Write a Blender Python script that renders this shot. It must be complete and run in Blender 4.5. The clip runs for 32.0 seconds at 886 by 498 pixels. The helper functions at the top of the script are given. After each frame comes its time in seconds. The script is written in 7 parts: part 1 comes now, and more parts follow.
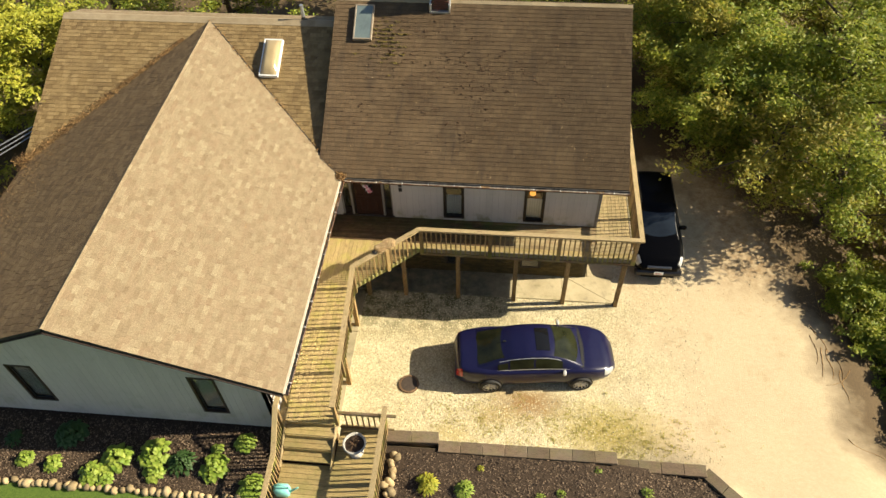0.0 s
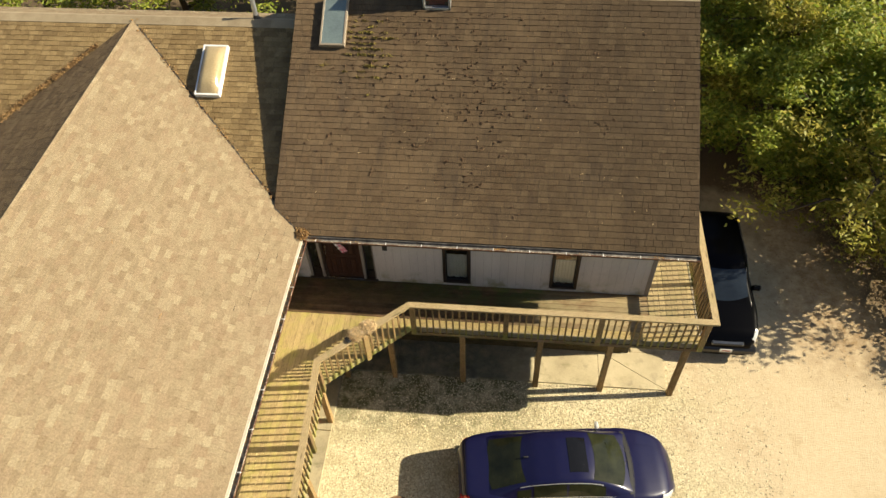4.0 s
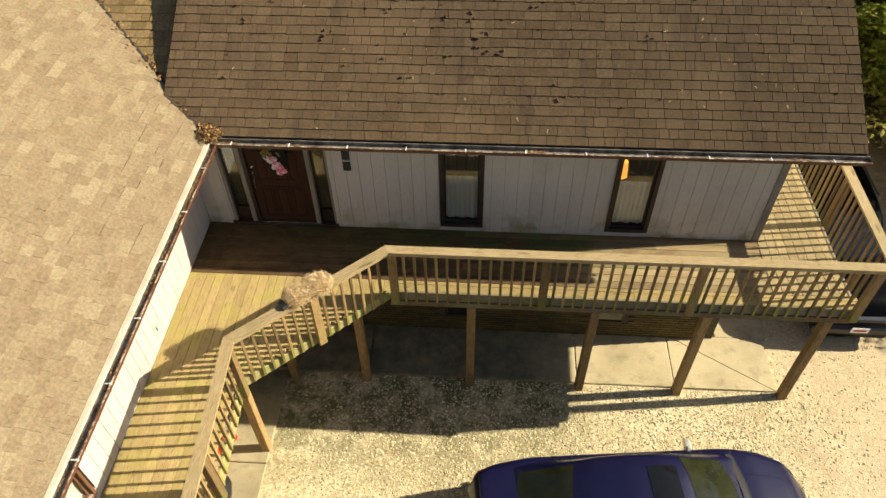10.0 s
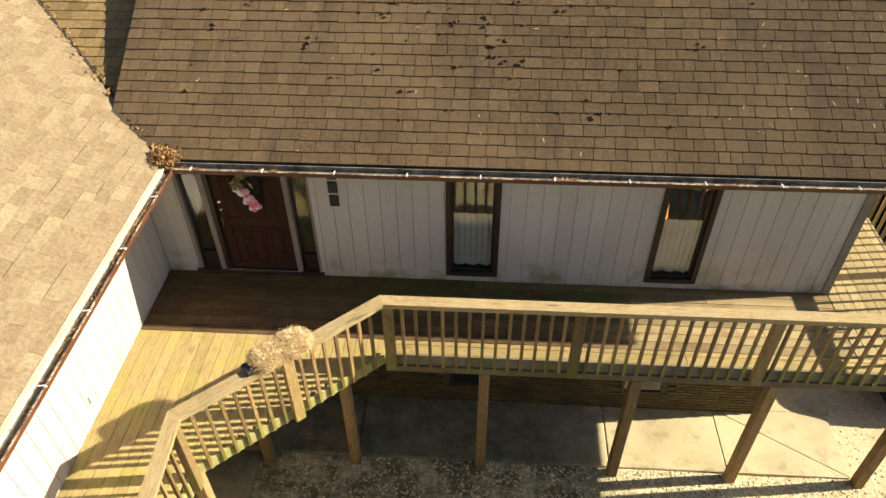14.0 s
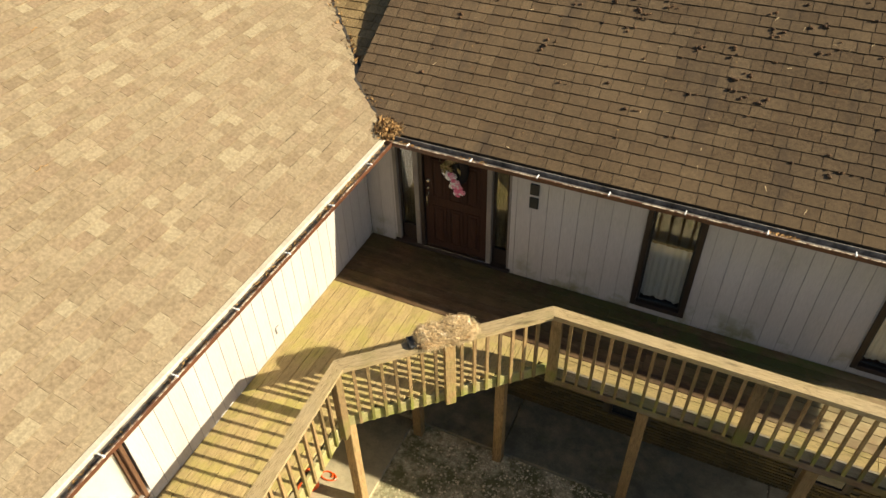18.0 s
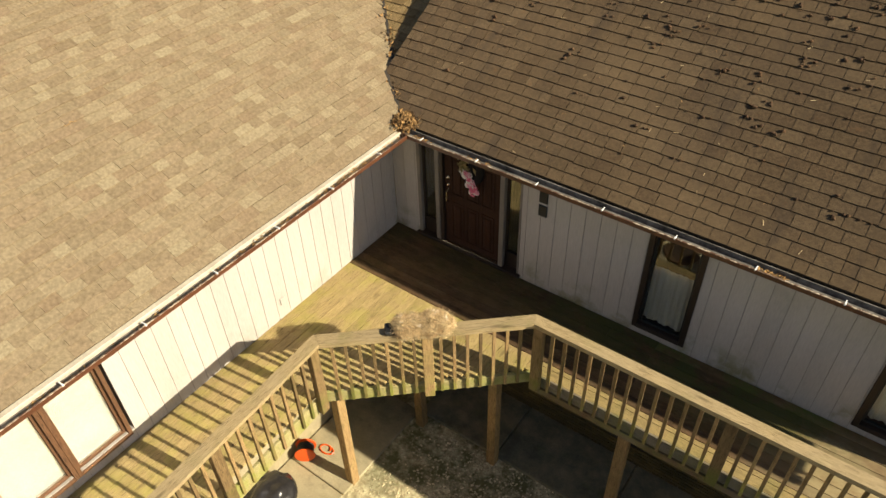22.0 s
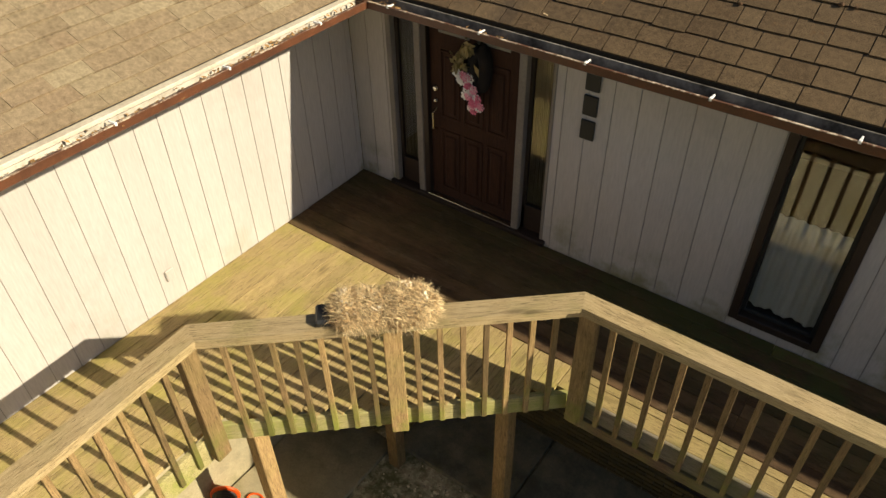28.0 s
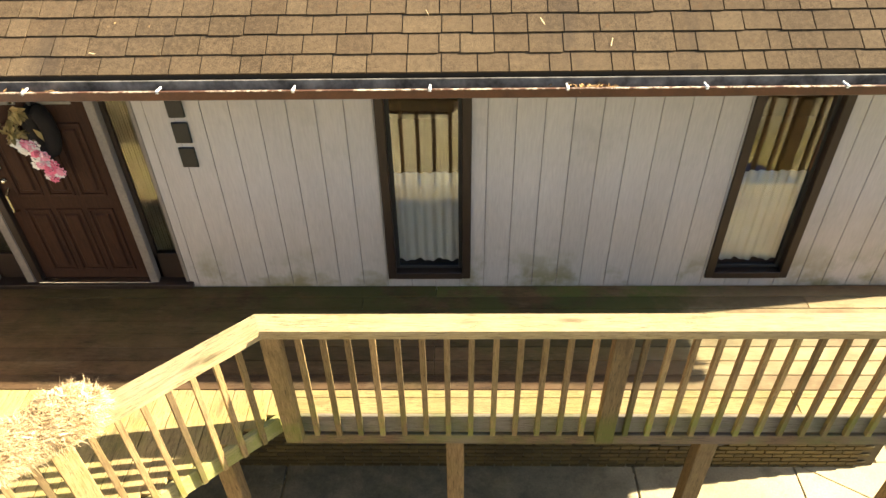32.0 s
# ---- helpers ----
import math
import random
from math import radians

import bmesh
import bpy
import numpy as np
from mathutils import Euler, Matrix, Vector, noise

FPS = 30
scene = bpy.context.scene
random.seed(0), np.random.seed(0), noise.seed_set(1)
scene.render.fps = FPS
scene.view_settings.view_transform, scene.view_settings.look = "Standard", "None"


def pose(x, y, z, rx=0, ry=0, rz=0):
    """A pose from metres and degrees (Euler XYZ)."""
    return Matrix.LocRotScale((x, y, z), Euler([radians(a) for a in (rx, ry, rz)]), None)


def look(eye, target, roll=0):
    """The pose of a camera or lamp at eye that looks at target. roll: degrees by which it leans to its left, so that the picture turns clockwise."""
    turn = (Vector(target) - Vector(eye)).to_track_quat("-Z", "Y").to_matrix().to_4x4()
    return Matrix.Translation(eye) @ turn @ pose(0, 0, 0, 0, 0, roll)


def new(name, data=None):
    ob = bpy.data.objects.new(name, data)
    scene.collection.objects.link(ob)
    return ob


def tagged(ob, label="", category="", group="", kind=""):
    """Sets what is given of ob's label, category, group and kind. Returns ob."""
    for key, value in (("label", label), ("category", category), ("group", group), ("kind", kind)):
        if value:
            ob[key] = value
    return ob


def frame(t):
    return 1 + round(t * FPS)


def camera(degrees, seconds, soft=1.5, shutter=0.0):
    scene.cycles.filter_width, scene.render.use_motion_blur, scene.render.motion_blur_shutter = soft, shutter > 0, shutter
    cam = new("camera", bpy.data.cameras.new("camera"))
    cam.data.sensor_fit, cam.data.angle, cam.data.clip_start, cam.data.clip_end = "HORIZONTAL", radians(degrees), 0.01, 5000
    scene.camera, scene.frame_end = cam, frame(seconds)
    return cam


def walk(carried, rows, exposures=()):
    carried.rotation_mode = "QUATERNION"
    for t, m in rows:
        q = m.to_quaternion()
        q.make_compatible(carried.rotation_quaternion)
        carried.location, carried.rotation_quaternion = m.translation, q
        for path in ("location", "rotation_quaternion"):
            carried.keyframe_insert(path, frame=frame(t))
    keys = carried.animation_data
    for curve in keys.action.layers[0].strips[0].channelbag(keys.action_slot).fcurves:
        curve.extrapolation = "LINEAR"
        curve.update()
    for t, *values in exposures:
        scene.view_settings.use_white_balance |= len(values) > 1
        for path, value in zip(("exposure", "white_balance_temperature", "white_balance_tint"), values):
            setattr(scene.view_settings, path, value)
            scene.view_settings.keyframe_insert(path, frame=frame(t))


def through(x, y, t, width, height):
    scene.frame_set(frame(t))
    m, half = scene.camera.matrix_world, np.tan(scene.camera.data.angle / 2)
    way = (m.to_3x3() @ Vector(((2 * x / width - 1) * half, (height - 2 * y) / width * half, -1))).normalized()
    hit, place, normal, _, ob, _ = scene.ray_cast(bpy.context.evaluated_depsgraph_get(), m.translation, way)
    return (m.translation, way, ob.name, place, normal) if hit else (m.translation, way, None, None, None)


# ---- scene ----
cam = camera(63.3, 32.0)
PATH = [
    (0, (1.334, -0.373, 20.565), (1.178, 0.926, 19.052), -2.1),
    (0.5, (1.336, -0.038, 20.49), (1.178, 1.259, 18.976), -2.3),
    (1, (1.295, 0.548, 20.235), (1.138, 1.843, 18.719), -2.3),
    (1.5, (1.22, 1.418, 20.009), (1.064, 2.702, 18.484), -2.3),
    (2, (1.117, 2.372, 19.689), (0.961, 3.65, 18.159), -2.3),
    (2.5, (0.996, 3.037, 19.069), (0.842, 4.33, 17.551), -2.2),
    (3, (0.921, 3.832, 18.472), (0.763, 5.124, 16.954), -2.4),
    (3.5, (0.911, 4.556, 17.904), (0.745, 5.841, 16.381), -2.6),
    (5.5, (0.666, 6.345, 15.603), (0.497, 7.617, 14.068), -3.2),
    (6, (0.539, 6.458, 14.858), (0.383, 7.756, 13.345), -2.7),
    (6.5, (0.56, 6.686, 14.332), (0.399, 7.981, 12.817), -3.0),
    (7, (0.483, 6.953, 13.739), (0.331, 8.245, 12.221), -2.8),
    (7.5, (0.374, 7.065, 13.095), (0.235, 8.369, 11.585), -2.3),
    (8, (0.211, 7.165, 12.469), (0.097, 8.486, 10.971), -1.3),
    (8.5, (0.167, 7.366, 12.053), (0.059, 8.689, 10.558), -1.1),
    (9, (0.216, 7.589, 11.805), (0.097, 8.909, 10.306), -1.6),
    (9.5, (0.188, 7.829, 11.562), (0.07, 9.153, 10.068), -1.6),
    (10, (0.126, 7.997, 11.248), (0.014, 9.349, 9.779), -1.4),
    (10.5, (0.093, 8.191, 11.001), (-0.016, 9.561, 9.549), -1.3),
    (11, (0.052, 8.367, 10.716), (-0.053, 9.762, 9.287), -1.2),
    (11.5, (0.025, 8.584, 10.48), (-0.079, 9.996, 9.067), -1.1),
    (12, (-0.027, 8.779, 10.217), (-0.126, 10.213, 8.827), -1.0),
    (12.5, (-0.037, 8.998, 10.004), (-0.139, 10.447, 8.629), -1.1),
    (13, (-0.056, 9.115, 9.756), (-0.158, 10.59, 8.408), -1.0),
    (13.5, (-0.106, 9.179, 9.631), (-0.199, 10.668, 8.299), -0.8),
    (15.5, (-0.18, 9.152, 9.764), (-0.408, 10.618, 8.423), -0.3),
    (16, (-0.161, 9.136, 9.724), (-0.462, 10.597, 8.392), -0.7),
    (16.5, (-0.136, 9.169, 9.732), (-0.526, 10.607, 8.398), -0.9),
    (17, (-0.076, 9.169, 9.696), (-0.565, 10.585, 8.371), -1.4),
    (17.5, (-0.03, 9.211, 9.712), (-0.603, 10.593, 8.384), -1.5),
    (18, (0.083, 9.273, 9.726), (-0.569, 10.617, 8.397), -1.6),
    (18.5, (0.272, 9.341, 9.714), (-0.453, 10.652, 8.389), -1.8),
    (19, (0.531, 9.441, 9.714), (-0.268, 10.713, 8.393), -2.5),
    (19.5, (0.641, 9.506, 9.736), (-0.197, 10.748, 8.411), -2.0),
    (20, (0.855, 9.61, 9.744), (-0.041, 10.813, 8.421), -2.2),
    (20.5, (0.983, 9.679, 9.746), (0.073, 10.871, 8.423), -2.0),
    (21, (1.136, 9.746, 9.757), (0.225, 10.936, 8.434), -2.0),
    (21.5, (1.231, 9.777, 9.753), (0.321, 10.971, 8.431), -1.8),
    (22, (1.297, 9.799, 9.758), (0.388, 10.993, 8.437), -1.8),
    (22.5, (1.3, 9.864, 9.705), (0.391, 11.06, 8.385), -1.7),
    (23, (1.2, 10.016, 9.537), (0.292, 11.217, 8.22), -1.7),
    (23.5, (0.997, 10.309, 9.398), (0.087, 11.508, 8.081), -1.7),
    (24, (0.712, 10.646, 9.249), (-0.199, 11.845, 7.932), -1.5),
    (24.5, (0.378, 11.053, 9.067), (-0.535, 12.252, 7.752), -1.5),
    (26.5, (-0.096, 11.76, 8.259), (-1.009, 12.969, 6.953), -1.2),
    (27, (-0.025, 11.715, 7.683), (-0.943, 12.92, 6.377), -1.5),
    (27.5, (-0.008, 11.689, 7.159), (-0.92, 12.899, 5.853), -1.2),
    (28, (0.014, 11.672, 7.033), (-0.903, 12.886, 5.735), -1.2),
    (28.5, (-0.018, 11.678, 7.065), (-0.927, 12.893, 5.762), -1.1),
    (29, (-0.005, 11.714, 7.059), (-0.921, 12.924, 5.756), -1.4),
    (29.5, (0.006, 11.72, 7.026), (-0.815, 12.998, 5.725), -1.2),
    (30, (0.009, 11.718, 7.003), (-0.653, 13.087, 5.704), -1.0),
    (30.5, (0.04, 11.706, 6.975), (-0.475, 13.141, 5.68), -1.0),
    (31, (0.005, 11.65, 6.968), (-0.349, 13.143, 5.686), -0.6),
    (31.5, (0.005, 11.74, 6.985), (-0.199, 13.252, 5.691), -1.1),
    (32, (0.007, 11.756, 6.985), (-0.038, 13.28, 5.69), -1.3),
]
walk(cam, [(t, look(eye, target, roll)) for t, eye, target, roll in PATH], exposures=[(0.0, 1.08), (3.5, 1.02), (6.0, 0.98), (10.0, 1.0), (12.5, 1.16), (13.5, 1.32), (16.0, 1.18), (19.0, 0.94), (21.0, 0.80), (24.0, 0.72), (27.0, 0.62), (29.0, 0.67), (30.3, 1.02), (31.0, 1.72), (32.0, 2.25)])

# ---- world, sun ----
SUN = Vector((1.60, 0.20, 1.0)).normalized()
world = bpy.data.worlds.new("sky")
scene.world = world
world.use_nodes = True
wn = world.node_tree
sky = wn.nodes.new("ShaderNodeTexSky")
sky.sky_type = 'NISHITA'
sky.sun_disc = False
sky.sun_elevation = math.asin(SUN.z)
sky.sun_rotation = math.atan2(SUN.x, SUN.y)
wn.links.new(sky.outputs[0], wn.nodes["Background"].inputs[0])
wn.nodes["Background"].inputs[1].default_value = 0.056
sun_data = bpy.data.lights.new("sun", 'SUN')
sun_data.energy, sun_data.angle, sun_data.color = 5.0, radians(0.6), (1.0, 0.90, 0.685)
sun = new("sun", sun_data)
sun.matrix_world = look(SUN * 60, (0, 0, 0))

# ---- helpers ----


def mesh_of(bm, material, smooth=False):
    me = bpy.data.meshes.new("mesh")
    bm.to_mesh(me)
    bm.free()
    if material:
        me.materials.append(material)
    if smooth:
        for p in me.polygons:
            p.use_smooth = True
    return me


def part(name, bm, material, parent=None, label="", smooth=False, kind=""):
    """Links a bmesh as one mesh object under its thing."""
    ob = new(name, mesh_of(bm, material, smooth))
    if parent is not None:
        ob.parent = parent
    return tagged(ob, label=label, kind=kind)


def piece(name, me, m, parent):
    ob = new(name, me)
    ob.parent = parent
    ob.matrix_basis = m
    return ob


def thing(name, label, category, group="", kind="", at=None):
    ob = new(name)
    ob.empty_display_size = 0.2
    if at is not None:
        ob.matrix_basis = at
    return tagged(ob, label, category, group, kind)


def B():
    return bmesh.new()


def box(bm, a, b, m=None):
    """A box between two opposite corners."""
    vs = [bm.verts.new((x, y, z)) for x in (a[0], b[0]) for y in (a[1], b[1]) for z in (a[2], b[2])]
    if m is not None:
        for v in vs:
            v.co = m @ v.co
    for f in ((0, 1, 3, 2), (4, 6, 7, 5), (0, 4, 5, 1), (2, 3, 7, 6), (0, 2, 6, 4), (1, 5, 7, 3)):
        bm.faces.new([vs[i] for i in f])
    return bm


def soft_box(bm, a, b, r=0.006, m=None):
    """A box with chamfered edges."""
    t = B()
    box(t, [min(p, q) for p, q in zip(a, b)], [max(p, q) for p, q in zip(a, b)])
    bmesh.ops.bevel(t, geom=t.edges[:], offset=r, segments=1, affect='EDGES')
    merge(bm, t, m)
    return bm


def merge(bm, t, m=None):
    if m is not None:
        bmesh.ops.transform(t, matrix=m, verts=t.verts[:])
    vs = {v: bm.verts.new(v.co) for v in t.verts}
    for f in t.faces:
        try:
            bm.faces.new([vs[v] for v in f.verts])
        except ValueError:
            pass
    t.free()


def along(p, q, up=(0, 0, 1)):
    """The pose at p whose x axis runs to q."""
    p, q = Vector(p), Vector(q)
    x = (q - p).normalized()
    y = Vector(up).cross(x).normalized()
    z = x.cross(y)
    return Matrix.Translation(p) @ Matrix((x, y, z)).transposed().to_4x4()


def beam(bm, p, q, w, h, up=(0, 0, 1), r=0.006):
    """A timber from p to q, its line in the middle of its section."""
    n = (Vector(q) - Vector(p)).length
    return soft_box(bm, (0, -w / 2, -h / 2), (n, w / 2, h / 2), r, along(p, q, up))


def tube(bm, pts, r, n=8, cap=True):
    rings = []
    for i, p in enumerate(pts):
        p = Vector(p)
        d = (Vector(pts[min(i + 1, len(pts) - 1)]) - Vector(pts[max(i - 1, 0)])).normalized()
        a = d.orthogonal().normalized() if i == 0 else (a - d * a.dot(d)).normalized()
        b = d.cross(a)
        rr = r[i] if isinstance(r, (list, tuple)) else r
        rings.append([bm.verts.new(p + (a * math.cos(k * math.tau / n) + b * math.sin(k * math.tau / n)) * rr) for k in range(n)])
    for s, t in zip(rings, rings[1:]):
        for k in range(n):
            bm.faces.new((s[k], s[(k + 1) % n], t[(k + 1) % n], t[k]))
    if cap:
        bm.faces.new(rings[0][::-1])
        bm.faces.new(rings[-1])
    return bm


def lathe(bm, prof, n=24, m=None, cap=True):
    """A turned form from rows of radius and height."""
    t = B()
    rings = [[t.verts.new((max(r, 1e-4) * math.cos(k * math.tau / n), max(r, 1e-4) * math.sin(k * math.tau / n), z)) for k in range(n)] for r, z in prof]
    for a, b in zip(rings, rings[1:]):
        for k in range(n):
            t.faces.new((a[k], a[(k + 1) % n], b[(k + 1) % n], b[k]))
    if cap:
        t.faces.new(rings[0][::-1])
        t.faces.new(rings[-1])
    merge(bm, t, m)
    return bm


def clip(poly, planes):
    """Cuts a polygon in the plane by half planes (a, b, c): a*u + b*v <= c."""
    for a, b, c in planes:
        out = []
        for (p, q) in zip(poly, poly[1:] + poly[:1]):
            dp, dq = a * p[0] + b * p[1] - c, a * q[0] + b * q[1] - c
            if dp <= 0:
                out.append(p)
            if dp * dq < 0:
                s = dp / (dp - dq)
                out.append((p[0] + s * (q[0] - p[0]), p[1] + s * (q[1] - p[1])))
        poly = out
        if len(poly) < 3:
            return []
    return poly


# ---- materials ----


class Nodes:
    def __init__(self, name):
        self.m = bpy.data.materials.new(name)
        self.m.use_nodes = True
        self.t = self.m.node_tree
        self.b = self.t.nodes["Principled BSDF"]
        self.geo = self.n("NewGeometry")

    def n(self, kind, **kw):
        node = self.t.nodes.new("ShaderNode" + kind)
        for k, v in kw.items():
            node.inputs[k].default_value = v
        return node

    def link(self, a, b):
        self.t.links.new(a, b)

    def noise(self, scale, detail=4.0, rough=0.55, stretch=(1, 1, 1), obj=False, grain=False):
        mp = self.n("Mapping")
        mp.inputs["Scale"].default_value = stretch
        src = self.grain_source if grain else self.n("TexCoord").outputs["Object"] if obj else self.geo.outputs["Position"]
        self.link(src, mp.inputs[0])
        t = self.n("TexNoise", Scale=scale, Detail=detail, Roughness=rough)
        self.link(mp.outputs[0], t.inputs["Vector"])
        return t.outputs[0]

    def ramp(self, fac, stops):
        r = self.n("ValToRGB")
        e = r.color_ramp.elements
        while len(e) < len(stops):
            e.new(0.5)
        for el, (p, c) in zip(e, stops):
            el.position, el.color = p, (*c, 1) if len(c) == 3 else c
        self.link(fac, r.inputs[0])
        return r.outputs[0]

    def span(self, fac, a, b, lo=0.0, hi=1.0):
        r = self.n("MapRange")
        for i, v in enumerate((a, b, lo, hi)):
            r.inputs[i + 1].default_value = v
        self.link(fac, r.inputs[0])
        return r.outputs[0]

    def math(self, op, a, b):
        m = self.n("Math")
        m.operation = op
        for i, v in enumerate((a, b)):
            if isinstance(v, (int, float)):
                m.inputs[i].default_value = v
            else:
                self.link(v, m.inputs[i])
        return m.outputs[0]

    def mix(self, fac, a, b, mode='MIX'):
        m = self.n("MixRGB")
        m.blend_type = mode
        for i, v in enumerate((fac, a, b)):
            if isinstance(v, (int, float)):
                m.inputs[i].default_value = v
            elif isinstance(v, tuple):
                m.inputs[i].default_value = (*v, 1)
            else:
                self.link(v, m.inputs[i])
        return m.outputs[0]

    def chance(self):
        """A number for each piece, whether an object of its own or an island of a mesh."""
        s = self.math('ADD', self.n("ObjectInfo").outputs["Random"], self.geo.outputs["Random Per Island"])
        return self.math('FRACT', s, 0.0)

    def done(self, colour, rough=0.8, metal=0.0, bump=None, strength=0.3, dist=0.01, spec=0.5):
        if isinstance(colour, tuple):
            self.b.inputs["Base Color"].default_value = (*colour, 1)
        else:
            self.link(colour, self.b.inputs["Base Color"])
        if isinstance(rough, (int, float)):
            self.b.inputs["Roughness"].default_value = rough
        else:
            self.link(rough, self.b.inputs["Roughness"])
        self.b.inputs["Metallic"].default_value = metal
        self.b.inputs["Specular IOR Level"].default_value = spec
        if bump is not None:
            bp = self.n("Bump", Strength=strength, Distance=dist)
            self.link(bump, bp.inputs["Height"])
            self.link(bp.outputs[0], self.b.inputs["Normal"])
        return self.m


def surface(name, c1, c2, scale=3.0, grain=80.0, rough=0.8, vary=0.0, bump=0.25, metal=0.0, stretch=(1, 1, 1), dist=0.004, spec=0.4, obj=False):
    """Two tones by large and fine noise, with a tone of its own for each piece."""
    k = Nodes(name)
    big = k.noise(scale, 5, 0.6, stretch, obj)
    fine = k.noise(grain, 3, 0.6, stretch, obj)
    col = k.mix(k.span(big, 0.3, 0.7), c1, c2)
    col = k.mix(0.35, col, k.ramp(fine, [(0.3, (0.35, 0.35, 0.35)), (0.7, (0.75, 0.75, 0.75))]), 'OVERLAY')
    if vary:
        v = k.span(k.chance(), 0, 1, 1 - vary, 1 + vary)
        g = k.n("CombineXYZ")
        for i in range(3):
            k.link(v, g.inputs[i])
        col = k.mix(1.0, col, g.outputs[0], 'MULTIPLY')
    return k.done(col, rough, metal, fine, bump, dist, spec)


def shingle_mat(name, tones, grime=0.5, grit=0.55, patches=0.0):
    k = Nodes(name)
    col = k.ramp(k.chance(), [(i / max(1, len(tones) - 1), c) for i, c in enumerate(tones)])
    fine = k.noise(190, 4, 0.8)
    col = k.mix(grit, col, k.ramp(fine, [(0.36, (0.12, 0.12, 0.12)), (0.64, (0.88, 0.88, 0.88))]), 'OVERLAY')
    mid = k.noise(28, 4, 0.7)
    col = k.mix(0.55, col, k.ramp(mid, [(0.3, (0.25, 0.24, 0.23)), (0.7, (0.75, 0.75, 0.75))]), 'OVERLAY')
    big = k.noise(0.9, 5, 0.65)
    if patches:
        col = k.mix(k.span(k.noise(0.55, 4, 0.6), 0.46, 0.66, 0, patches), col, (0.15, 0.106, 0.058))
        col = k.mix(k.span(k.noise(1.6, 5, 0.7, (1.6, 0.35, 0.35)), 0.54, 0.70, 0, patches * 1.3), col, (0.045, 0.034, 0.025))
        col = k.mix(k.span(k.noise(9, 4, 0.7), 0.62, 0.72, 0, patches), col, (0.13, 0.065, 0.025))
    col = k.mix(k.span(big, 0.45, 0.75, 0, grime), col, (0.07, 0.055, 0.04))
    if patches:
        # lighter towards the valley, darker towards the far gable
        pos = k.n("SeparateXYZ")
        k.link(k.geo.outputs["Position"], pos.inputs[0])
        drift = k.math('ADD', pos.outputs[0], k.math('MULTIPLY', k.math('SUBTRACT', k.noise(0.6, 4, 0.6), 0.5), 5.0))
        tone = k.n("CombineXYZ")
        for i, (a, b) in enumerate(((1.28, 0.77), (1.22, 0.745), (1.20, 0.74))):
            k.link(k.span(drift, -4.2, 3.6, a, b), tone.inputs[i])
        col = k.mix(1.0, col, tone.outputs[0], 'MULTIPLY')
    return k.done(col, 0.95, 0, fine, 0.5, 0.004, 0.15)


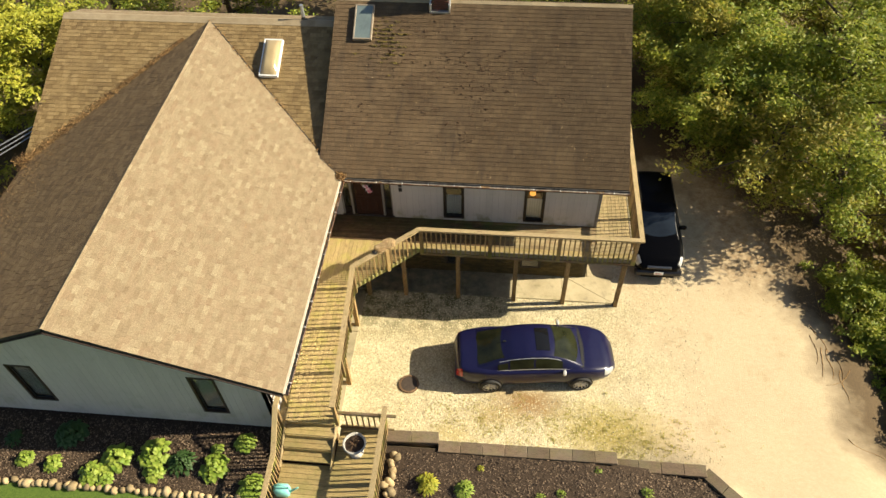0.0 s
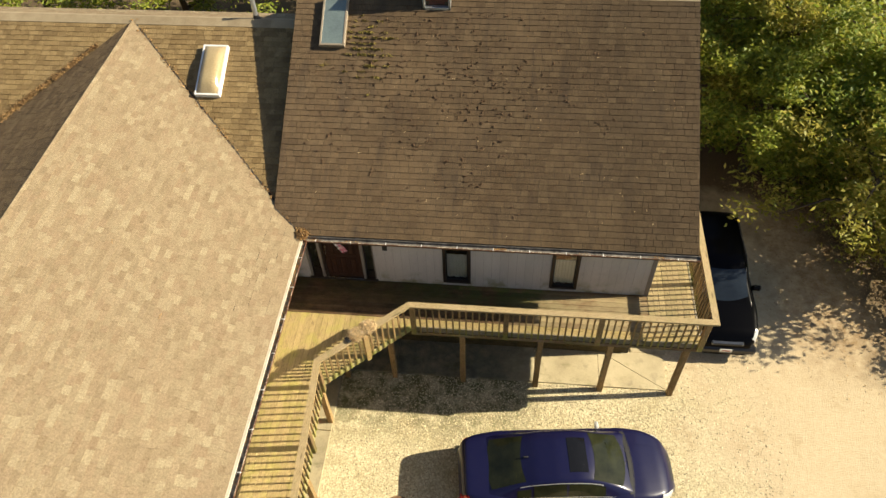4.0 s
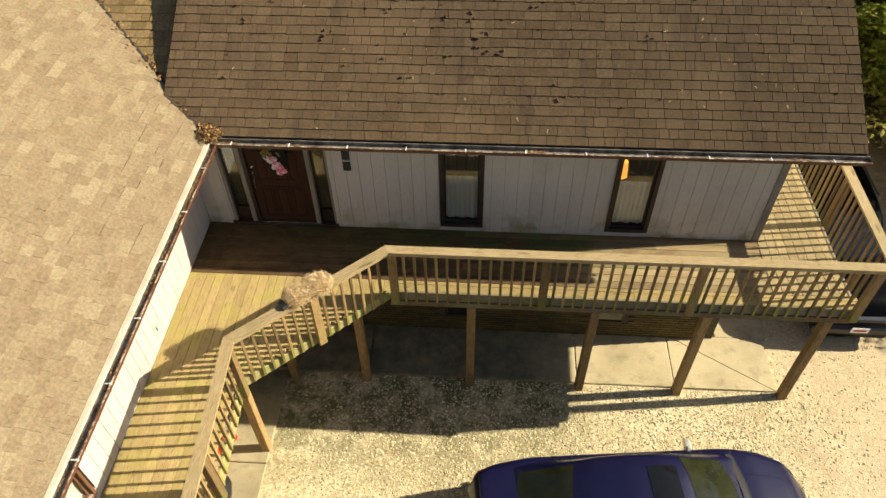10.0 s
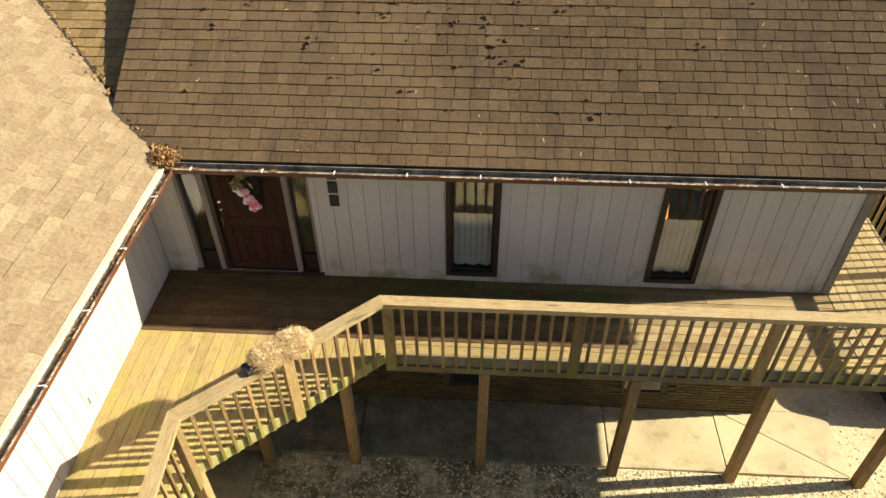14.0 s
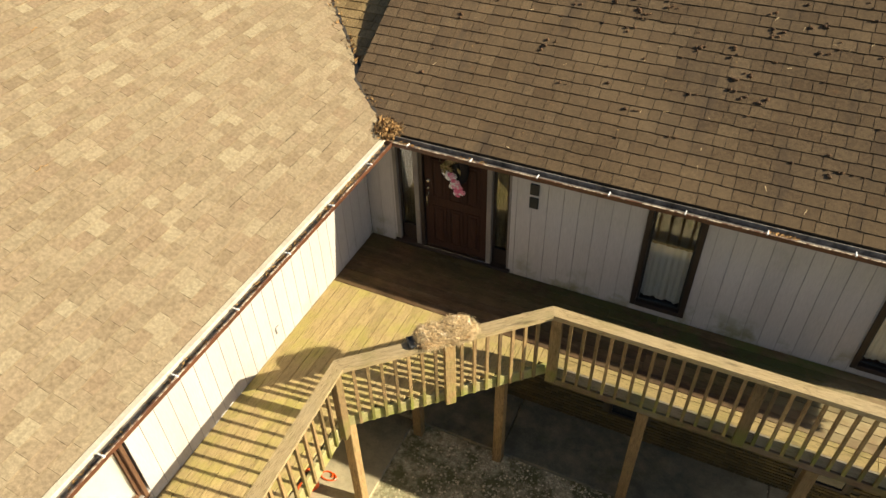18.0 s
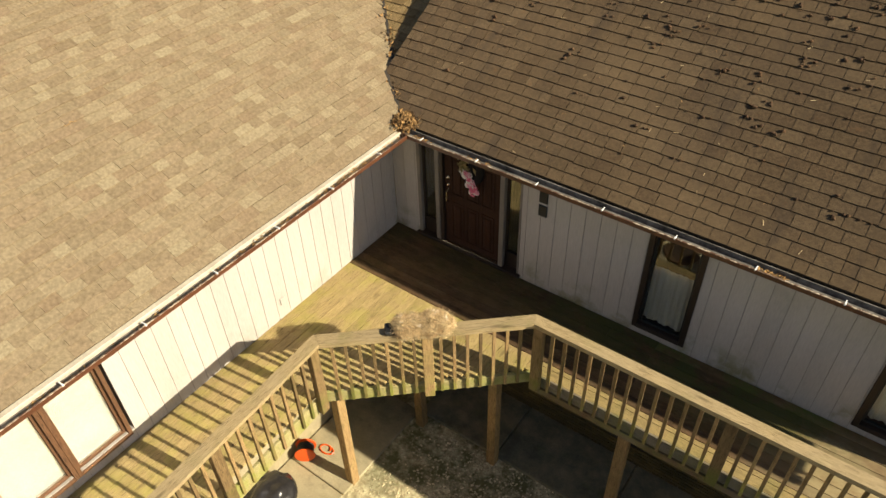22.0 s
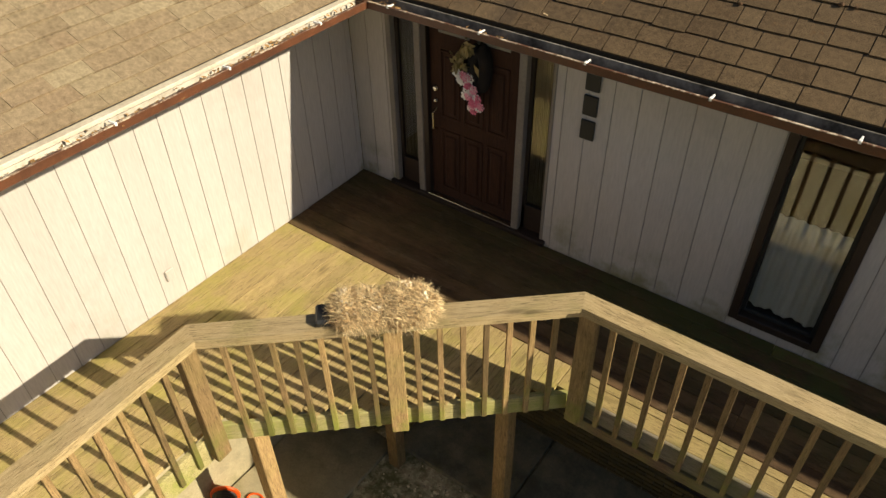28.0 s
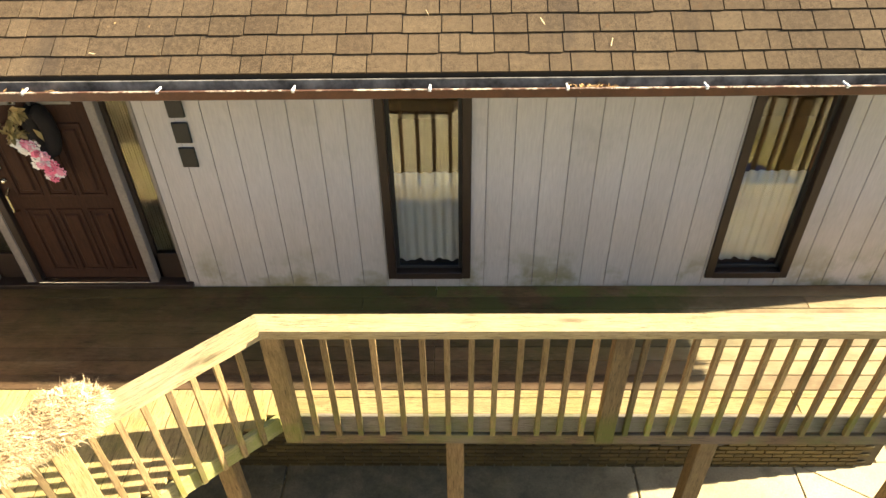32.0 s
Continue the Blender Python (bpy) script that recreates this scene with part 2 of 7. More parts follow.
def wood_mat(name, c1, c2, moss=0.0, vary=0.2, axis=0, grey=(0.22, 0.19, 0.15), turn=0.0, knots=0.0, damp_sun=0.0, feet=0.0, film_tone=(0.13, 0.15, 0.025)):
    """Weathered timber: grain along one axis (turned about the upright), wear, knots and green film."""
    k = Nodes(name)
    st = [24.0, 24.0, 24.0]
    st[axis] = 1.5
    lie = k.n("Mapping")
    lie.vector_type = 'TEXTURE'
    lie.inputs["Rotation"].default_value = (0, 0, math.radians(turn))
    k.link(k.geo.outputs["Position"], lie.inputs[0])
    shift = k.n("VectorMath")
    shift.operation = 'ADD'
    own = k.n("CombineXYZ")
    k.link(k.math('MULTIPLY', k.chance(), 37.0), own.inputs[axis])
    k.link(lie.outputs[0], shift.inputs[0])
    k.link(own.outputs[0], shift.inputs[1])
    k.grain_source = shift.outputs[0]
    g = k.noise(5, 6, 0.75, tuple(st), grain=True)
    big = k.noise(1.3, 4, 0.6)
    col = k.mix(k.span(g, 0.35, 0.65), c1, c2)
    crack = k.noise(6.5, 4, 0.65, tuple(st), grain=True)
    col = k.mix(k.span(crack, 0.57, 0.63, 0, 0.75), col, tuple(0.25 * v for v in c2))
    pores = k.noise(120, 3, 0.7)
    col = k.mix(0.4, col, k.ramp(pores, [(0.3, (0.28, 0.28, 0.28)), (0.7, (0.74, 0.74, 0.74))]), 'OVERLAY')
    blot = k.noise(5.5, 5, 0.72)
    col = k.mix(k.span(blot, 0.55, 0.72, 0, 0.45), col, tuple(0.55 * v for v in c2))
    wide = [5.0, 5.0, 5.0]
    wide[axis] = 0.7
    streak = k.noise(6, 5, 0.7, tuple(wide), grain=True)
    col = k.mix(k.span(streak, 0.50, 0.66, 0, 0.4), col, tuple(0.5 * v for v in c2))
    col = k.mix(k.span(streak, 0.44, 0.30, 0, 0.35), col, tuple(min(0.9, 1.25 * v) for v in c1))
    col = k.mix(k.span(big, 0.45, 0.8, 0, 0.6), col, grey)
    if moss:
        mo = k.noise(2.2, 5, 0.7)
        col = k.mix(k.span(mo, 0.46, 0.66, 0, moss), col, film_tone)
    if knots:
        mp = k.n("Mapping")
        ks = [9.0, 9.0, 9.0]
        ks[axis] = 2.2
        mp.inputs["Scale"].default_value = ks
        k.link(k.grain_source, mp.inputs[0])
        vo = k.n("TexVoronoi", Scale=0.8)
        k.link(mp.outputs[0], vo.inputs["Vector"])
        col = k.mix(k.span(vo.outputs["Distance"], 0.06, 0.20, knots, 0), col, tuple(0.35 * v for v in c2))
    if damp_sun or feet:
        pos = k.n("SeparateXYZ")
        k.link(k.geo.outputs["Position"], pos.inputs[0])
    if damp_sun:
        # pale tone painted where the sun reaches the east end of the boards
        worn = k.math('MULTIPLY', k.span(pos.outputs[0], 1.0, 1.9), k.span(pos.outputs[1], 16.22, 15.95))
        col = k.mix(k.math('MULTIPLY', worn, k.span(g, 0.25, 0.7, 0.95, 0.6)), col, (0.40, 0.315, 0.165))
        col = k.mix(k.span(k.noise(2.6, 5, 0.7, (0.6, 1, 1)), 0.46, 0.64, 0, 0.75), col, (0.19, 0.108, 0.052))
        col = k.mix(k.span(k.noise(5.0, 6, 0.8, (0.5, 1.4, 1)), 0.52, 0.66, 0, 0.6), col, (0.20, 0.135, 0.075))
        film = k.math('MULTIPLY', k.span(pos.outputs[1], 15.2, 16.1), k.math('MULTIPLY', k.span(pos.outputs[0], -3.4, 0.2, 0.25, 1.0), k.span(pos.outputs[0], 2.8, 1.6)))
        film = k.math('MULTIPLY', film, k.span(k.noise(1.9, 5, 0.7), 0.36, 0.52, 0.1, damp_sun))
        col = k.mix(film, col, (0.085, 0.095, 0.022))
    if feet:
        low = k.math('MULTIPLY', k.math('MULTIPLY', k.span(pos.outputs[2], 3.05, 2.72), k.span(pos.outputs[2], 2.45, 2.62)), k.span(k.noise(3.0, 4, 0.7), 0.38, 0.6))
        col = k.mix(k.math('MULTIPLY', low, feet), col, (0.17, 0.19, 0.03))
    v = k.span(k.chance(), 0, 1, 1 - vary, 1 + vary)
    cc = k.n("CombineXYZ")
    for i in range(3):
        k.link(v, cc.inputs[i])
    col = k.mix(1.0, col, cc.outputs[0], 'MULTIPLY')
    return k.done(col, 0.8, 0, g, 0.5, 0.004, 0.3)


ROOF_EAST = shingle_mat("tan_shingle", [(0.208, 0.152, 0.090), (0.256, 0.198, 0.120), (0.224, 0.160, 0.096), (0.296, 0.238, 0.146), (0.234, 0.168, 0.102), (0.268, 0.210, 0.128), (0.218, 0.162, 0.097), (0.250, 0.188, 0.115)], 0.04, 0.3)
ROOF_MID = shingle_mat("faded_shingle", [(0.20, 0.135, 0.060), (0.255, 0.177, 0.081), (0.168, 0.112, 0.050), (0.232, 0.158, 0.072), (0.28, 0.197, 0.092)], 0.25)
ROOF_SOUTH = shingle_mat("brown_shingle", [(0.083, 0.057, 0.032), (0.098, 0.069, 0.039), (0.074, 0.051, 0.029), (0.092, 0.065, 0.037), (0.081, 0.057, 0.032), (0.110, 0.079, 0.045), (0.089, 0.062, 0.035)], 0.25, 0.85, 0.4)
# the wing's far slope, in darker tones than its east side
ROOF_WEST = shingle_mat("west_shingle", [(0.165, 0.110, 0.056), (0.20, 0.135, 0.070), (0.14, 0.093, 0.049), (0.185, 0.124, 0.064), (0.22, 0.15, 0.078)], 0.25)
FELT = surface("roof_felt", (0.03, 0.025, 0.02), (0.05, 0.04, 0.03), 4, 60, 0.95)


def siding_mat():
    """Painted grooved plywood, chalky, with patches of algae near the deck boards."""
    k = Nodes("taupe_siding")
    big, fine = k.noise(1.1, 5, 0.6, (1, 1, 0.25)), k.noise(70, 3, 0.6, (1, 1, 0.12))
    col = k.mix(k.span(big, 0.3, 0.7), (0.50, 0.457, 0.420), (0.43, 0.389, 0.352))
    col = k.mix(0.25, col, k.ramp(fine, [(0.3, (0.38, 0.38, 0.38)), (0.7, (0.68, 0.68, 0.68))]), 'OVERLAY')
    col = k.mix(k.span(k.noise(1.7, 5, 0.7), 0.58, 0.75, 0, 0.3), col, (0.30, 0.27, 0.23))
    pos = k.n("SeparateXYZ")
    k.link(k.geo.outputs["Position"], pos.inputs[0])
    near = k.span(pos.outputs[2], 3.25, 2.86)
    patch_ = k.math('MULTIPLY', k.math('MULTIPLY', near, k.span(pos.outputs[1], 16.0, 16.2, 0.3, 1.0)), k.span(k.noise(2.3, 4, 0.6), 0.50, 0.64))
    col = k.mix(k.math('MULTIPLY', patch_, 0.8), col, (0.20, 0.185, 0.075))
    v = k.span(k.chance(), 0, 1, 0.96, 1.04)
    cc = k.n("CombineXYZ")
    for i in range(3):
        k.link(v, cc.inputs[i])
    return k.done(k.mix(1.0, col, cc.outputs[0], 'MULTIPLY'), 0.75, 0, fine, 0.2, 0.003, 0.35)


SIDING = siding_mat()
TRIM = surface("grey_trim", (0.23, 0.20, 0.17), (0.165, 0.14, 0.12), 3, 60, 0.6, 0.05)
BROWN = surface("brown_trim", (0.032, 0.019, 0.012), (0.022, 0.013, 0.009), 5, 60, 0.5)
GUTTER = surface("gutter_brown", (0.125, 0.046, 0.02), (0.07, 0.028, 0.014), 6, 70, 0.45)
GUTTER_IN = surface("gutter_grey", (0.24, 0.215, 0.185), (0.045, 0.038, 0.03), 9, 50, 0.8)
# wall-side boards: darker copy of the planks with the eave's shade mixed in
DECK_SHADE = wood_mat("shaded_plank_x", (0.135, 0.075, 0.032), (0.075, 0.041, 0.019), 0.15, 0.3, 0, (0.07, 0.046, 0.026), knots=0.4, damp_sun=1.0)
DECK_Y = wood_mat("deck_plank_y", (0.45, 0.335, 0.15), (0.31, 0.22, 0.092), 0.55, 0.14, 1, (0.37, 0.275, 0.13), knots=0.5, film_tone=(0.33, 0.30, 0.06))
DECK_EAST = wood_mat("bleached_plank_y", (0.42, 0.325, 0.165), (0.30, 0.22, 0.105), 0.2, 0.14, 1, (0.30, 0.235, 0.12), knots=0.5)
# lighter copy of the planks, sunlight put into the tone
DECK_SUN = wood_mat("sunlit_plank_x", (0.42, 0.315, 0.135), (0.29, 0.205, 0.082), 0.3, 0.16, 0, (0.28, 0.215, 0.11), knots=0.5)
CAP_TONES = ((0.46, 0.35, 0.185), (0.30, 0.21, 0.10))
RAIL_X = wood_mat("rail_wood_x", *CAP_TONES, 0.2, 0.12, 0, (0.35, 0.275, 0.165), knots=0.7)
RAIL_Y = wood_mat("rail_wood_y", *CAP_TONES, 0.2, 0.12, 1, (0.35, 0.275, 0.165), knots=0.7)
RAIL_D = wood_mat("rail_wood_diagonal", *CAP_TONES, 0.3, 0.12, 0, (0.35, 0.275, 0.165), turn=42.0, knots=0.7)
RAIL_Z = wood_mat("rail_wood_z", (0.36, 0.235, 0.105), (0.185, 0.112, 0.045), 0.18, 0.4, 2, (0.22, 0.15, 0.075), feet=0.8, knots=0.4)
RIM = wood_mat("rim_wood", (0.17, 0.105, 0.055), (0.095, 0.056, 0.03), 0.45, 0.12, 0)
RIM_GREY = wood_mat("grey_rim_wood", (0.30, 0.25, 0.185), (0.19, 0.15, 0.10), 0.5, 0.12, 0, (0.25, 0.22, 0.17), knots=0.4)


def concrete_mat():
    """Cast slab with dark moisture stains and a film of moss, under-deck shade painted in."""
    k = Nodes("concrete")
    big, fine = k.noise(0.9, 5, 0.65), k.noise(45, 4, 0.65)
    col = k.mix(k.span(big, 0.3, 0.7), (0.55, 0.46, 0.285), (0.38, 0.31, 0.185))
    col = k.mix(0.35, col, k.ramp(fine, [(0.3, (0.35, 0.35, 0.35)), (0.7, (0.75, 0.75, 0.75))]), 'OVERLAY')
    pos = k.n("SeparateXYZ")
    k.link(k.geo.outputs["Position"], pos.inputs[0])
    # darkens the slabs where the deck's shade falls, on top of their stains
    stain_shade = k.math('ADD', pos.outputs[0], k.math('MULTIPLY', k.math('SUBTRACT', k.noise(0.8, 5, 0.7), 0.5), 3.0))
    stain_shade = k.math('MULTIPLY', k.span(stain_shade, 2.2, 0.6), k.span(pos.outputs[1], 13.6, 15.0, 0.35, 1.0))
    col = k.mix(k.math('MULTIPLY', stain_shade, k.span(k.noise(3.0, 6, 0.75), 0.30, 0.62, 0.45, 0.9)), col, (0.10, 0.098, 0.066))
    col = k.mix(k.span(k.noise(2.2, 6, 0.75), 0.54, 0.70, 0, 0.45), col, (0.085, 0.075, 0.05))
    col = k.mix(k.span(k.noise(1.6, 5, 0.7, (1, 1.7, 1)), 0.56, 0.7, 0, 0.4), col, (0.14, 0.14, 0.05))
    return k.done(col, 0.9, 0, fine, 0.25, 0.004, 0.3)


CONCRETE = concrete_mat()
RIM_GREEN = wood_mat("mossy_rim_wood", (0.42, 0.36, 0.17), (0.28, 0.23, 0.095), 0.8, 0.1, 0, (0.36, 0.31, 0.16), turn=42.0, film_tone=(0.23, 0.25, 0.04))
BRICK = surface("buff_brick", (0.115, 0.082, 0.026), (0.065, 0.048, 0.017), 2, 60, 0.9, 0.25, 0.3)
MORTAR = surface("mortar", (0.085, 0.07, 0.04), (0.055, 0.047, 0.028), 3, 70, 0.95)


def glass_mat(name, tint=(0.02, 0.022, 0.024)):
    k = Nodes(name)
    return k.done(tint, 0.04, 0, None, spec=0.9)


GLASS = glass_mat("dark_glass")

# ---- plan: the gravel court is at z = 0, the upper deck at DECK ----
DECK = 2.77
WALL_Y = 16.24        # face of the entrance wall
WALL_X = -4.46        # face of the wing's side wall
EAVE_Z = 4.98
EAVE_Y = 15.76
EAVE_X = -3.78
FRONT_Y = 8.05        # gable overhang of the wing
RIDGE_X, RIDGE_Z = -9.0, 7.18
EAST_X0, EAST_X1 = -4.5, 5.2
EAST_RIDGE_Y, EAST_RIDGE_Z = 21.12, 8.045
MID_RIDGE_Y, MID_RIDGE_Z = 21.0, 7.22
MID_X0 = -14.3
SLOPE = (RIDGE_Z - EAVE_Z) / (EAVE_X - RIDGE_X)

# ---- roofs ----
E_TAB = 0.13
E_SOUTH = 0.145
tab_meshes = {}


def tab_mesh(w, e, material):
    """One shingle tab, w wide and e deep, its lower edge proud."""
    key = (round(w, 3), material.name)
    if key not in tab_meshes:
        bm = B()
        g, lift = (0.0009, 0.0085) if material == ROOF_EAST else (0.0038, 0.0112)
        tab_into(bm, [(g, 0), (w - g, 0), (w - g, e), (g, e)], 0, e, Matrix.Identity(4), lift)
        tab_meshes[key] = mesh_of(bm, material)
    return tab_meshes[key]


def tab_into(bm, poly, v0, e, m, lift):
    top = [bm.verts.new(m @ Vector((u, v, 0.004 + lift * (1 - (v - v0) / e)))) for u, v in poly]
    low = [bm.verts.new(m @ Vector((u, v, 0))) for u, v in poly]
    bm.faces.new(top)
    n = len(poly)
    for i in range(n):
        j = (i + 1) % n
        bm.faces.new((low[i], low[j], top[j], top[i]))


def shingle_field(parent, m, width, height, planes, material, seed, near=None):
    """Courses of shingles over a slope; m maps (along the eave, up the slope, out). near: a stretch (u0, u1, v1) built piece by piece."""
    gap, lifts = (0.0009, (0.006, 0.008, 0.011)) if material == ROOF_EAST else (0.0038, (0.0090, 0.0112, 0.0138))
    widths = (0.15, 0.19, 0.22, 0.24, 0.26) if material == ROOF_EAST else (0.13, 0.19, 0.21, 0.225, 0.245, 0.22)
    e = E_TAB if material == ROOF_EAST else E_SOUTH
    rnd = random.Random(seed)
    bm, v, row, count = B(), 0.0, 0, 0
    while v < height:
        u = -rnd.random() * 0.1
        while u < width:
            w = rnd.choice(widths)
            lift = rnd.choice(lifts)
            j = rnd.uniform(0, 0.012) if v > 0 else 0.0
            poly = clip([(max(0, u) + gap, v - j), (min(width, u + w) - gap, v - j * rnd.uniform(0.6, 1)), (min(width, u + w) - gap, min(height, v + e)), (max(0, u) + gap, min(height, v + e))], planes)
            if len(poly) >= 3:
                whole = len(poly) == 4 and u > 0 and u + w < width and v + e < height and abs(sum(p[0] for p in poly) / 4 - u - w / 2) < 1e-4 and abs(sum(p[1] for p in poly) / 4 - v - e / 2) < 0.01
                if near and whole and near[0] < u < near[1] and v < near[2] and count < 300:
                    piece("shingle", tab_mesh(w, e, material), m @ Matrix.Translation((u, v - j, 0.0015 if j > 0.006 else 0)), parent)
                    count += 1
                else:
                    tab_into(bm, poly, v, e, m, lift)
            u += w
        v += e
        row += 1
    part("shingle_courses", bm, material, parent, kind="stuff")


def roof(name, label, polygon_planes, m, width, height, material, seed, near=None):
    ob = thing(name, label, "roof", kind="structure")
    bm = B()
    poly = clip([(0, 0), (width, 0), (width, height), (0, height)], polygon_planes)
    top = [bm.verts.new(m @ Vector((u, v, 0))) for u, v in poly]
    low = [bm.verts.new(m @ Vector((u, v, -0.09))) for u, v in poly]
    bm.faces.new(top)
    bm.faces.new(low[::-1])
    for i in range(len(poly)):
        j = (i + 1) % len(poly)
        bm.faces.new((top[i], low[i], low[j], top[j]))
    part("roof_deck", bm, FELT, ob)
    shingle_field(ob, m, width, height, polygon_planes, material, seed, near)
    return ob


def slope_pose(p, u, v):
    u, v = Vector(u).normalized(), Vector(v).normalized()
    w = u.cross(v)
    return Matrix.Translation(p) @ Matrix((u, v, w)).transposed().to_4x4()


def cut(m, a, b, keep):
    """The half plane (in a slope's own u, v) bounded by the line through world points a and b that holds keep."""
    i = m.inverted()
    a, b, k = i @ Vector(a), i @ Vector(b), i @ Vector(keep)
    n = (-(b.y - a.y), b.x - a.x)
    c = n[0] * a.x + n[1] * a.y
    if n[0] * k.x + n[1] * k.y > c:
        n, c = (-n[0], -n[1]), -c
    return (*n, c)


ES = (EAST_RIDGE_Z - EAVE_Z) / (EAST_RIDGE_Y - EAVE_Y)      # pitch of the entrance wing
MS = (MID_RIDGE_Z - EAVE_Z) / (MID_RIDGE_Y - EAVE_Y)
# where the wing's slope meets the slopes behind
yk = EAVE_Y + SLOPE * (EAVE_X - EAST_X0) / ES
kink = Vector((EAST_X0, yk, EAVE_Z + SLOPE * (EAVE_X - EAST_X0)))
ymid = EAVE_Y + SLOPE * (EAVE_X - EAST_X0) / MS
back = Vector((RIDGE_X, EAVE_Y + (RIDGE_Z - EAVE_Z) / MS, RIDGE_Z))
corner = Vector((EAVE_X, EAVE_Y, EAVE_Z))
mid_kink = Vector((EAST_X0, ymid, kink.z))

# wing, slope to the court
m = slope_pose((EAVE_X, FRONT_Y, EAVE_Z), (0, 1, 0), (RIDGE_X - EAVE_X, 0, RIDGE_Z - EAVE_Z))
hgt = math.hypot(RIDGE_X - EAVE_X, RIDGE_Z - EAVE_Z)
planes = [cut(m, corner, back, (-6, 10, 6))]
M_EAST = m
# the slope's outward side must face up
if M_EAST.to_3x3().col[2].z < 0:
    m = M_EAST = slope_pose((EAVE_X, back.y, EAVE_Z), (0, -1, 0), (RIDGE_X - EAVE_X, 0, RIDGE_Z - EAVE_Z))
    planes = [cut(m, corner, back, (-6, 10, 6))]
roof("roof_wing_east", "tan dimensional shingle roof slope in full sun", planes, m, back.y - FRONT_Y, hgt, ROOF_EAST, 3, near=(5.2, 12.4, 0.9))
# wing, far slope
WEST_X = 2 * RIDGE_X - EAVE_X
m = slope_pose((WEST_X, FRONT_Y, EAVE_Z), (0, 1, 0), (RIDGE_X - WEST_X, 0, RIDGE_Z - EAVE_Z))
if m.to_3x3().col[2].z < 0:
    m = slope_pose((WEST_X, back.y, EAVE_Z), (0, -1, 0), (RIDGE_X - WEST_X, 0, RIDGE_Z - EAVE_Z))
planes = [cut(m, (WEST_X, EAVE_Y, EAVE_Z), back, (-11, 10, 6))]
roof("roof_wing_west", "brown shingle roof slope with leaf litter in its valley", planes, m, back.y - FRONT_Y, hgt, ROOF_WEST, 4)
# middle roof
m = slope_pose((MID_X0, EAVE_Y, EAVE_Z), (1, 0, 0), (0, MID_RIDGE_Y - EAVE_Y, MID_RIDGE_Z - EAVE_Z))
hm = math.hypot(MID_RIDGE_Y - EAVE_Y, MID_RIDGE_Z - EAVE_Z)
above = [cut(m, (WEST_X, EAVE_Y, EAVE_Z), back, (-12, 20.5, 7)), ]
roof("roof_middle_west", "brown shingle roof behind the wing", above + [cut(m, back, back + Vector((0, 1, 0)), (-12, 20.5, 7))], m, EAST_X0 + 0.5 - MID_X0, hm, ROOF_MID, 5)
roof("roof_middle", "brown shingle roof with a skylight, half in shade", [cut(m, corner, back, (-5, 20.5, 7)), cut(m, back, back + Vector((0, 1, 0)), (-5, 20.5, 7))], m, EAST_X0 + 0.5 - MID_X0, hm, ROOF_MID, 6)
m = slope_pose((EAST_X0 + 0.5, MID_RIDGE_Y + 1.0, MID_RIDGE_Z - MS), (-1, 0, 0), (0, -(MID_RIDGE_Y - EAVE_Y), MID_RIDGE_Z - EAVE_Z))
roof("roof_middle_north", "brown shingle roof slope behind the ridge", [], m, EAST_X0 + 0.5 - MID_X0, math.hypot(1, MS), ROOF_EAST, 7)
# entrance wing
M_ENTR = slope_pose((EAST_X0, EAVE_Y, EAVE_Z), (1, 0, 0), (0, EAST_RIDGE_Y - EAVE_Y, EAST_RIDGE_Z - EAVE_Z))
he = math.hypot(EAST_RIDGE_Y - EAVE_Y, EAST_RIDGE_Z - EAVE_Z)
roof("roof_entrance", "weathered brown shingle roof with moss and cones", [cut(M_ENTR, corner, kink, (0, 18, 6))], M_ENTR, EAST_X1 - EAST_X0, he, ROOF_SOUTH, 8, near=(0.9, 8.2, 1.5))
m = slope_pose((EAST_X1, 2 * EAST_RIDGE_Y - EAVE_Y, EAVE_Z), (-1, 0, 0), (0, -(EAST_RIDGE_Y - EAVE_Y), EAST_RIDGE_Z - EAVE_Z))
roof("roof_entrance_north", "brown shingle roof slope behind the ridge", [], m, EAST_X1 - EAST_X0, he, ROOF_SOUTH, 9)

# ---- walls: boards of grooved siding on a dark backing ----
BOARD = 0.2032


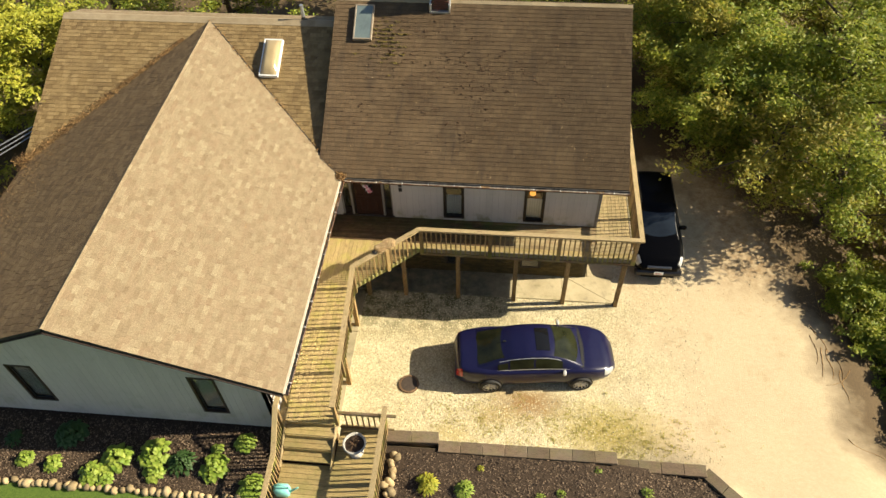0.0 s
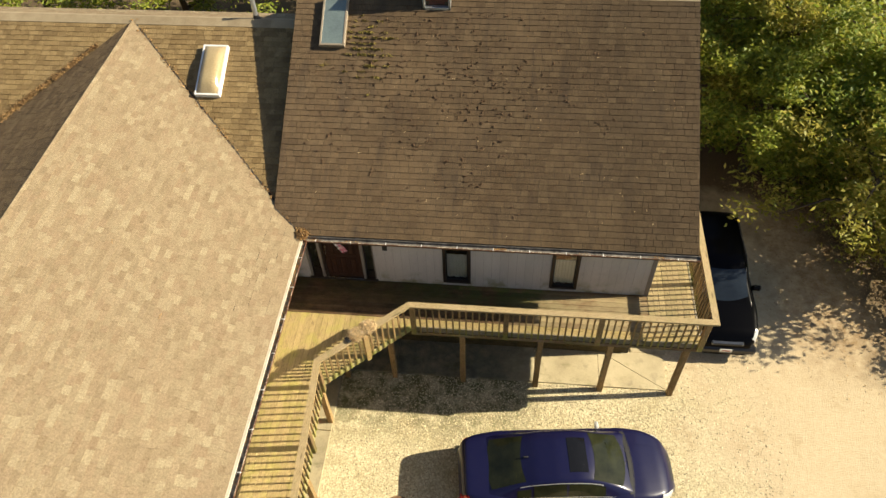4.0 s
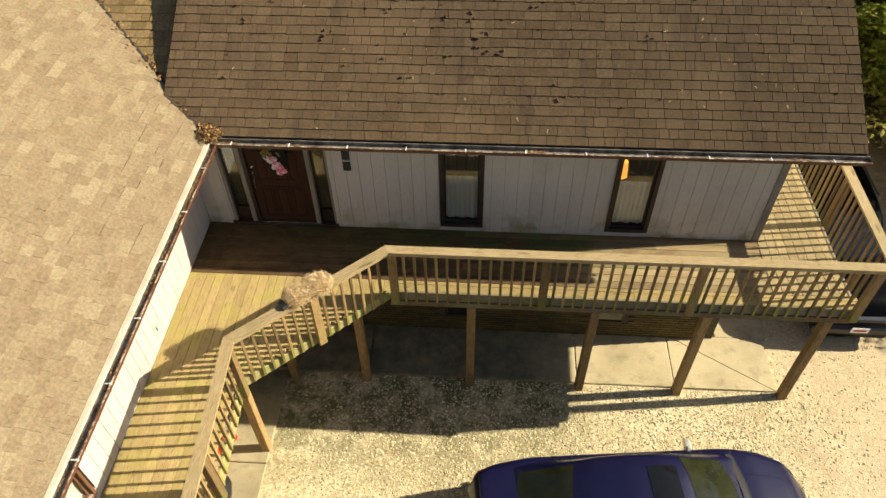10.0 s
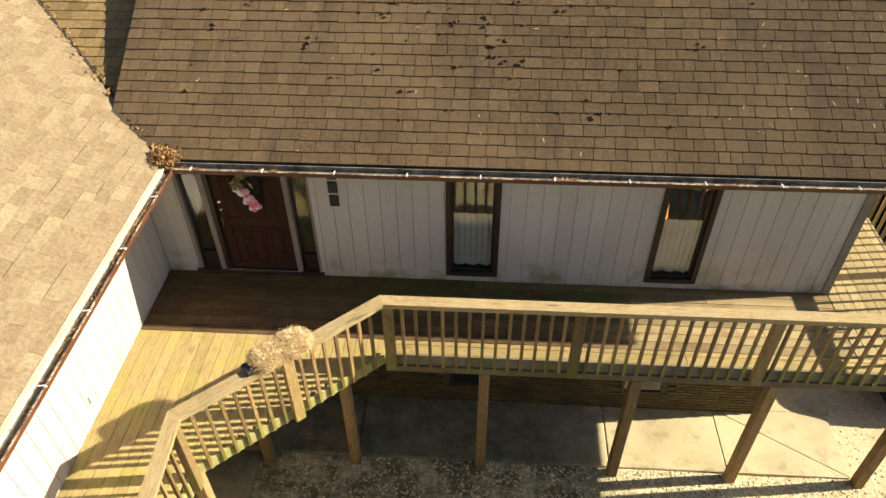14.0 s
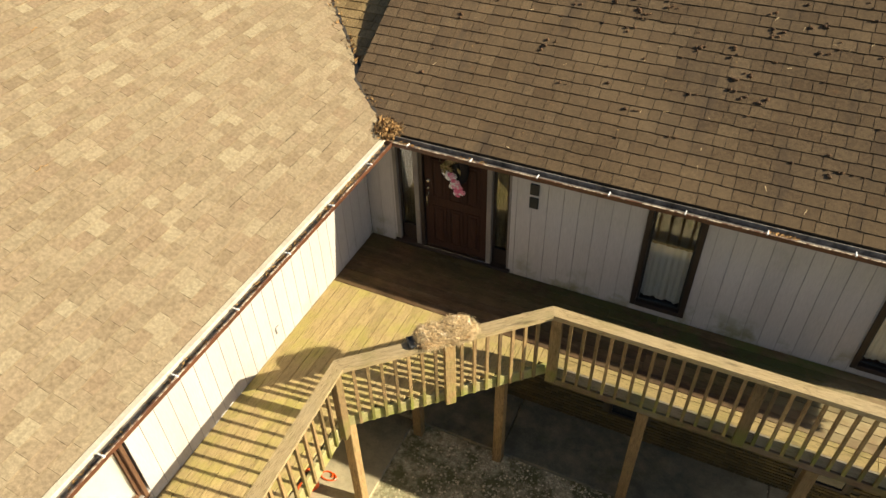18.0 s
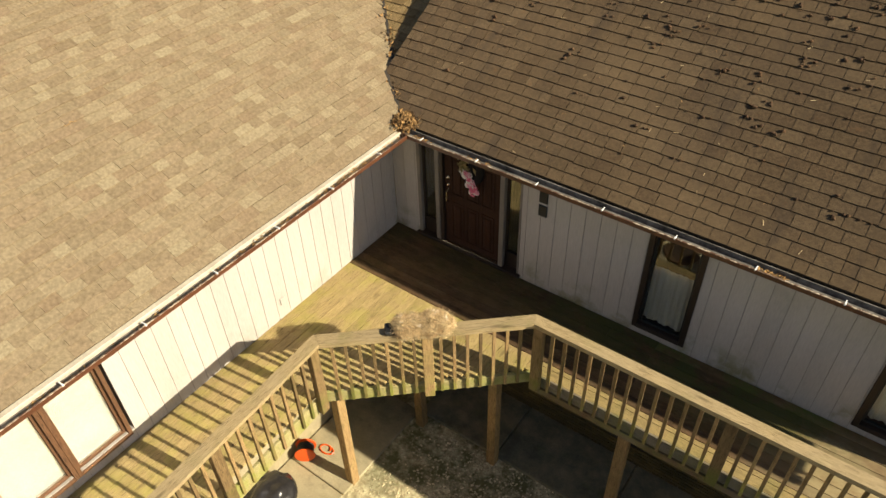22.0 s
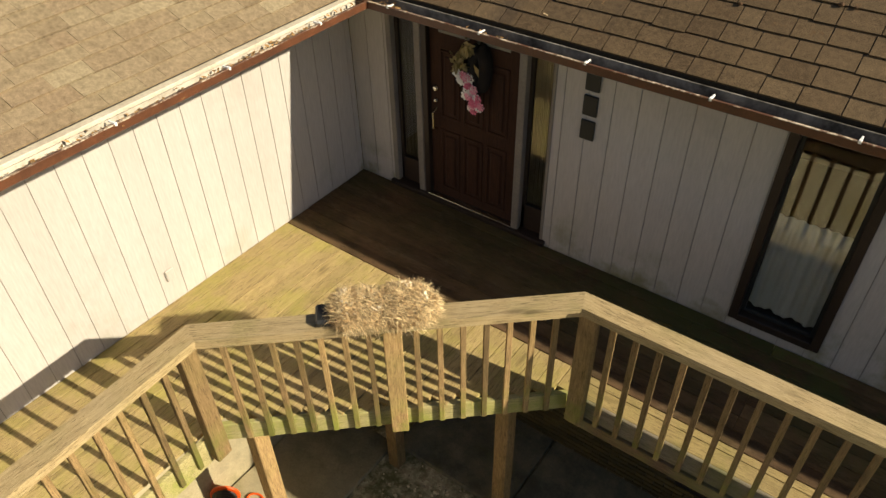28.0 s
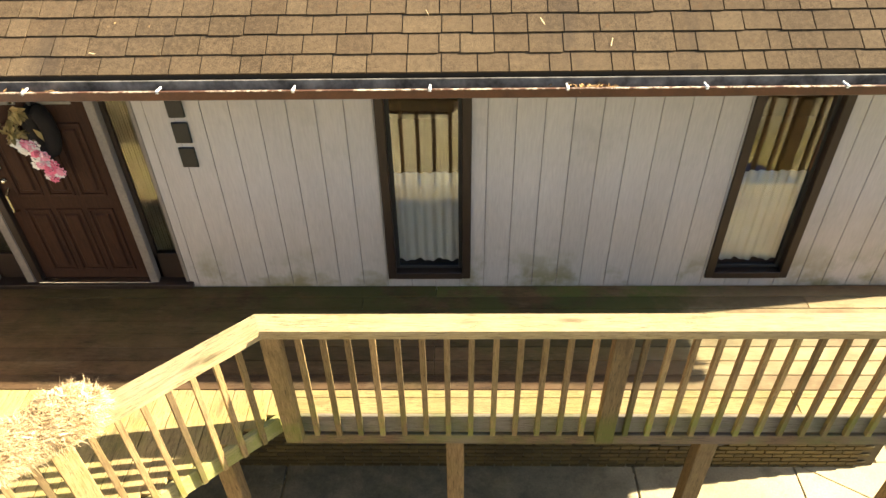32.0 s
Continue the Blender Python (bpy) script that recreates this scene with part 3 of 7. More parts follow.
def siding(name, label, m, width, top, holes=(), low=0.0, thick=0.14, material=None):
    """A wall in the plane of m (along, up, out): a backing and one board after the other; top gives its height at a place along."""
    ob = thing(name, label, "wall", kind="structure")
    bm = B()
    us = sorted({0.0, width} | {h[0] for h in holes} | {h[1] for h in holes} | {i * 1.0 for i in range(1, int(width))})
    bb = B()
    for u0, u1 in zip(us, us[1:]):
        zs = [(low, None)]
        cuts = sorted((h[2], h[3]) for h in holes if h[0] <= u0 + 1e-6 and h[1] >= u1 - 1e-6)
        z = low
        for a, b in cuts:
            if a > z:
                slab(bb, u0, u1, z, z, a, a, -thick, -0.007, m)
            z = b
        slab(bb, u0, u1, z, z, top(u0), top(u1), -thick, -0.007, m)
    part("backing", bb, MORTAR_DARK, ob)
    n = int(math.ceil(width / BOARD))
    for i in range(n):
        u0, u1 = i * BOARD, min(width, (i + 1) * BOARD)
        edges = sorted({u0 + 0.0035, u1 - 0.0035} | {x for h in holes for x in h[:2] if u0 + 0.0035 < x < u1 - 0.0035})
        bm = B()
        for a, b in zip(edges, edges[1:]):
            if b - a < 0.003:
                continue
            z = low
            for c, d in sorted((h[2], h[3]) for h in holes if h[0] <= a + 1e-6 and h[1] >= b - 1e-6):
                if c > z + 0.002:
                    slab(bm, a, b, z, z, c, c, -0.007, 0, m)
                z = d
            if min(top(a), top(b)) > z + 0.002:
                slab(bm, a, b, z, z, top(a), top(b), -0.007, 0, m)
        if len(bm.faces):
            part("siding_board", bm, material or SIDING, ob)
        else:
            bm.free()
    return ob


def slab(bm, u0, u1, z0, z1, t0, t1, d0, d1, m):
    """A wall piece from u0 to u1, its foot at z0, z1 and its head at t0, t1, between the depths d0 and d1."""
    vs = [bm.verts.new(m @ Vector(p)) for p in ((u0, z0, d0), (u1, z1, d0), (u1, t1, d0), (u0, t0, d0), (u0, z0, d1), (u1, z1, d1), (u1, t1, d1), (u0, t0, d1))]
    for f in ((3, 2, 1, 0), (4, 5, 6, 7), (0, 1, 5, 4), (1, 2, 6, 5), (2, 3, 7, 6), (3, 0, 4, 7)):
        bm.faces.new([vs[i] for i in f])


MORTAR_DARK = surface("groove_dark", (0.34, 0.31, 0.28), (0.26, 0.235, 0.21), 4, 60, 0.9)
# entrance wall: along +x, faces the court
HOUSE_X1 = 4.50
DOOR = (-4.02, -2.30, DECK, DECK + 2.12)
WINS = [(-0.59, 0.10), (2.06, 2.74)]
W_LOW, W_TOP = 2.86, 4.74
mw = Matrix.Translation((WALL_X, WALL_Y, 0)) @ Matrix(((1, 0, 0), (0, 0, -1), (0, 1, 0))).to_4x4()
soffit = EAVE_Z - 0.10
siding("wall_entrance", "taupe grooved plywood siding with green algae near the deck", mw, HOUSE_X1 - WALL_X, lambda u: soffit,
       [(DOOR[0] - WALL_X, DOOR[1] - WALL_X, 0.0, DOOR[3])] + [(a - WALL_X, b - WALL_X, W_LOW, W_TOP) for a, b in WINS], low=DECK - 0.06)
# wing's side wall: along +y, faces +x
ms = Matrix.Translation((WALL_X, 8.45, 0)) @ Matrix(((0, 0, 1), (1, 0, 0), (0, 1, 0))).to_4x4()
SIDE_WINS = [(9.55, 10.15), (10.28, 10.80), (10.90, 11.42)]
siding("wall_side", "pale taupe grooved siding of the wing, sunlit", ms, WALL_Y - 8.45, lambda u: soffit, [(9.5 - 8.45, 11.5 - 8.45, 2.95, 4.72)], low=DECK - 0.3)
# wing's gable wall, faces the camera
mg = Matrix.Translation((2 * RIDGE_X - WALL_X, 8.45, 0)) @ Matrix(((1, 0, 0), (0, 0, -1), (0, 1, 0))).to_4x4()
GW = 2 * (WALL_X - RIDGE_X)
GABLE_WINS = [(-11.35, -10.62, 2.95, 4.75), (-6.45, -5.72, 2.95, 4.75)]
siding("wall_gable", "grey grooved siding of the gable end in shade", mg, GW, lambda u: RIDGE_Z - 0.14 - SLOPE * abs(u - GW / 2),
       [(a - (2 * RIDGE_X - WALL_X), b - (2 * RIDGE_X - WALL_X), c, d) for a, b, c, d in GABLE_WINS], low=2.3)
# east wall of the entrance wing and its raised gable over the middle roof
me_ = Matrix.Translation((HOUSE_X1, WALL_Y + 0.15, 0)) @ Matrix(((0, 0, 1), (1, 0, 0), (0, 1, 0))).to_4x4()
ED = 2 * (EAST_RIDGE_Y - WALL_Y - 0.15)
gable_top = lambda u: EAST_RIDGE_Z - 0.12 - ES * abs(u - ED / 2)
siding("wall_east", "taupe grooved siding of the east gable end", me_, ED, gable_top, low=DECK - 0.3)
mwest = Matrix.Translation((EAST_X0 + 0.35, WALL_Y + 0.15 + ED, 0)) @ Matrix(((0, 0, -1), (-1, 0, 0), (0, 1, 0))).to_4x4()
siding("wall_step", "taupe siding of the raised gable above the middle roof", mwest, ED, gable_top, low=4.6)

# closing walls out of sight
bm = B()
box(bm, (2 * RIDGE_X - WALL_X, 8.60, 0.0), (WALL_X - 0.16, 8.75, 2.35))
box(bm, (2 * RIDGE_X - WALL_X, 8.6, 0.0), (2 * RIDGE_X - WALL_X + 0.15, 21.7, 4.9))
box(bm, (2 * RIDGE_X - WALL_X, 21.6, 0.0), (EAST_X0 + 0.5, 21.75, 6.75))
box(bm, (EAST_X0 + 0.4, 25.0, 0.0), (HOUSE_X1 - 0.16, 25.15, 4.9))
box(bm, (HOUSE_X1 - 0.3, 16.4, 0.0), (HOUSE_X1 - 0.15, 26.1, 2.5))
tagged(part("wall_back", bm, surface("footing_brown", (0.10, 0.055, 0.04), (0.07, 0.04, 0.03), 3, 40, 0.95)), "plain foundation and rear walls of the house", "wall", kind="structure")
# foundation of the side wall under the deck
bm = B()
box(bm, (WALL_X - 0.15, 8.45, -0.2), (WALL_X - 0.01, WALL_Y + 0.3, DECK - 0.3))
tagged(part("wall_foundation", bm, CONCRETE), "grey concrete foundation wall under the deck", "wall", kind="structure")

# ---- ground ----


def ease(t):
    t = min(1.0, max(0.0, t))
    return t * t * (3 - 2 * t)


def on_terrace(x, y):
    return y < 8.33 and x < 7.35 + max(0.0, 8.5 - y) * 0.97


def ground_z(x, y):
    """Gravel court, the drive that climbs beside it, the raised garden terrace in front and falling woods."""
    if x < -4.6:
        return 2.1 - 0.12 * ease((x + 9.0) / 4.4) * ease(6.3 - y) if y < 24 else 1.2
    ramp = 1.35 * ease((11.0 - y) / 4.0) * ease((x - 4.6) / 3.2) * (1 - 0.5 * ease((x - 11.5) / 4))
    if on_terrace(x, y):
        return 1.98 - 0.5 * ease((x - 3.6) / 4.5)
    return max(-5.0, ramp - 0.05 * max(0.0, x - 11.5) - 0.38 * max(0.0, x - 13.2))


def grid_lines(a, b, step, extra):
    n = int(round((b - a) / step))
    return sorted({round(a + (b - a) * i / n, 3) for i in range(n + 1)} | set(extra))


gx = grid_lines(-24, 34, 0.5, [-400, -150, -60, 60, 150, 400, -4.62, -4.58])
gy = grid_lines(-12, 46, 0.5, [-400, -150, -60, 80, 150, 400, 8.32, 8.34])
bm = B()
vs = [[bm.verts.new((x, y, ground_z(x, y) + (0.03 * noise.noise((x * 0.7, y * 0.7, 0)) if -20 < x < 30 else 0))) for x in gx] for y in gy]
for r, s in zip(vs, vs[1:]):
    for i in range(len(gx) - 1):
        bm.faces.new((r[i], r[i + 1], s[i + 1], s[i]))


def ground_mat():
    """Pale gravel court, leaf litter under the trees and mulch on the terrace, told apart by place."""
    k = Nodes("ground_cover")
    pos = k.n("SeparateXYZ")
    k.link(k.geo.outputs["Position"], pos.inputs[0])
    stones = k.n("TexVoronoi", Scale=30.0)
    k.link(k.geo.outputs["Position"], stones.inputs["Vector"])
    fine = k.noise(45, 4, 0.7)
    big = k.noise(0.5, 5, 0.6)
    gravel = k.mix(k.span(big, 0.35, 0.7), (0.59, 0.51, 0.325), (0.48, 0.40, 0.235))
    gravel = k.mix(0.5, gravel, k.ramp(stones.outputs["Color"], [(0.1, (0.18, 0.18, 0.18)), (0.5, (0.5, 0.5, 0.5)), (0.9, (0.9, 0.9, 0.92))]), 'OVERLAY')
    gravel = k.mix(k.span(k.noise(1.7, 6, 0.75), 0.48, 0.66, 0, 0.5), gravel, (0.36, 0.285, 0.15))
    gravel = k.mix(k.span(k.noise(5.5, 5, 0.7), 0.55, 0.70, 0, 0.45), gravel, (0.25, 0.19, 0.085))
    # moss patches that also paint the house's shade onto the gravel
    moss_shade = k.math('MULTIPLY', k.span(pos.outputs[1], 12.9, 14.2), k.span(k.noise(2.1, 5, 0.75), 0.38, 0.56, 0, 0.9))
    gravel = k.mix(k.math('MULTIPLY', moss_shade, k.span(pos.outputs[0], 2.2, 1.4)), gravel, (0.105, 0.105, 0.04))
    sand = k.mix(k.span(k.noise(7, 4, 0.6), 0.3, 0.7), (0.56, 0.445, 0.285), (0.50, 0.385, 0.24))
    gravel = k.mix(k.math('MULTIPLY', k.span(k.math('ADD', pos.outputs[0], k.math('MULTIPLY', k.math('SUBTRACT', k.noise(0.45, 4, 0.6), 0.5), 7.0)), 5.2, 7.4), 0.85), gravel, sand)
    far = k.math('MULTIPLY', k.span(k.math('ADD', pos.outputs[0], k.math('MULTIPLY', k.noise(0.8, 4, 0.7), 3.0)), 9.6, 11.5), k.span(pos.outputs[1], 15.4, 17.2))
    gravel = k.mix(k.math('MULTIPLY', far, k.span(k.noise(3.2, 5, 0.75), 0.35, 0.6, 0.2, 0.85)), gravel, (0.26, 0.165, 0.08))
    gravel = k.mix(k.span(k.noise(0.9, 5, 0.7), 0.58, 0.74, 0, 0.45), gravel, (0.30, 0.20, 0.09))
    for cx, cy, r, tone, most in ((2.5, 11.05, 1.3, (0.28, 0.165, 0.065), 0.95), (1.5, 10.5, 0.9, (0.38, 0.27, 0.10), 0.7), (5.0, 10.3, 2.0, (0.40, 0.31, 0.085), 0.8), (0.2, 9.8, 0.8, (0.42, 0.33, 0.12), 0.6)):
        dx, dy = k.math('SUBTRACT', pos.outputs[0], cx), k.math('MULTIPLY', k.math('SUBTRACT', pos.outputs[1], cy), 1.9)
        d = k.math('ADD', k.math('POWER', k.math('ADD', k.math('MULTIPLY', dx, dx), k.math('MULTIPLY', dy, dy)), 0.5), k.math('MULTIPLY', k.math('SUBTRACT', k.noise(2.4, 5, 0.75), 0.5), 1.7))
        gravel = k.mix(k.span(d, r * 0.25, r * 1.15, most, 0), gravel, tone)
    litter = k.mix(k.span(fine, 0.35, 0.65), (0.06, 0.045, 0.028), (0.17, 0.115, 0.06))
    wob = k.math('MULTIPLY', k.math('SUBTRACT', k.noise(0.6, 4, 0.6), 0.5), 5.0)
    woods = k.span(k.math('ADD', k.math('MULTIPLY', pos.outputs[1], 0.16), k.math('ADD', pos.outputs[0], k.math('MULTIPLY', wob, 0.5))), 13.5, 14.9)
    north = k.span(k.math('ADD', pos.outputs[1], wob), 21.0, 23.0)
    west = k.math('MULTIPLY', k.span(pos.outputs[0], -13.0, -13.4), k.span(pos.outputs[1], 8.8, 9.6))
    col = k.mix(k.math('MAXIMUM', k.math('MAXIMUM', woods, north), west), gravel, litter)
    mulch = k.mix(k.span(k.noise(38, 4, 0.75), 0.35, 0.65), (0.016, 0.012, 0.009), (0.09, 0.06, 0.038))
    mulch = k.mix(k.span(k.noise(1.5, 5, 0.7), 0.45, 0.75, 0, 0.5), mulch, (0.08, 0.052, 0.032))
    terr = k.math('MULTIPLY', k.span(pos.outputs[1], 8.4, 8.3), k.span(k.math('ADD', pos.outputs[0], k.math('MULTIPLY', pos.outputs[1], 0.97)), 15.55, 15.45))
    terr = k.math('MAXIMUM', terr, k.math('MULTIPLY', k.span(pos.outputs[1], 8.70, 8.62), k.span(pos.outputs[0], -4.45, -4.6)))
    col = k.mix(terr, col, mulch)
    grass = k.mix(k.span(k.noise(25, 4, 0.7), 0.3, 0.7), (0.05, 0.09, 0.015), (0.12, 0.17, 0.03))
    lawn = k.math('MAXIMUM', k.math('MULTIPLY', k.span(pos.outputs[1], 6.42, 6.36), k.span(pos.outputs[0], -4.4, -4.6)), k.math('MULTIPLY', k.span(pos.outputs[0], -14.8, -15.2), k.span(pos.outputs[1], 11.0, 9.0)))
    lawn = k.math('MAXIMUM', lawn, k.span(k.math('ADD', pos.outputs[1], k.math('MULTIPLY', k.noise(0.7, 4, 0.6), 0.8)), 4.7, 4.5))
    col = k.mix(lawn, col, grass)
    return k.done(col, 0.95, 0, k.math('ADD', fine, stones.outputs["Distance"]), 0.35, 0.015, 0.2)


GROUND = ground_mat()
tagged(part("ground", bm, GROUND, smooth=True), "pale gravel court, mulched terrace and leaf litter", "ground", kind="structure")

# ---- deck ----
RIM_Y, CX, BX, BY, RX = 14.82, -1.24, -3.08, 13.16, 5.72
AX = -2.80        # foot of the rail at the stairs
FRONT_DECK = 8.45
SET = 0.085       # the boards and their rim stand back from the line of the cap
diag = (BY - RIM_Y) / (BX - CX)        # slope of the cut corner


def plank_mesh(n, w, material, axis):
    bm = B()
    if axis == 0:
        soft_box(bm, (0, 0, -0.035), (n, w, 0), 0.004)
    else:
        soft_box(bm, (0, 0, -0.035), (w, n, 0), 0.002)
    return mesh_of(bm, material)


deck = thing("deck", "weathered raised timber deck along the entrance wall", "deck")
rnd = random.Random(11)
PW = 0.14
y = 15.12
while y < WALL_Y - 0.01:
    x = WALL_X + 0.005
    x1 = HOUSE_X1
    w = min(PW, WALL_Y - 0.004 - y)
    while x < x1:
        n = min(rnd.choice((3.66, 4.88, 4.27)), x1 - x)
        if x1 - x - n < 0.6:
            n = x1 - x
        piece("deck_board", plank_mesh(n - 0.004, w - 0.006, DECK_SHADE, 0), Matrix.Translation((x, y, DECK + rnd.uniform(-0.002, 0.002))), deck)
        x += n
    y += PW
# front boards by the rail
for x, n in ((CX, 3.66), (CX + 3.66, RX - CX - 3.66)):
    for y, w in ((RIM_Y + SET, 0.138), (RIM_Y + SET + 0.143, 15.114 - RIM_Y - SET - 0.143)):
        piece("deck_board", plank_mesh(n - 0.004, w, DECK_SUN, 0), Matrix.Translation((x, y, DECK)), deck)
x = WALL_X + 0.005
while x < CX:
    w = min(PW, CX - x)
    y1 = 15.116
    xr = x + w
    runs = [(max(BY - 0.02, BY + diag * (xr - BX) + 0.07), y1)]
    if xr <= BX - SET + 0.03:
        runs = [(FRONT_DECK, y1)]
    elif xr < AX - SET + 0.05:
        runs.append((FRONT_DECK, FRONT_DECK + max(0.0, (xr + SET - 0.02 - AX) / (BX - AX)) * (BY - FRONT_DECK)))
    for y0, y2 in runs:
        n = y2 - y0
        while n > 0.04:
            s = min(n, rnd.choice((3.66, 4.88)))
            piece("deck_board", plank_mesh(s - 0.004, w - 0.006, DECK_Y, 1), Matrix.Translation((x, y0 + n - s, DECK + rnd.uniform(-0.002, 0.002))), deck)
            n -= s
    x += PW
# east side boards run the other way
x = HOUSE_X1 + 0.01
while x < RX - SET - 0.05:
    w = min(PW, RX - SET - 0.03 - x)
    piece("deck_board", plank_mesh(21.0 - 15.12, w - 0.006, DECK_EAST, 1), Matrix.Translation((x, 15.12, DECK + rnd.uniform(-0.002, 0.002))), deck)
    x += PW
OUT = [(AX - SET, FRONT_DECK), (BX - SET, BY + 0.03), (CX - 0.03, RIM_Y + SET), (RX - SET, RIM_Y + SET), (RX - SET, 21.0)]
for (a, b) in zip(OUT, OUT[1:]):
    west = b[0] <= CX
    deep = 0.25 if b == OUT[1] else 0.172 if west else 0.19
    bm = B()
    beam(bm, (*a, DECK - 0.004 - deep / 2), (*b, DECK - 0.004 - deep / 2), 0.045, deep)
    part("rim_joist", bm, RIM_GREEN if west else RIM_GREY, deck)
    if not west:
        bm = B()
        beam(bm, (*a, DECK - 0.255), (*b, DECK - 0.255), 0.085, 0.11)
        part("rim_ledger", bm, RIM, deck)
bm = B()
beam(bm, (CX + 0.1, 15.08, DECK - 0.39), (RX, 15.08, DECK - 0.39), 0.09, 0.22)
part("girder", bm, RIM, deck)
for x in np.arange(-0.8, 5.6, 0.41):
    bm = B()
    beam(bm, (x, RIM_Y + SET + 0.03, DECK - 0.16), (x, WALL_Y - 0.01, DECK - 0.16), 0.04, 0.235)
    part("joist", bm, RIM, deck)
POSTS = [(-1.9, 15.08), (-0.03, 15.08), (1.92, 15.08), (3.64, 15.08), (5.47, 15.08), (-3.42, 13.58), (-3.3, 11.3), (-3.2, 9.0), (-3.2, 15.0)]
for i, (x, y) in enumerate(POSTS):
    bm = B()
    hw = 0.07
    top = DECK - (0.13 if i > 4 or i == 0 else 0.50)
    soft_box(bm, (x - hw, y - hw, -0.3), (x + hw, y + hw, top), 0.008)
    part("support_post", bm, RAIL_Z, deck)

# ---- railing ----
railing = thing("railing", "weathered timber railing with square balusters and a flat cap", "railing")
CAP = 3.80


def along_mat(d):
    """Timber whose grain follows the run."""
    return RAIL_X if abs(d.y) < 0.3 else RAIL_Y if abs(d.x) < 0.3 else RAIL_D


def rail_run(a, b, posts, parent, step=0.158, base=DECK, cap=CAP, drop=0.185):
    """Balusters, two rails and a cap from a to b; posts: the ends that carry a post, as shares of the run."""
    a, b = Vector((*a, 0)), Vector((*b, 0))
    d = (b - a).normalized()
    out = Vector((d.y, -d.x, 0))
    n = (b - a).length
    bm = B()
    at = out * 0.020 + Vector((0, 0, cap - 0.082))
    beam(bm, a + at, b + at, 0.035, 0.088)
    part("top_rail", bm, along_mat(d), parent)
    for s in posts:
        p = a + d * (n * s) - out * 0.012
        bm = B()
        mm = along((p.x, p.y, 0), (p.x + d.x, p.y + d.y, 0))
        soft_box(bm, (-0.062, -0.045, base - drop - 0.015), (0.062, 0.038, cap - 0.04), 0.006, mm)
        part("rail_post", bm, RAIL_Z, parent)
    bm = B()
    soft_box(bm, (-0.019, -0.019, 0), (0.019, 0.019, cap - 0.045 - base + drop), 0.003)
    me = mesh_of(bm, RAIL_Z)
    ang = math.atan2(d.y, d.x)
    # each bay between posts has its own even spacing
    stops = sorted({0.0, 1.0, *posts})
    for s0, s1 in zip(stops, stops[1:]):
        bay = (s1 - s0) * n
        k = round(bay / step)
        for i in range(1, k):
            p = a + d * (s0 * n + i * bay / k) - out * 0.04
            piece("baluster", me, pose(p.x, p.y, base - drop, 0, 0, math.degrees(ang)), parent)


rail_run((AX, FRONT_DECK), (BX, BY), (0.02, 0.34, 0.67, 0.985), railing, drop=0.172)
rail_run((BX, BY), (CX, RIM_Y), (0.5,), railing, drop=0.135)
rail_run((CX, RIM_Y), (RX, RIM_Y), (0.008, 0.327, 0.643, 0.985), railing)
rail_run((RX, RIM_Y), (RX, 21.0), (0.3, 0.6, 0.99), railing)
CAPS = [(AX + 0.01, FRONT_DECK - 0.05), (BX + 0.01, BY), (CX, RIM_Y - 0.01), (RX + 0.01, RIM_Y - 0.01), (RX + 0.01, 21.0)]


def cap_pieces(pts, z, w, parent, material, t=0.038):
    """Flat boards on the rail, mitred at the bends."""
    pts = [Vector((*p, 0)) for p in pts]
    ds = [(q - p).normalized() for p, q in zip(pts, pts[1:])]
    sides = []
    for i, p in enumerate(pts):
        d0, d1 = ds[max(i - 1, 0)], ds[min(i, len(ds) - 1)]
        n0, n1 = Vector((-d0.y, d0.x, 0)), Vector((-d1.y, d1.x, 0))
        nn = (n0 + n1).normalized()
        k = w / 2 / max(0.3, nn.dot(n0))
        sides.append((p + nn * k, p - nn * k))
    for (a, b), (c, d) in zip(sides, sides[1:]):
        bm = B()
        v = [bm.verts.new(q + Vector((0, 0, zz))) for zz in (z - t, z) for q in (a, b, d, c)]
        for f in ((3, 2, 1, 0), (4, 5, 6, 7), (0, 1, 5, 4), (1, 2, 6, 5), (2, 3, 7, 6), (3, 0, 4, 7)):
            bm.faces.new([v[i] for i in f])
        bmesh.ops.recalc_face_normals(bm, faces=bm.faces[:])
        part("cap_board", bm, material or along_mat((c - a).normalized()), parent)


cap_pieces(CAPS, CAP, 0.15, railing, None)

# ---- more materials ----
def clear_glass():
    k = Nodes("window_glass")
    k.b.inputs["Transmission Weight"].default_value = 1.0
    k.b.inputs["IOR"].default_value = 1.7
    return k.done((0.93, 0.95, 0.93), 0.0, 0, None, spec=0.8)


PANE = clear_glass()
CURTAIN = surface("white_curtain", (0.78, 0.73, 0.64), (0.66, 0.61, 0.52), 3, 60, 0.9)
FRAME_WOOD = wood_mat("frame_wood", (0.17, 0.085, 0.04), (0.11, 0.05, 0.025), 0, 0.1, 2, (0.14, 0.08, 0.045))
BLIND = surface("cream_blind", (0.28, 0.26, 0.22), (0.23, 0.21, 0.175), 2, 40, 0.9)
# grey sheet in place of sky and tree reflections in the gable panes
REFLECTION_GREY = surface("grey_reflection", (0.30, 0.30, 0.27), (0.20, 0.205, 0.19), 1.5, 40, 0.9)
ROOM = surface("room_dark", (0.11, 0.085, 0.06), (0.08, 0.06, 0.045), 2, 30, 0.9)
DOOR_RED = wood_mat("door_stain", (0.052, 0.019, 0.008), (0.031, 0.0115, 0.005), 0, 0.06, 2, (0.041, 0.016, 0.007))
CHROME = surface("satin_nickel", (0.6, 0.57, 0.5), (0.5, 0.48, 0.42), 5, 60, 0.25, metal=1.0)
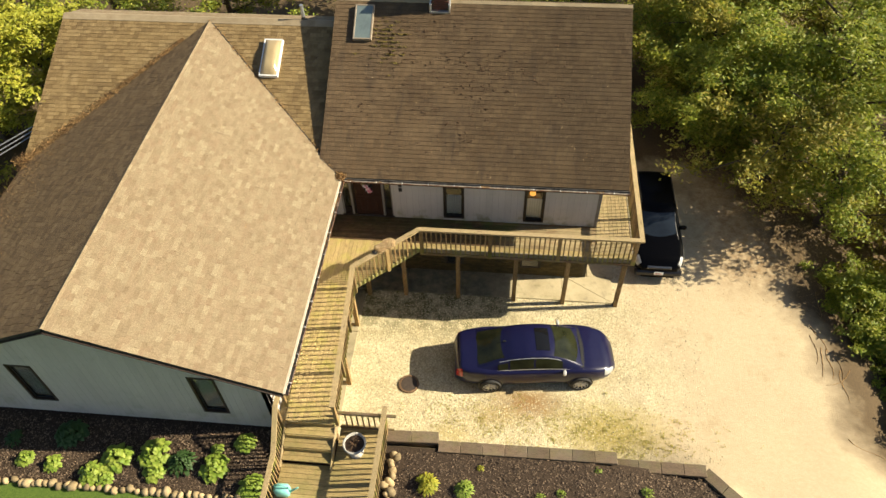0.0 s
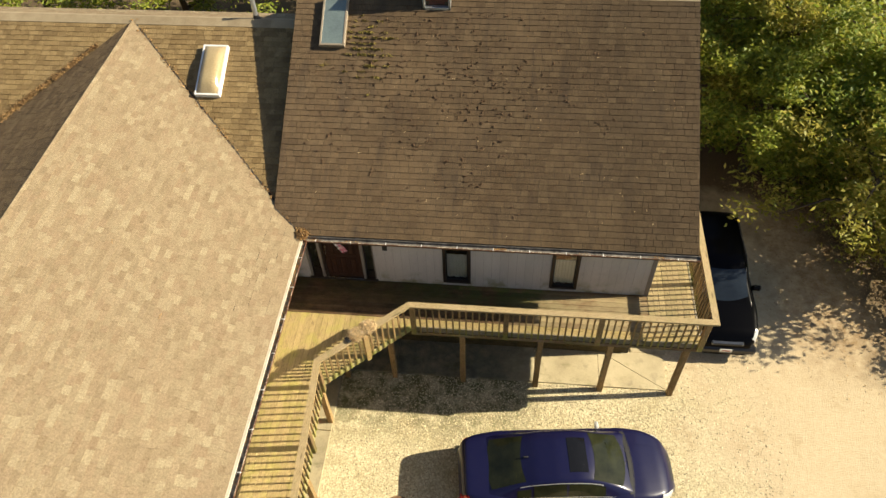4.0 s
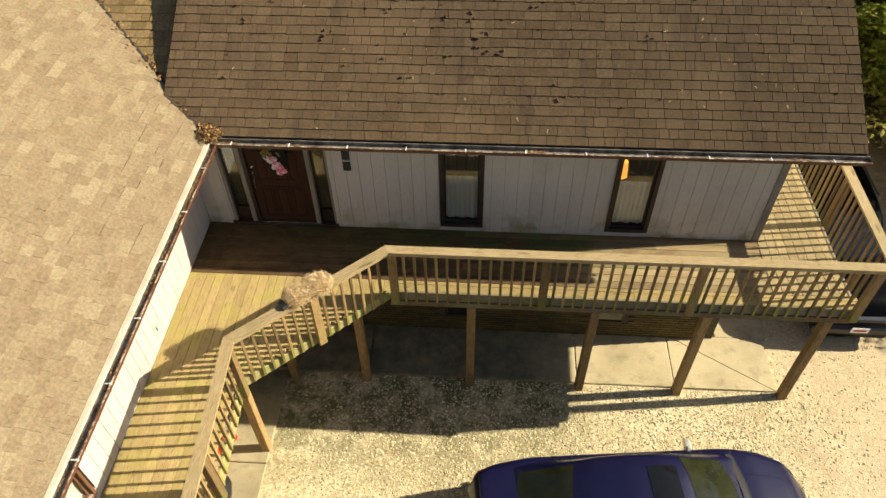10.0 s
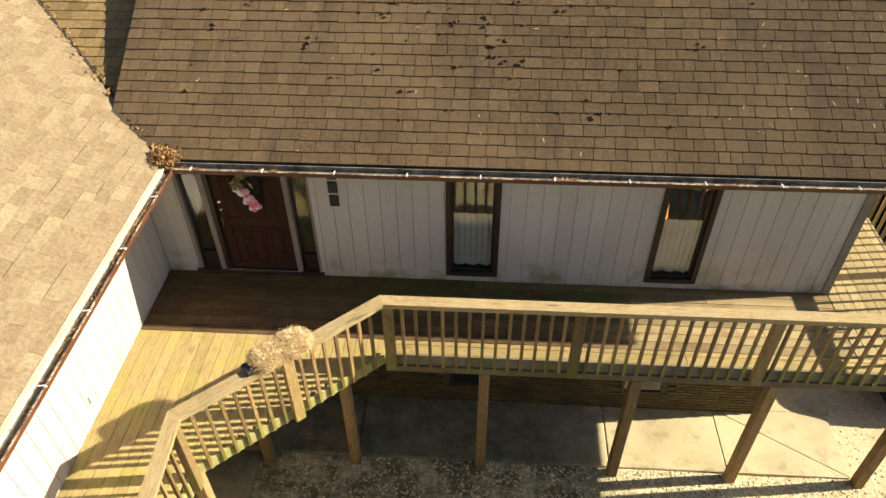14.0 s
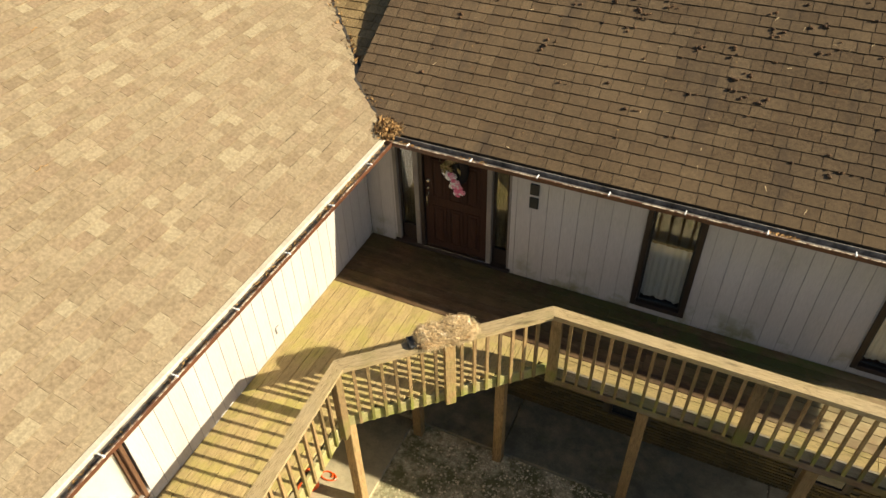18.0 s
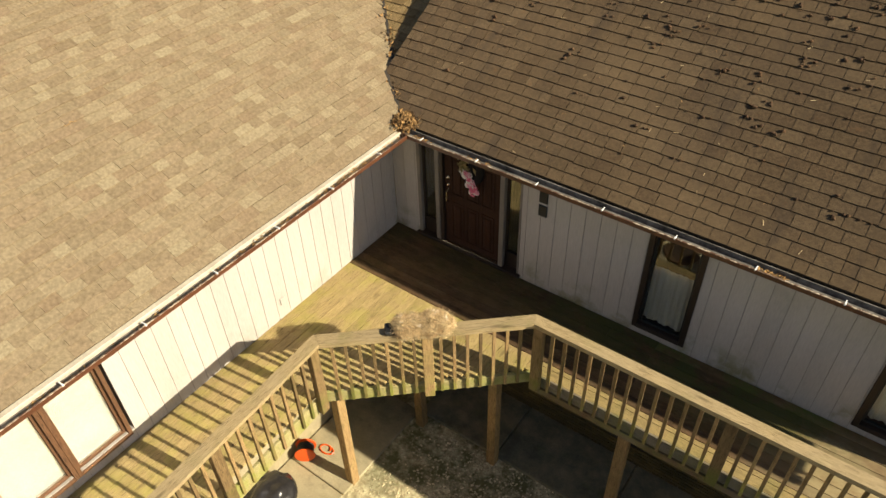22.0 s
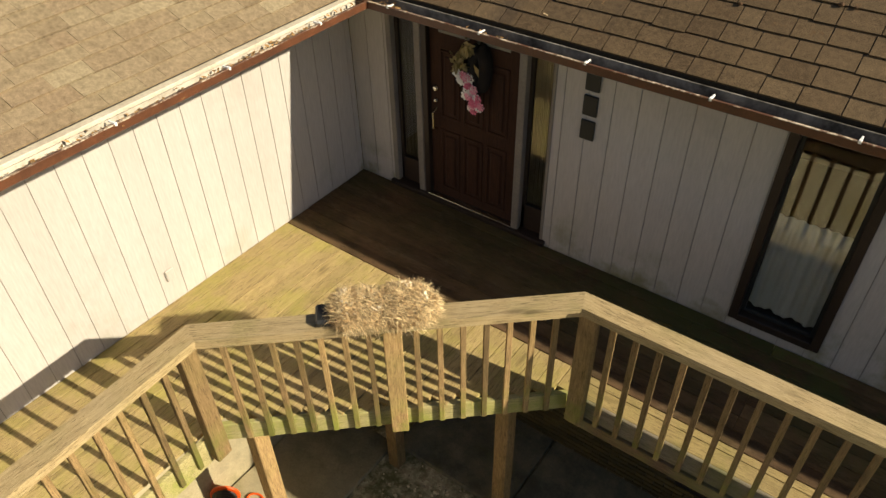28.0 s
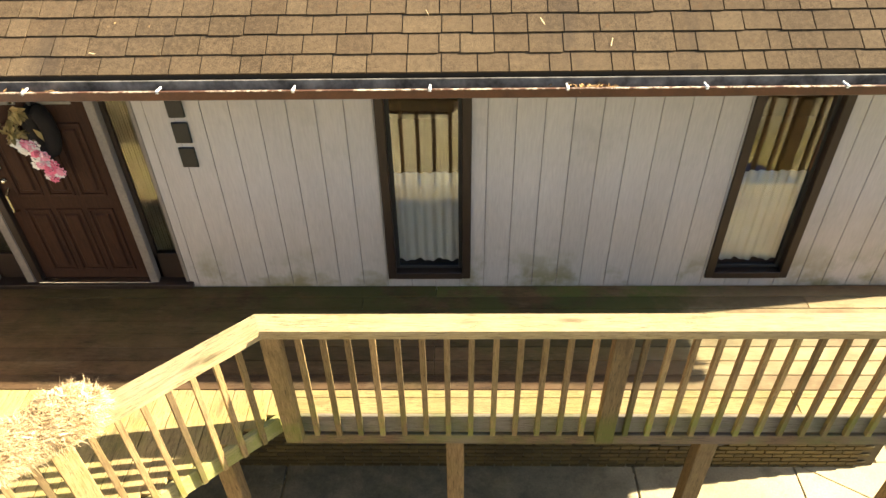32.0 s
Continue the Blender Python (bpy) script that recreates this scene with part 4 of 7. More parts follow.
WHITE = surface("white_paint", (0.8, 0.79, 0.75), (0.72, 0.70, 0.66), 3, 60, 0.6)
BLACK = surface("black_plastic", (0.015, 0.015, 0.015), (0.025, 0.024, 0.022), 5, 70, 0.5)
LEAD = surface("flashing", (0.5, 0.5, 0.5), (0.38, 0.37, 0.36), 8, 60, 0.4, metal=0.7)
CHIMNEY = surface("red_brick", (0.14, 0.05, 0.03), (0.09, 0.035, 0.025), 6, 60, 0.9, 0.2)
DRY = surface("dry_leaf", (0.36, 0.22, 0.085), (0.22, 0.115, 0.04), 3, 60, 0.9, 0.45)
STRAW = surface("straw", (0.72, 0.55, 0.31), (0.46, 0.30, 0.14), 8, 60, 0.9, 0.5)
CONE = surface("cone_brown", (0.11, 0.058, 0.026), (0.055, 0.03, 0.014), 8, 60, 0.9, 0.3)
MOSS = surface("moss", (0.20, 0.15, 0.03), (0.12, 0.10, 0.02), 8, 60, 0.95, 0.3)
TIMBER = wood_mat("wall_timber", (0.19, 0.13, 0.08), (0.11, 0.075, 0.047), 0.2, 0.22, 0, (0.17, 0.145, 0.105))
STONE = surface("buff_stone", (0.42, 0.32, 0.175), (0.26, 0.185, 0.09), 4, 40, 0.9, 0.4, 0.5)
BARK = surface("bark", (0.10, 0.075, 0.05), (0.055, 0.04, 0.028), 6, 40, 0.95, 0.1, 0.6)
ORANGE = surface("orange_plastic", (0.75, 0.10, 0.012), (0.65, 0.08, 0.01), 5, 60, 0.4)
TEAL = surface("teal_plastic", (0.25, 0.62, 0.55), (0.22, 0.55, 0.5), 5, 60, 0.4)
IRON = surface("rust_iron", (0.07, 0.05, 0.035), (0.045, 0.032, 0.025), 8, 60, 0.7)


def leaf_mat(name, tones, through=0.25):
    k = Nodes(name)
    col = k.ramp(k.chance(), [(i / (len(tones) - 1), c) for i, c in enumerate(tones)])
    col = k.mix(k.span(k.noise(0.35, 3, 0.6), 0.35, 0.65, 0, 0.55), col, tones[-1])
    k.done(col, 0.55, 0, None, spec=0.35)
    t = k.n("BsdfTranslucent")
    k.link(col, t.inputs[0])
    mx = k.n("MixShader")
    mx.inputs[0].default_value = through
    k.link(k.b.outputs[0], mx.inputs[1])
    k.link(t.outputs[0], mx.inputs[2])
    k.link(mx.outputs[0], k.t.nodes["Material Output"].inputs[0])
    return k.m


LEAF = leaf_mat("tree_leaf", [(0.115, 0.18, 0.020), (0.20, 0.26, 0.028), (0.48, 0.43, 0.065), (0.155, 0.22, 0.025), (0.30, 0.33, 0.038)], 0.45)
LEAF_M = leaf_mat("turning_leaf", [(0.16, 0.19, 0.026), (0.26, 0.26, 0.036), (0.40, 0.35, 0.055), (0.50, 0.40, 0.08), (0.30, 0.28, 0.04)], 0.45)
LEAF_Y = leaf_mat("yellow_leaf", [(0.26, 0.30, 0.03), (0.38, 0.38, 0.035), (0.48, 0.42, 0.05), (0.32, 0.33, 0.035)], 0.35)
LEAF_H = leaf_mat("hosta_leaf", [(0.16, 0.25, 0.03), (0.26, 0.35, 0.045), (0.38, 0.43, 0.08), (0.20, 0.28, 0.035)])
LEAF_D = leaf_mat("dark_hosta_leaf", [(0.03, 0.07, 0.02), (0.05, 0.10, 0.03), (0.04, 0.085, 0.02), (0.06, 0.11, 0.03)])

# ---- entrance door ----
door = thing("door_entrance", "dark red stained panel door between narrow sidelights", "door", kind="structure")
yd = WALL_Y + 0.05
for a, b in ((-4.02, -3.965), (-3.705, -3.635), (-2.635, -2.565), (-2.33, -2.30)):
    bm = B()
    soft_box(bm, (a, WALL_Y - 0.012 if b - a > 0.06 else WALL_Y - 0.008, DECK + 0.051), (b, WALL_Y + 0.12, DOOR[3] - 0.041), 0.004)
    part("jamb", bm, TRIM, door)
bm = B()
soft_box(bm, (-4.02, WALL_Y - 0.012, DOOR[3] - 0.04), (-2.30, WALL_Y + 0.1, DOOR[3] + 0.05), 0.004)
part("head", bm, BROWN, door)
bm = B()
soft_box(bm, (-4.05, WALL_Y - 0.05, DECK + 0.004), (-2.27, WALL_Y + 0.12, DECK + 0.05), 0.006)
part("threshold", bm, BROWN, door)
bm = B()
soft_box(bm, (-3.6, WALL_Y - 0.02, DECK + 0.051), (-2.6, WALL_Y + 0.04, DECK + 0.06), 0.003)
part("sill_strip", bm, CHROME, door, "worn metal sill strip")
leaf = B()
soft_box(leaf, (-3.575, yd, DECK + 0.055), (-2.635, yd + 0.045, DOOR[3] - 0.04), 0.003)
leaf = part("door_leaf", leaf, DOOR_RED, door)
for z0, z1 in ((DECK + 0.15, DECK + 0.80), (DECK + 0.93, DECK + 1.58)):
    for q in range(3):
        bm = B()
        xa = -3.575 + 0.115 + q * 0.25
        for a, b in (((xa, z0), (xa + 0.21, z0 + 0.022)), ((xa, z1 - 0.022), (xa + 0.21, z1)), ((xa, z0 + 0.022), (xa + 0.022, z1 - 0.022)), ((xa + 0.188, z0 + 0.022), (xa + 0.21, z1 - 0.022))):
            soft_box(bm, (a[0], yd - 0.012, a[1]), (b[0], yd + 0.01, b[1]), 0.004)
        soft_box(bm, (xa + 0.045, yd - 0.016, z0 + 0.05), (xa + 0.165, yd + 0.01, z1 - 0.05), 0.012)
        part("door_panel", bm, DOOR_RED, leaf)
for q in range(2):
    bm = B()
    soft_box(bm, (-3.475 + q * 0.40, yd - 0.006, DECK + 1.73), (-3.155 + q * 0.40, yd + 0.01, DECK + 1.80), 0.004)
    part("fan_light", bm, BLIND, leaf, "pale frosted top light")
for z, r in ((DECK + 1.20, 0.03), (DECK + 1.08, 0.022)):
    bm = B()
    lathe(bm, [(r, 0), (r, 0.012), (r * 0.6, 0.03), (0.001, 0.032)], 14, pose(-3.51, yd, z, 90, 0, 0))
    part("lock", bm, CHROME, leaf, "satin nickel lock")
bm = B()
tube(bm, [(-3.51, yd, DECK + 1.0), (-3.51, yd - 0.06, DECK + 0.97), (-3.51, yd - 0.06, DECK + 0.82), (-3.51, yd, DECK + 0.78)], 0.012, 8)
part("door_handle", bm, CHROME, leaf, "satin nickel pull handle")
bm = B()
soft_box(bm, (-3.635, WALL_Y, DECK + 0.05), (-3.576, WALL_Y + 0.1, DOOR[3] - 0.04), 0.004)
part("jamb", bm, BROWN, door, "dark brown jamb")
for a, b in ((-3.965, -3.705), (-2.565, -2.33)):
    bm = B()
    soft_box(bm, (a, yd, DECK + 0.055), (b, yd + 0.04, DECK + 0.32), 0.004)
    soft_box(bm, (a, yd, DECK + 0.055), (a + 0.035, yd + 0.04, DOOR[3] - 0.04), 0.004)
    soft_box(bm, (b - 0.035, yd, DECK + 0.055), (b, yd + 0.04, DOOR[3] - 0.04), 0.004)
    soft_box(bm, (a, yd, DOOR[3] - 0.12), (b, yd + 0.04, DOOR[3] - 0.04), 0.004)
    sl = part("sidelight_frame", bm, BROWN, door)
    bm = B()
    box(bm, (a + 0.035, yd + 0.018, DECK + 0.32), (b - 0.035, yd + 0.024, DOOR[3] - 0.12))
    g = part("pane", bm, PANE, sl)
    g.visible_shadow = False
    bm = B()
    n = 9
    for i in range(n):
        xx = a + 0.04 + (b - a - 0.08) * i / (n - 1)
        tube(bm, [(xx, yd + 0.05 + 0.006 * (i % 2), DECK + 0.33), (xx, yd + 0.05 + 0.006 * (i % 2), DOOR[3] - 0.13)], 0.012, 6)
    part("sheer_curtain", bm, surface("olive_sheer", (0.13, 0.115, 0.06), (0.07, 0.06, 0.035), 4, 60, 0.9), sl)

# wreath of flowers on the door
wreath = thing("door_wreath", "hanging swag of pink and white silk flowers", "wreath")
rnd = random.Random(5)
PETALS = [surface(*row, 5, 60, 0.8) for row in (("pink_petal", (0.85, 0.22, 0.32), (0.75, 0.16, 0.26)), ("white_petal", (0.90, 0.86, 0.80), (0.85, 0.76, 0.72)), ("rose_petal", (0.88, 0.42, 0.50), (0.80, 0.30, 0.40)), ("ivory_petal", (0.92, 0.88, 0.82), (0.86, 0.78, 0.70)))]
TAUPE_LEAF = leaf_mat("gold_leaf", [(0.35, 0.24, 0.08), (0.25, 0.2, 0.06), (0.4, 0.3, 0.12), (0.3, 0.22, 0.1)], 0.1)


def flakes(n, centre, spread, size, rnd, flat=0.0, turn=None):
    """Small bent leaf flakes scattered round a place."""
    vs, fs = [], []
    for i in range(n):
        c = Vector(centre) + Vector((rnd.gauss(0, spread[0]), rnd.gauss(0, spread[1]), rnd.gauss(0, spread[2])))
        s = size * rnd.uniform(0.6, 1.4)
        q = Euler((rnd.uniform(-1, 1) * (math.pi if not flat else flat), rnd.uniform(-1, 1) * (math.pi if not flat else flat), rnd.uniform(0, 6.28))).to_matrix()
        k = len(vs)
        for p in ((-s, 0, 0), (0, -s * 0.45, s * 0.12), (s, 0, -s * 0.1), (0, s * 0.45, s * 0.12)):
            vs.append(c + q @ Vector(p))
        fs.append((k, k + 1, k + 2, k + 3))
    return vs, fs


def flake_part(name, lots, material, parent=None, label="", kind=""):
    vs, fs = [], []
    for v, f in lots:
        k = len(vs)
        vs += v
        fs += [tuple(i + k for i in q) for q in f]
    me = bpy.data.meshes.new("flakes")
    me.from_pydata([tuple(v) for v in vs], [], fs)
    me.materials.append(material)
    ob = new(name, me)
    if parent is not None:
        ob.parent = parent
    return tagged(ob, label=label, kind=kind)


yw = WALL_Y + 0.0
bm = B()
tube(bm, [(-3.02 + 0.06 * math.sin(k * math.tau / 20), yw + 0.005, DECK + 1.54 + 0.17 * math.cos(k * math.tau / 20)) for k in range(21)], 0.06, 8)
part("twig_ring", bm, surface("dark_twigs", (0.006, 0.004, 0.004), (0.014, 0.010, 0.008), 9, 60, 0.95, bump=0.8), wreath, "dark oval ring of twigs", smooth=True)


def blossom(c, r):
    """A rounded head of cupped petals."""
    bm = B()
    for ring, (n, rr, h, sz) in enumerate(((7, 0.75, 0.1, 0.6), (6, 0.45, 0.45, 0.5), (4, 0.16, 0.7, 0.4))):
        for i in range(n):
            a = i * math.tau / n + ring * 0.5
            d, s = Vector((math.cos(a), 0, math.sin(a))), Vector((-math.sin(a), 0, math.cos(a)))
            o = Vector(c) + d * r * rr + Vector((0, -r * h, 0))
            q = [o - d * r * sz * 0.6, o - s * r * sz * 0.6 + Vector((0, -r * 0.12, 0)), o + d * r * sz * 0.7 + Vector((0, -r * 0.1, 0)), o + s * r * sz * 0.6 + Vector((0, -r * 0.12, 0))]
            vs = [bm.verts.new(p) for p in q]
            bm.faces.new(vs)
    part("blossom", bm, PETALS[int(r * 1e5) % 4], wreath)


for i in range(30):
    t = i / 29
    blossom((-3.16 + 0.17 * t + rnd.gauss(0, 0.045 - 0.02 * t), yw - 0.06 + rnd.uniform(-0.02, 0.02), DECK + 1.50 - 0.29 * t + rnd.gauss(0, 0.02)), rnd.uniform(0.032, 0.046))
flake_part("foliage", [flakes(40, (-3.19, yw - 0.05, DECK + 1.55), (0.05, 0.015, 0.05), 0.045, rnd), flakes(34, (-3.12, yw - 0.06, DECK + 1.68), (0.035, 0.012, 0.05), 0.042, rnd)], TAUPE_LEAF, wreath)
bm = B()
soft_box(bm, (-3.04, yw - 0.01, DECK + 1.75), (-3.01, yw + 0.045, DECK + 2.0), 0.004)
part("hanger", bm, BLACK, wreath)

# house number as plain bars
for i in range(3):
    ob = thing("number_plate_bar", "black bar fixed on the siding beside the door", "sign", "house number bars")
    bm = B()
    z = 4.0 + 0.21 * i
    soft_box(bm, (-2.055, WALL_Y - 0.022, z), (-1.935, WALL_Y - 0.001, z + 0.17), 0.006)
    part("bar", bm, BLACK, ob)

# ---- windows ----


def window(name, label, m, w, h, curtain=0.6, blind=False, cloth=None, f=0.068, wood=None, sash=None):
    """A window set in a wall: m puts its lower corner; x along, y up, z out."""
    ob = thing(name, label, "window", kind="structure")

    def bar(nm, a, b, mat, par=ob, r=0.005):
        bm = B()
        soft_box(bm, a, b, r, m)
        return part(nm, bm, mat, par)
    wood, sash = wood or BROWN, sash or BLACK
    bar("window_frame", (0, 0, -0.1), (f, h, 0.022), wood)
    bar("window_frame", (w - f, 0, -0.1), (w, h, 0.022), wood)
    bar("window_frame", (f, h - f, -0.1), (w - f, h, 0.018), wood)
    bar("window_sill", (f, 0, -0.1), (w - f, f, 0.026), wood)
    a, b = f, h - f
    for p, q in (((f, a, -0.085), (f + 0.03, b, -0.04)), ((w - f - 0.03, a, -0.085), (w - f, b, -0.04)), ((f + 0.03, a, -0.085), (w - f - 0.03, a + 0.03, -0.04)), ((f + 0.03, b - 0.03, -0.085), (w - f - 0.03, b, -0.04))):
        bar("sash", p, q, sash, ob, 0.003)
    bm = B()
    box(bm, (f + 0.03, a + 0.03, -0.068), (w - f - 0.03, b - 0.03, -0.062), m)
    bmesh.ops.recalc_face_normals(bm, faces=bm.faces[:])
    g = part("pane", bm, PANE, ob)
    g.visible_shadow = False
    if curtain:
        bm = B()
        n = 44
        top = h * curtain if not blind else h - f
        rows = []
        for zz in (f * 1.6, f * 1.6 + (top - f * 1.6) * 0.5, top):
            rows.append([])
            for i in range(n):
                x = f * 0.8 + (w - 1.6 * f) * i / (n - 1)
                d = -0.11 + (0.0 if blind else 0.011 * math.sin(i * 1.1 + zz * 0.6) + 0.005 * math.sin(i * 0.37))
                rows[-1].append(bm.verts.new(m @ Vector((x, zz + 0.012 * math.sin(i * 0.5) * (zz < h * 0.2 and not blind), d))))
        for r, s in zip(rows, rows[1:]):
            for i in range(n - 1):
                bm.faces.new((r[i], r[i + 1], s[i + 1], s[i]))
        part("blind" if blind else "curtain", bm, cloth or CURTAIN, ob, smooth=True)
    return ob


for i, (a, b) in enumerate(WINS):
    window("window_%d" % (i + 1), "tall brown framed window with a white cafe curtain", Matrix.Translation((a, WALL_Y, W_LOW)) @ Matrix(((1, 0, 0), (0, 0, -1), (0, 1, 0))).to_4x4(), b - a, W_TOP - W_LOW, 0.53)
for i, (a, b) in enumerate(((9.40, 10.058), (10.06, 10.778), (10.78, 11.46))):
    window("window_side_%d" % (i + 1), "brown framed window with a closed white blind", Matrix.Translation((WALL_X, a, 2.9)) @ Matrix(((0, 0, 1), (1, 0, 0), (0, 1, 0))).to_4x4(), b - a, 1.8, 1, True, BLIND, 0.045, FRAME_WOOD, FRAME_WOOD)
# the closed sheet behind each gable pane is added for its reflections
for i, (a, b, c, d) in enumerate(GABLE_WINS):
    window("window_gable_%d" % (i + 1), "tall dark framed window with its grey reflections painted on a sheet inside", Matrix.Translation((a, 8.45, c)) @ Matrix(((1, 0, 0), (0, 0, -1), (0, 1, 0))).to_4x4(), b - a, d - c, 1, True, REFLECTION_GREY)
# rooms behind the glass
bm = B()
for a, b in ((WALL_X + 0.1, -2.0), (-1.6, 1.2), (1.25, 4.2)):
    box(bm, (a, WALL_Y + 0.25, DECK - 0.1), (b, WALL_Y + 2.8, DECK))
    box(bm, (a, WALL_Y + 2.8, DECK - 0.1), (b, WALL_Y + 2.9, 4.85))
    box(bm, (a - 0.05, WALL_Y + 0.2, DECK - 0.1), (a, WALL_Y + 2.9, 4.85))
    box(bm, (b, WALL_Y + 0.2, DECK - 0.1), (b + 0.04, WALL_Y + 2.9, 4.85))
box(bm, (WALL_X + 0.05, WALL_Y + 0.16, 4.86), (4.25, WALL_Y + 2.95, 4.9))
box(bm, (-13.4, 9.9, 2.2), (WALL_X - 0.2, 10.0, 5.0))
box(bm, (-6.6, 9.0, 2.3), (-5.5, 9.1, 5.0))
box(bm, (WALL_X - 0.8, 9.3, 2.3), (WALL_X - 0.7, 11.7, 4.9))
tagged(part("wall_rooms", bm, ROOM), "dim interior walls and floors seen through glass", "wall", kind="structure")

# table lamp by the second window, lit
lamp = thing("table_lamp", "lit table lamp with a warm drum shade behind the window", "lamp")
ml = Matrix.Translation((2.37, 17.2, DECK))
stand = thing("side_table", "small dark side table under the lamp", "table")
bm = B()
soft_box(bm, (-0.25, -0.22, 0.30), (0.25, 0.22, 0.33), 0.006, ml)
part("tabletop", bm, FRAME_WOOD, stand)
for sx in (-0.2, 0.2):
    for sy in (-0.17, 0.17):
        bm = B()
        soft_box(bm, (sx - 0.02, sy - 0.02, 0.0), (sx + 0.02, sy + 0.02, 0.30), 0.003, ml)
        part("leg", bm, FRAME_WOOD, stand)
bm = B()
lathe(bm, [(0.08, 0.331), (0.08, 0.345), (0.03, 0.36), (0.055, 0.42), (0.02, 0.50), (0.012, 0.56)], 20, ml)
part("base", bm, BROWN, lamp, smooth=True)
k = Nodes("lit_shade")
k.b.inputs["Emission Color"].default_value = (1.0, 0.38, 0.06, 1)
k.b.inputs["Emission Strength"].default_value = 0.75
bm = B()
lathe(bm, [(0.105, 0.46), (0.075, 0.76)], 24, ml, cap=False)
part("shade", bm, k.done((0.7, 0.5, 0.25), 0.9), lamp, "glowing warm fabric shade", smooth=True)

# ---- gutters ----


def lip_mat():
    """Worn metal edge, its brown paint flaked off in long patches."""
    k = Nodes("gutter_lip")
    w = k.noise(7, 5, 0.7)
    fine = k.noise(45, 4, 0.7)
    w2 = k.math('MULTIPLY', k.span(w, 0.44, 0.56), k.span(fine, 0.40, 0.56))
    return k.done(k.mix(w2, (0.10, 0.042, 0.02), (0.58, 0.47, 0.34)), 0.6, 0, w, 0.3, 0.003)


LIP = lip_mat()


def gutter(name, label, a, b, out, inside):
    """A brown box gutter from a to b (its back upper edge), open above, with white hangers."""
    ob = thing(name, label, "gutter")
    a, b = Vector(a), Vector(b)
    mm = along(a, b)
    if (mm.to_3x3() @ Vector((0, 1, 0))).dot(Vector(out)) < 0:
        mm = along(b, a)
    n = (b - a).length
    bm = B()
    soft_box(bm, (0, 0.105, -0.058), (n, 0.113, -0.004), 0.002, mm)
    part("gutter_front", bm, GUTTER, ob)
    bm = B()
    soft_box(bm, (0, 0.101, -0.004), (n, 0.119, 0.003), 0.002, mm)
    part("gutter_lip", bm, LIP, ob, "pale worn lip with flaking paint")
    bm = B()
    soft_box(bm, (0, 0.0, -0.064), (n, 0.105, -0.050), 0.002, mm)
    part("gutter_bottom", bm, GUTTER_IN, ob, "stained grey bottom of the gutter")
    bm = B()
    soft_box(bm, (0, -0.012, -0.064), (n, 0.0, 0.014), 0.002, mm)
    part("gutter_back", bm, inside, ob, "weathered inner face of the gutter")
    for x in (0.004, n - 0.004):
        bm = B()
        soft_box(bm, (x - 0.004, 0, -0.06), (x + 0.004, 0.112, -0.005), 0.002, mm)
        part("end_cap", bm, GUTTER, ob)
    k = max(2, int(n / 0.78))
    bm = B()
    soft_box(bm, (-0.006, 0.045, -0.008), (0.006, 0.112, 0.003), 0.002)
    soft_box(bm, (-0.009, 0.088, -0.012), (0.009, 0.120, 0.009), 0.003)
    me = mesh_of(bm, WHITE)
    for i in range(k):
        piece("hanger", me, mm @ Matrix.Translation(((i + 0.6) * n / k, 0, 0)), ob)
    return ob


GZ = EAVE_Z - 0.035
gutter("gutter", "brown gutter with white hangers along the entrance eave", (EAVE_X + 0.02, EAVE_Y - 0.03, GZ), (EAST_X1 + 0.03, EAVE_Y - 0.03, GZ), (0, -1, 0), GUTTER_IN)
# the wing's inner face gets a pale copy with the sun in its tone
gutter("gutter", "brown gutter with leaf litter along the wing's eave", (EAVE_X + 0.03, FRONT_Y, GZ), (EAVE_X + 0.03, EAVE_Y - 0.14, GZ), (1, 0, 0), surface("sunlit_gutter", (0.60, 0.54, 0.45), (0.36, 0.31, 0.24), 7, 50, 0.6))
bm = B()
box(bm, (EAVE_X - 0.0, EAVE_Y + 0.005, EAVE_Z - 0.16), (EAST_X1 - 0.02, EAVE_Y + 0.03, EAVE_Z - 0.09))
box(bm, (EAVE_X - 0.03, FRONT_Y + 0.05, EAVE_Z - 0.16), (EAVE_X - 0.005, EAVE_Y, EAVE_Z - 0.09))
tagged(part("trim_fascia", bm, BROWN), "dark brown fascia boards behind the gutters", "trim", kind="structure")
bm = B()
box(bm, (WALL_X + 0.005, EAVE_Y + 0.03, EAVE_Z - 0.115), (EAST_X1 - 0.03, WALL_Y - 0.003, EAVE_Z - 0.10))
box(bm, (WALL_X + 0.003, FRONT_Y + 0.1, EAVE_Z - 0.114), (EAVE_X - 0.03, EAVE_Y + 0.03, EAVE_Z - 0.10))
tagged(part("ceiling_soffit", bm, SIDING), "taupe plywood soffit under the eaves", "ceiling", kind="structure")
bm = B()
soft_box(bm, (EAVE_X - 0.03, FRONT_Y + 0.01, EAVE_Z - 0.040), (EAVE_X + 0.055, EAVE_Y - 0.15, EAVE_Z - 0.012), 0.004)
tagged(part("trim_drip_edge", bm, surface("cream_metal", (0.62, 0.55, 0.43), (0.45, 0.38, 0.28), 4, 50, 0.6)), "cream painted drip edge along the wing's eave", "trim", kind="structure")
bm = B()
for a, b in ((corner, kink), (mid_kink, back)):
    beam(bm, a + Vector((0, 0, 0.006)), b + Vector((0, 0, 0.006)), 0.05, 0.022, r=0.004)
tagged(part("trim_valley", bm, FELT), "dark worn valley strip between the roof slopes", "trim", kind="structure")
# rake boards
bm = B()
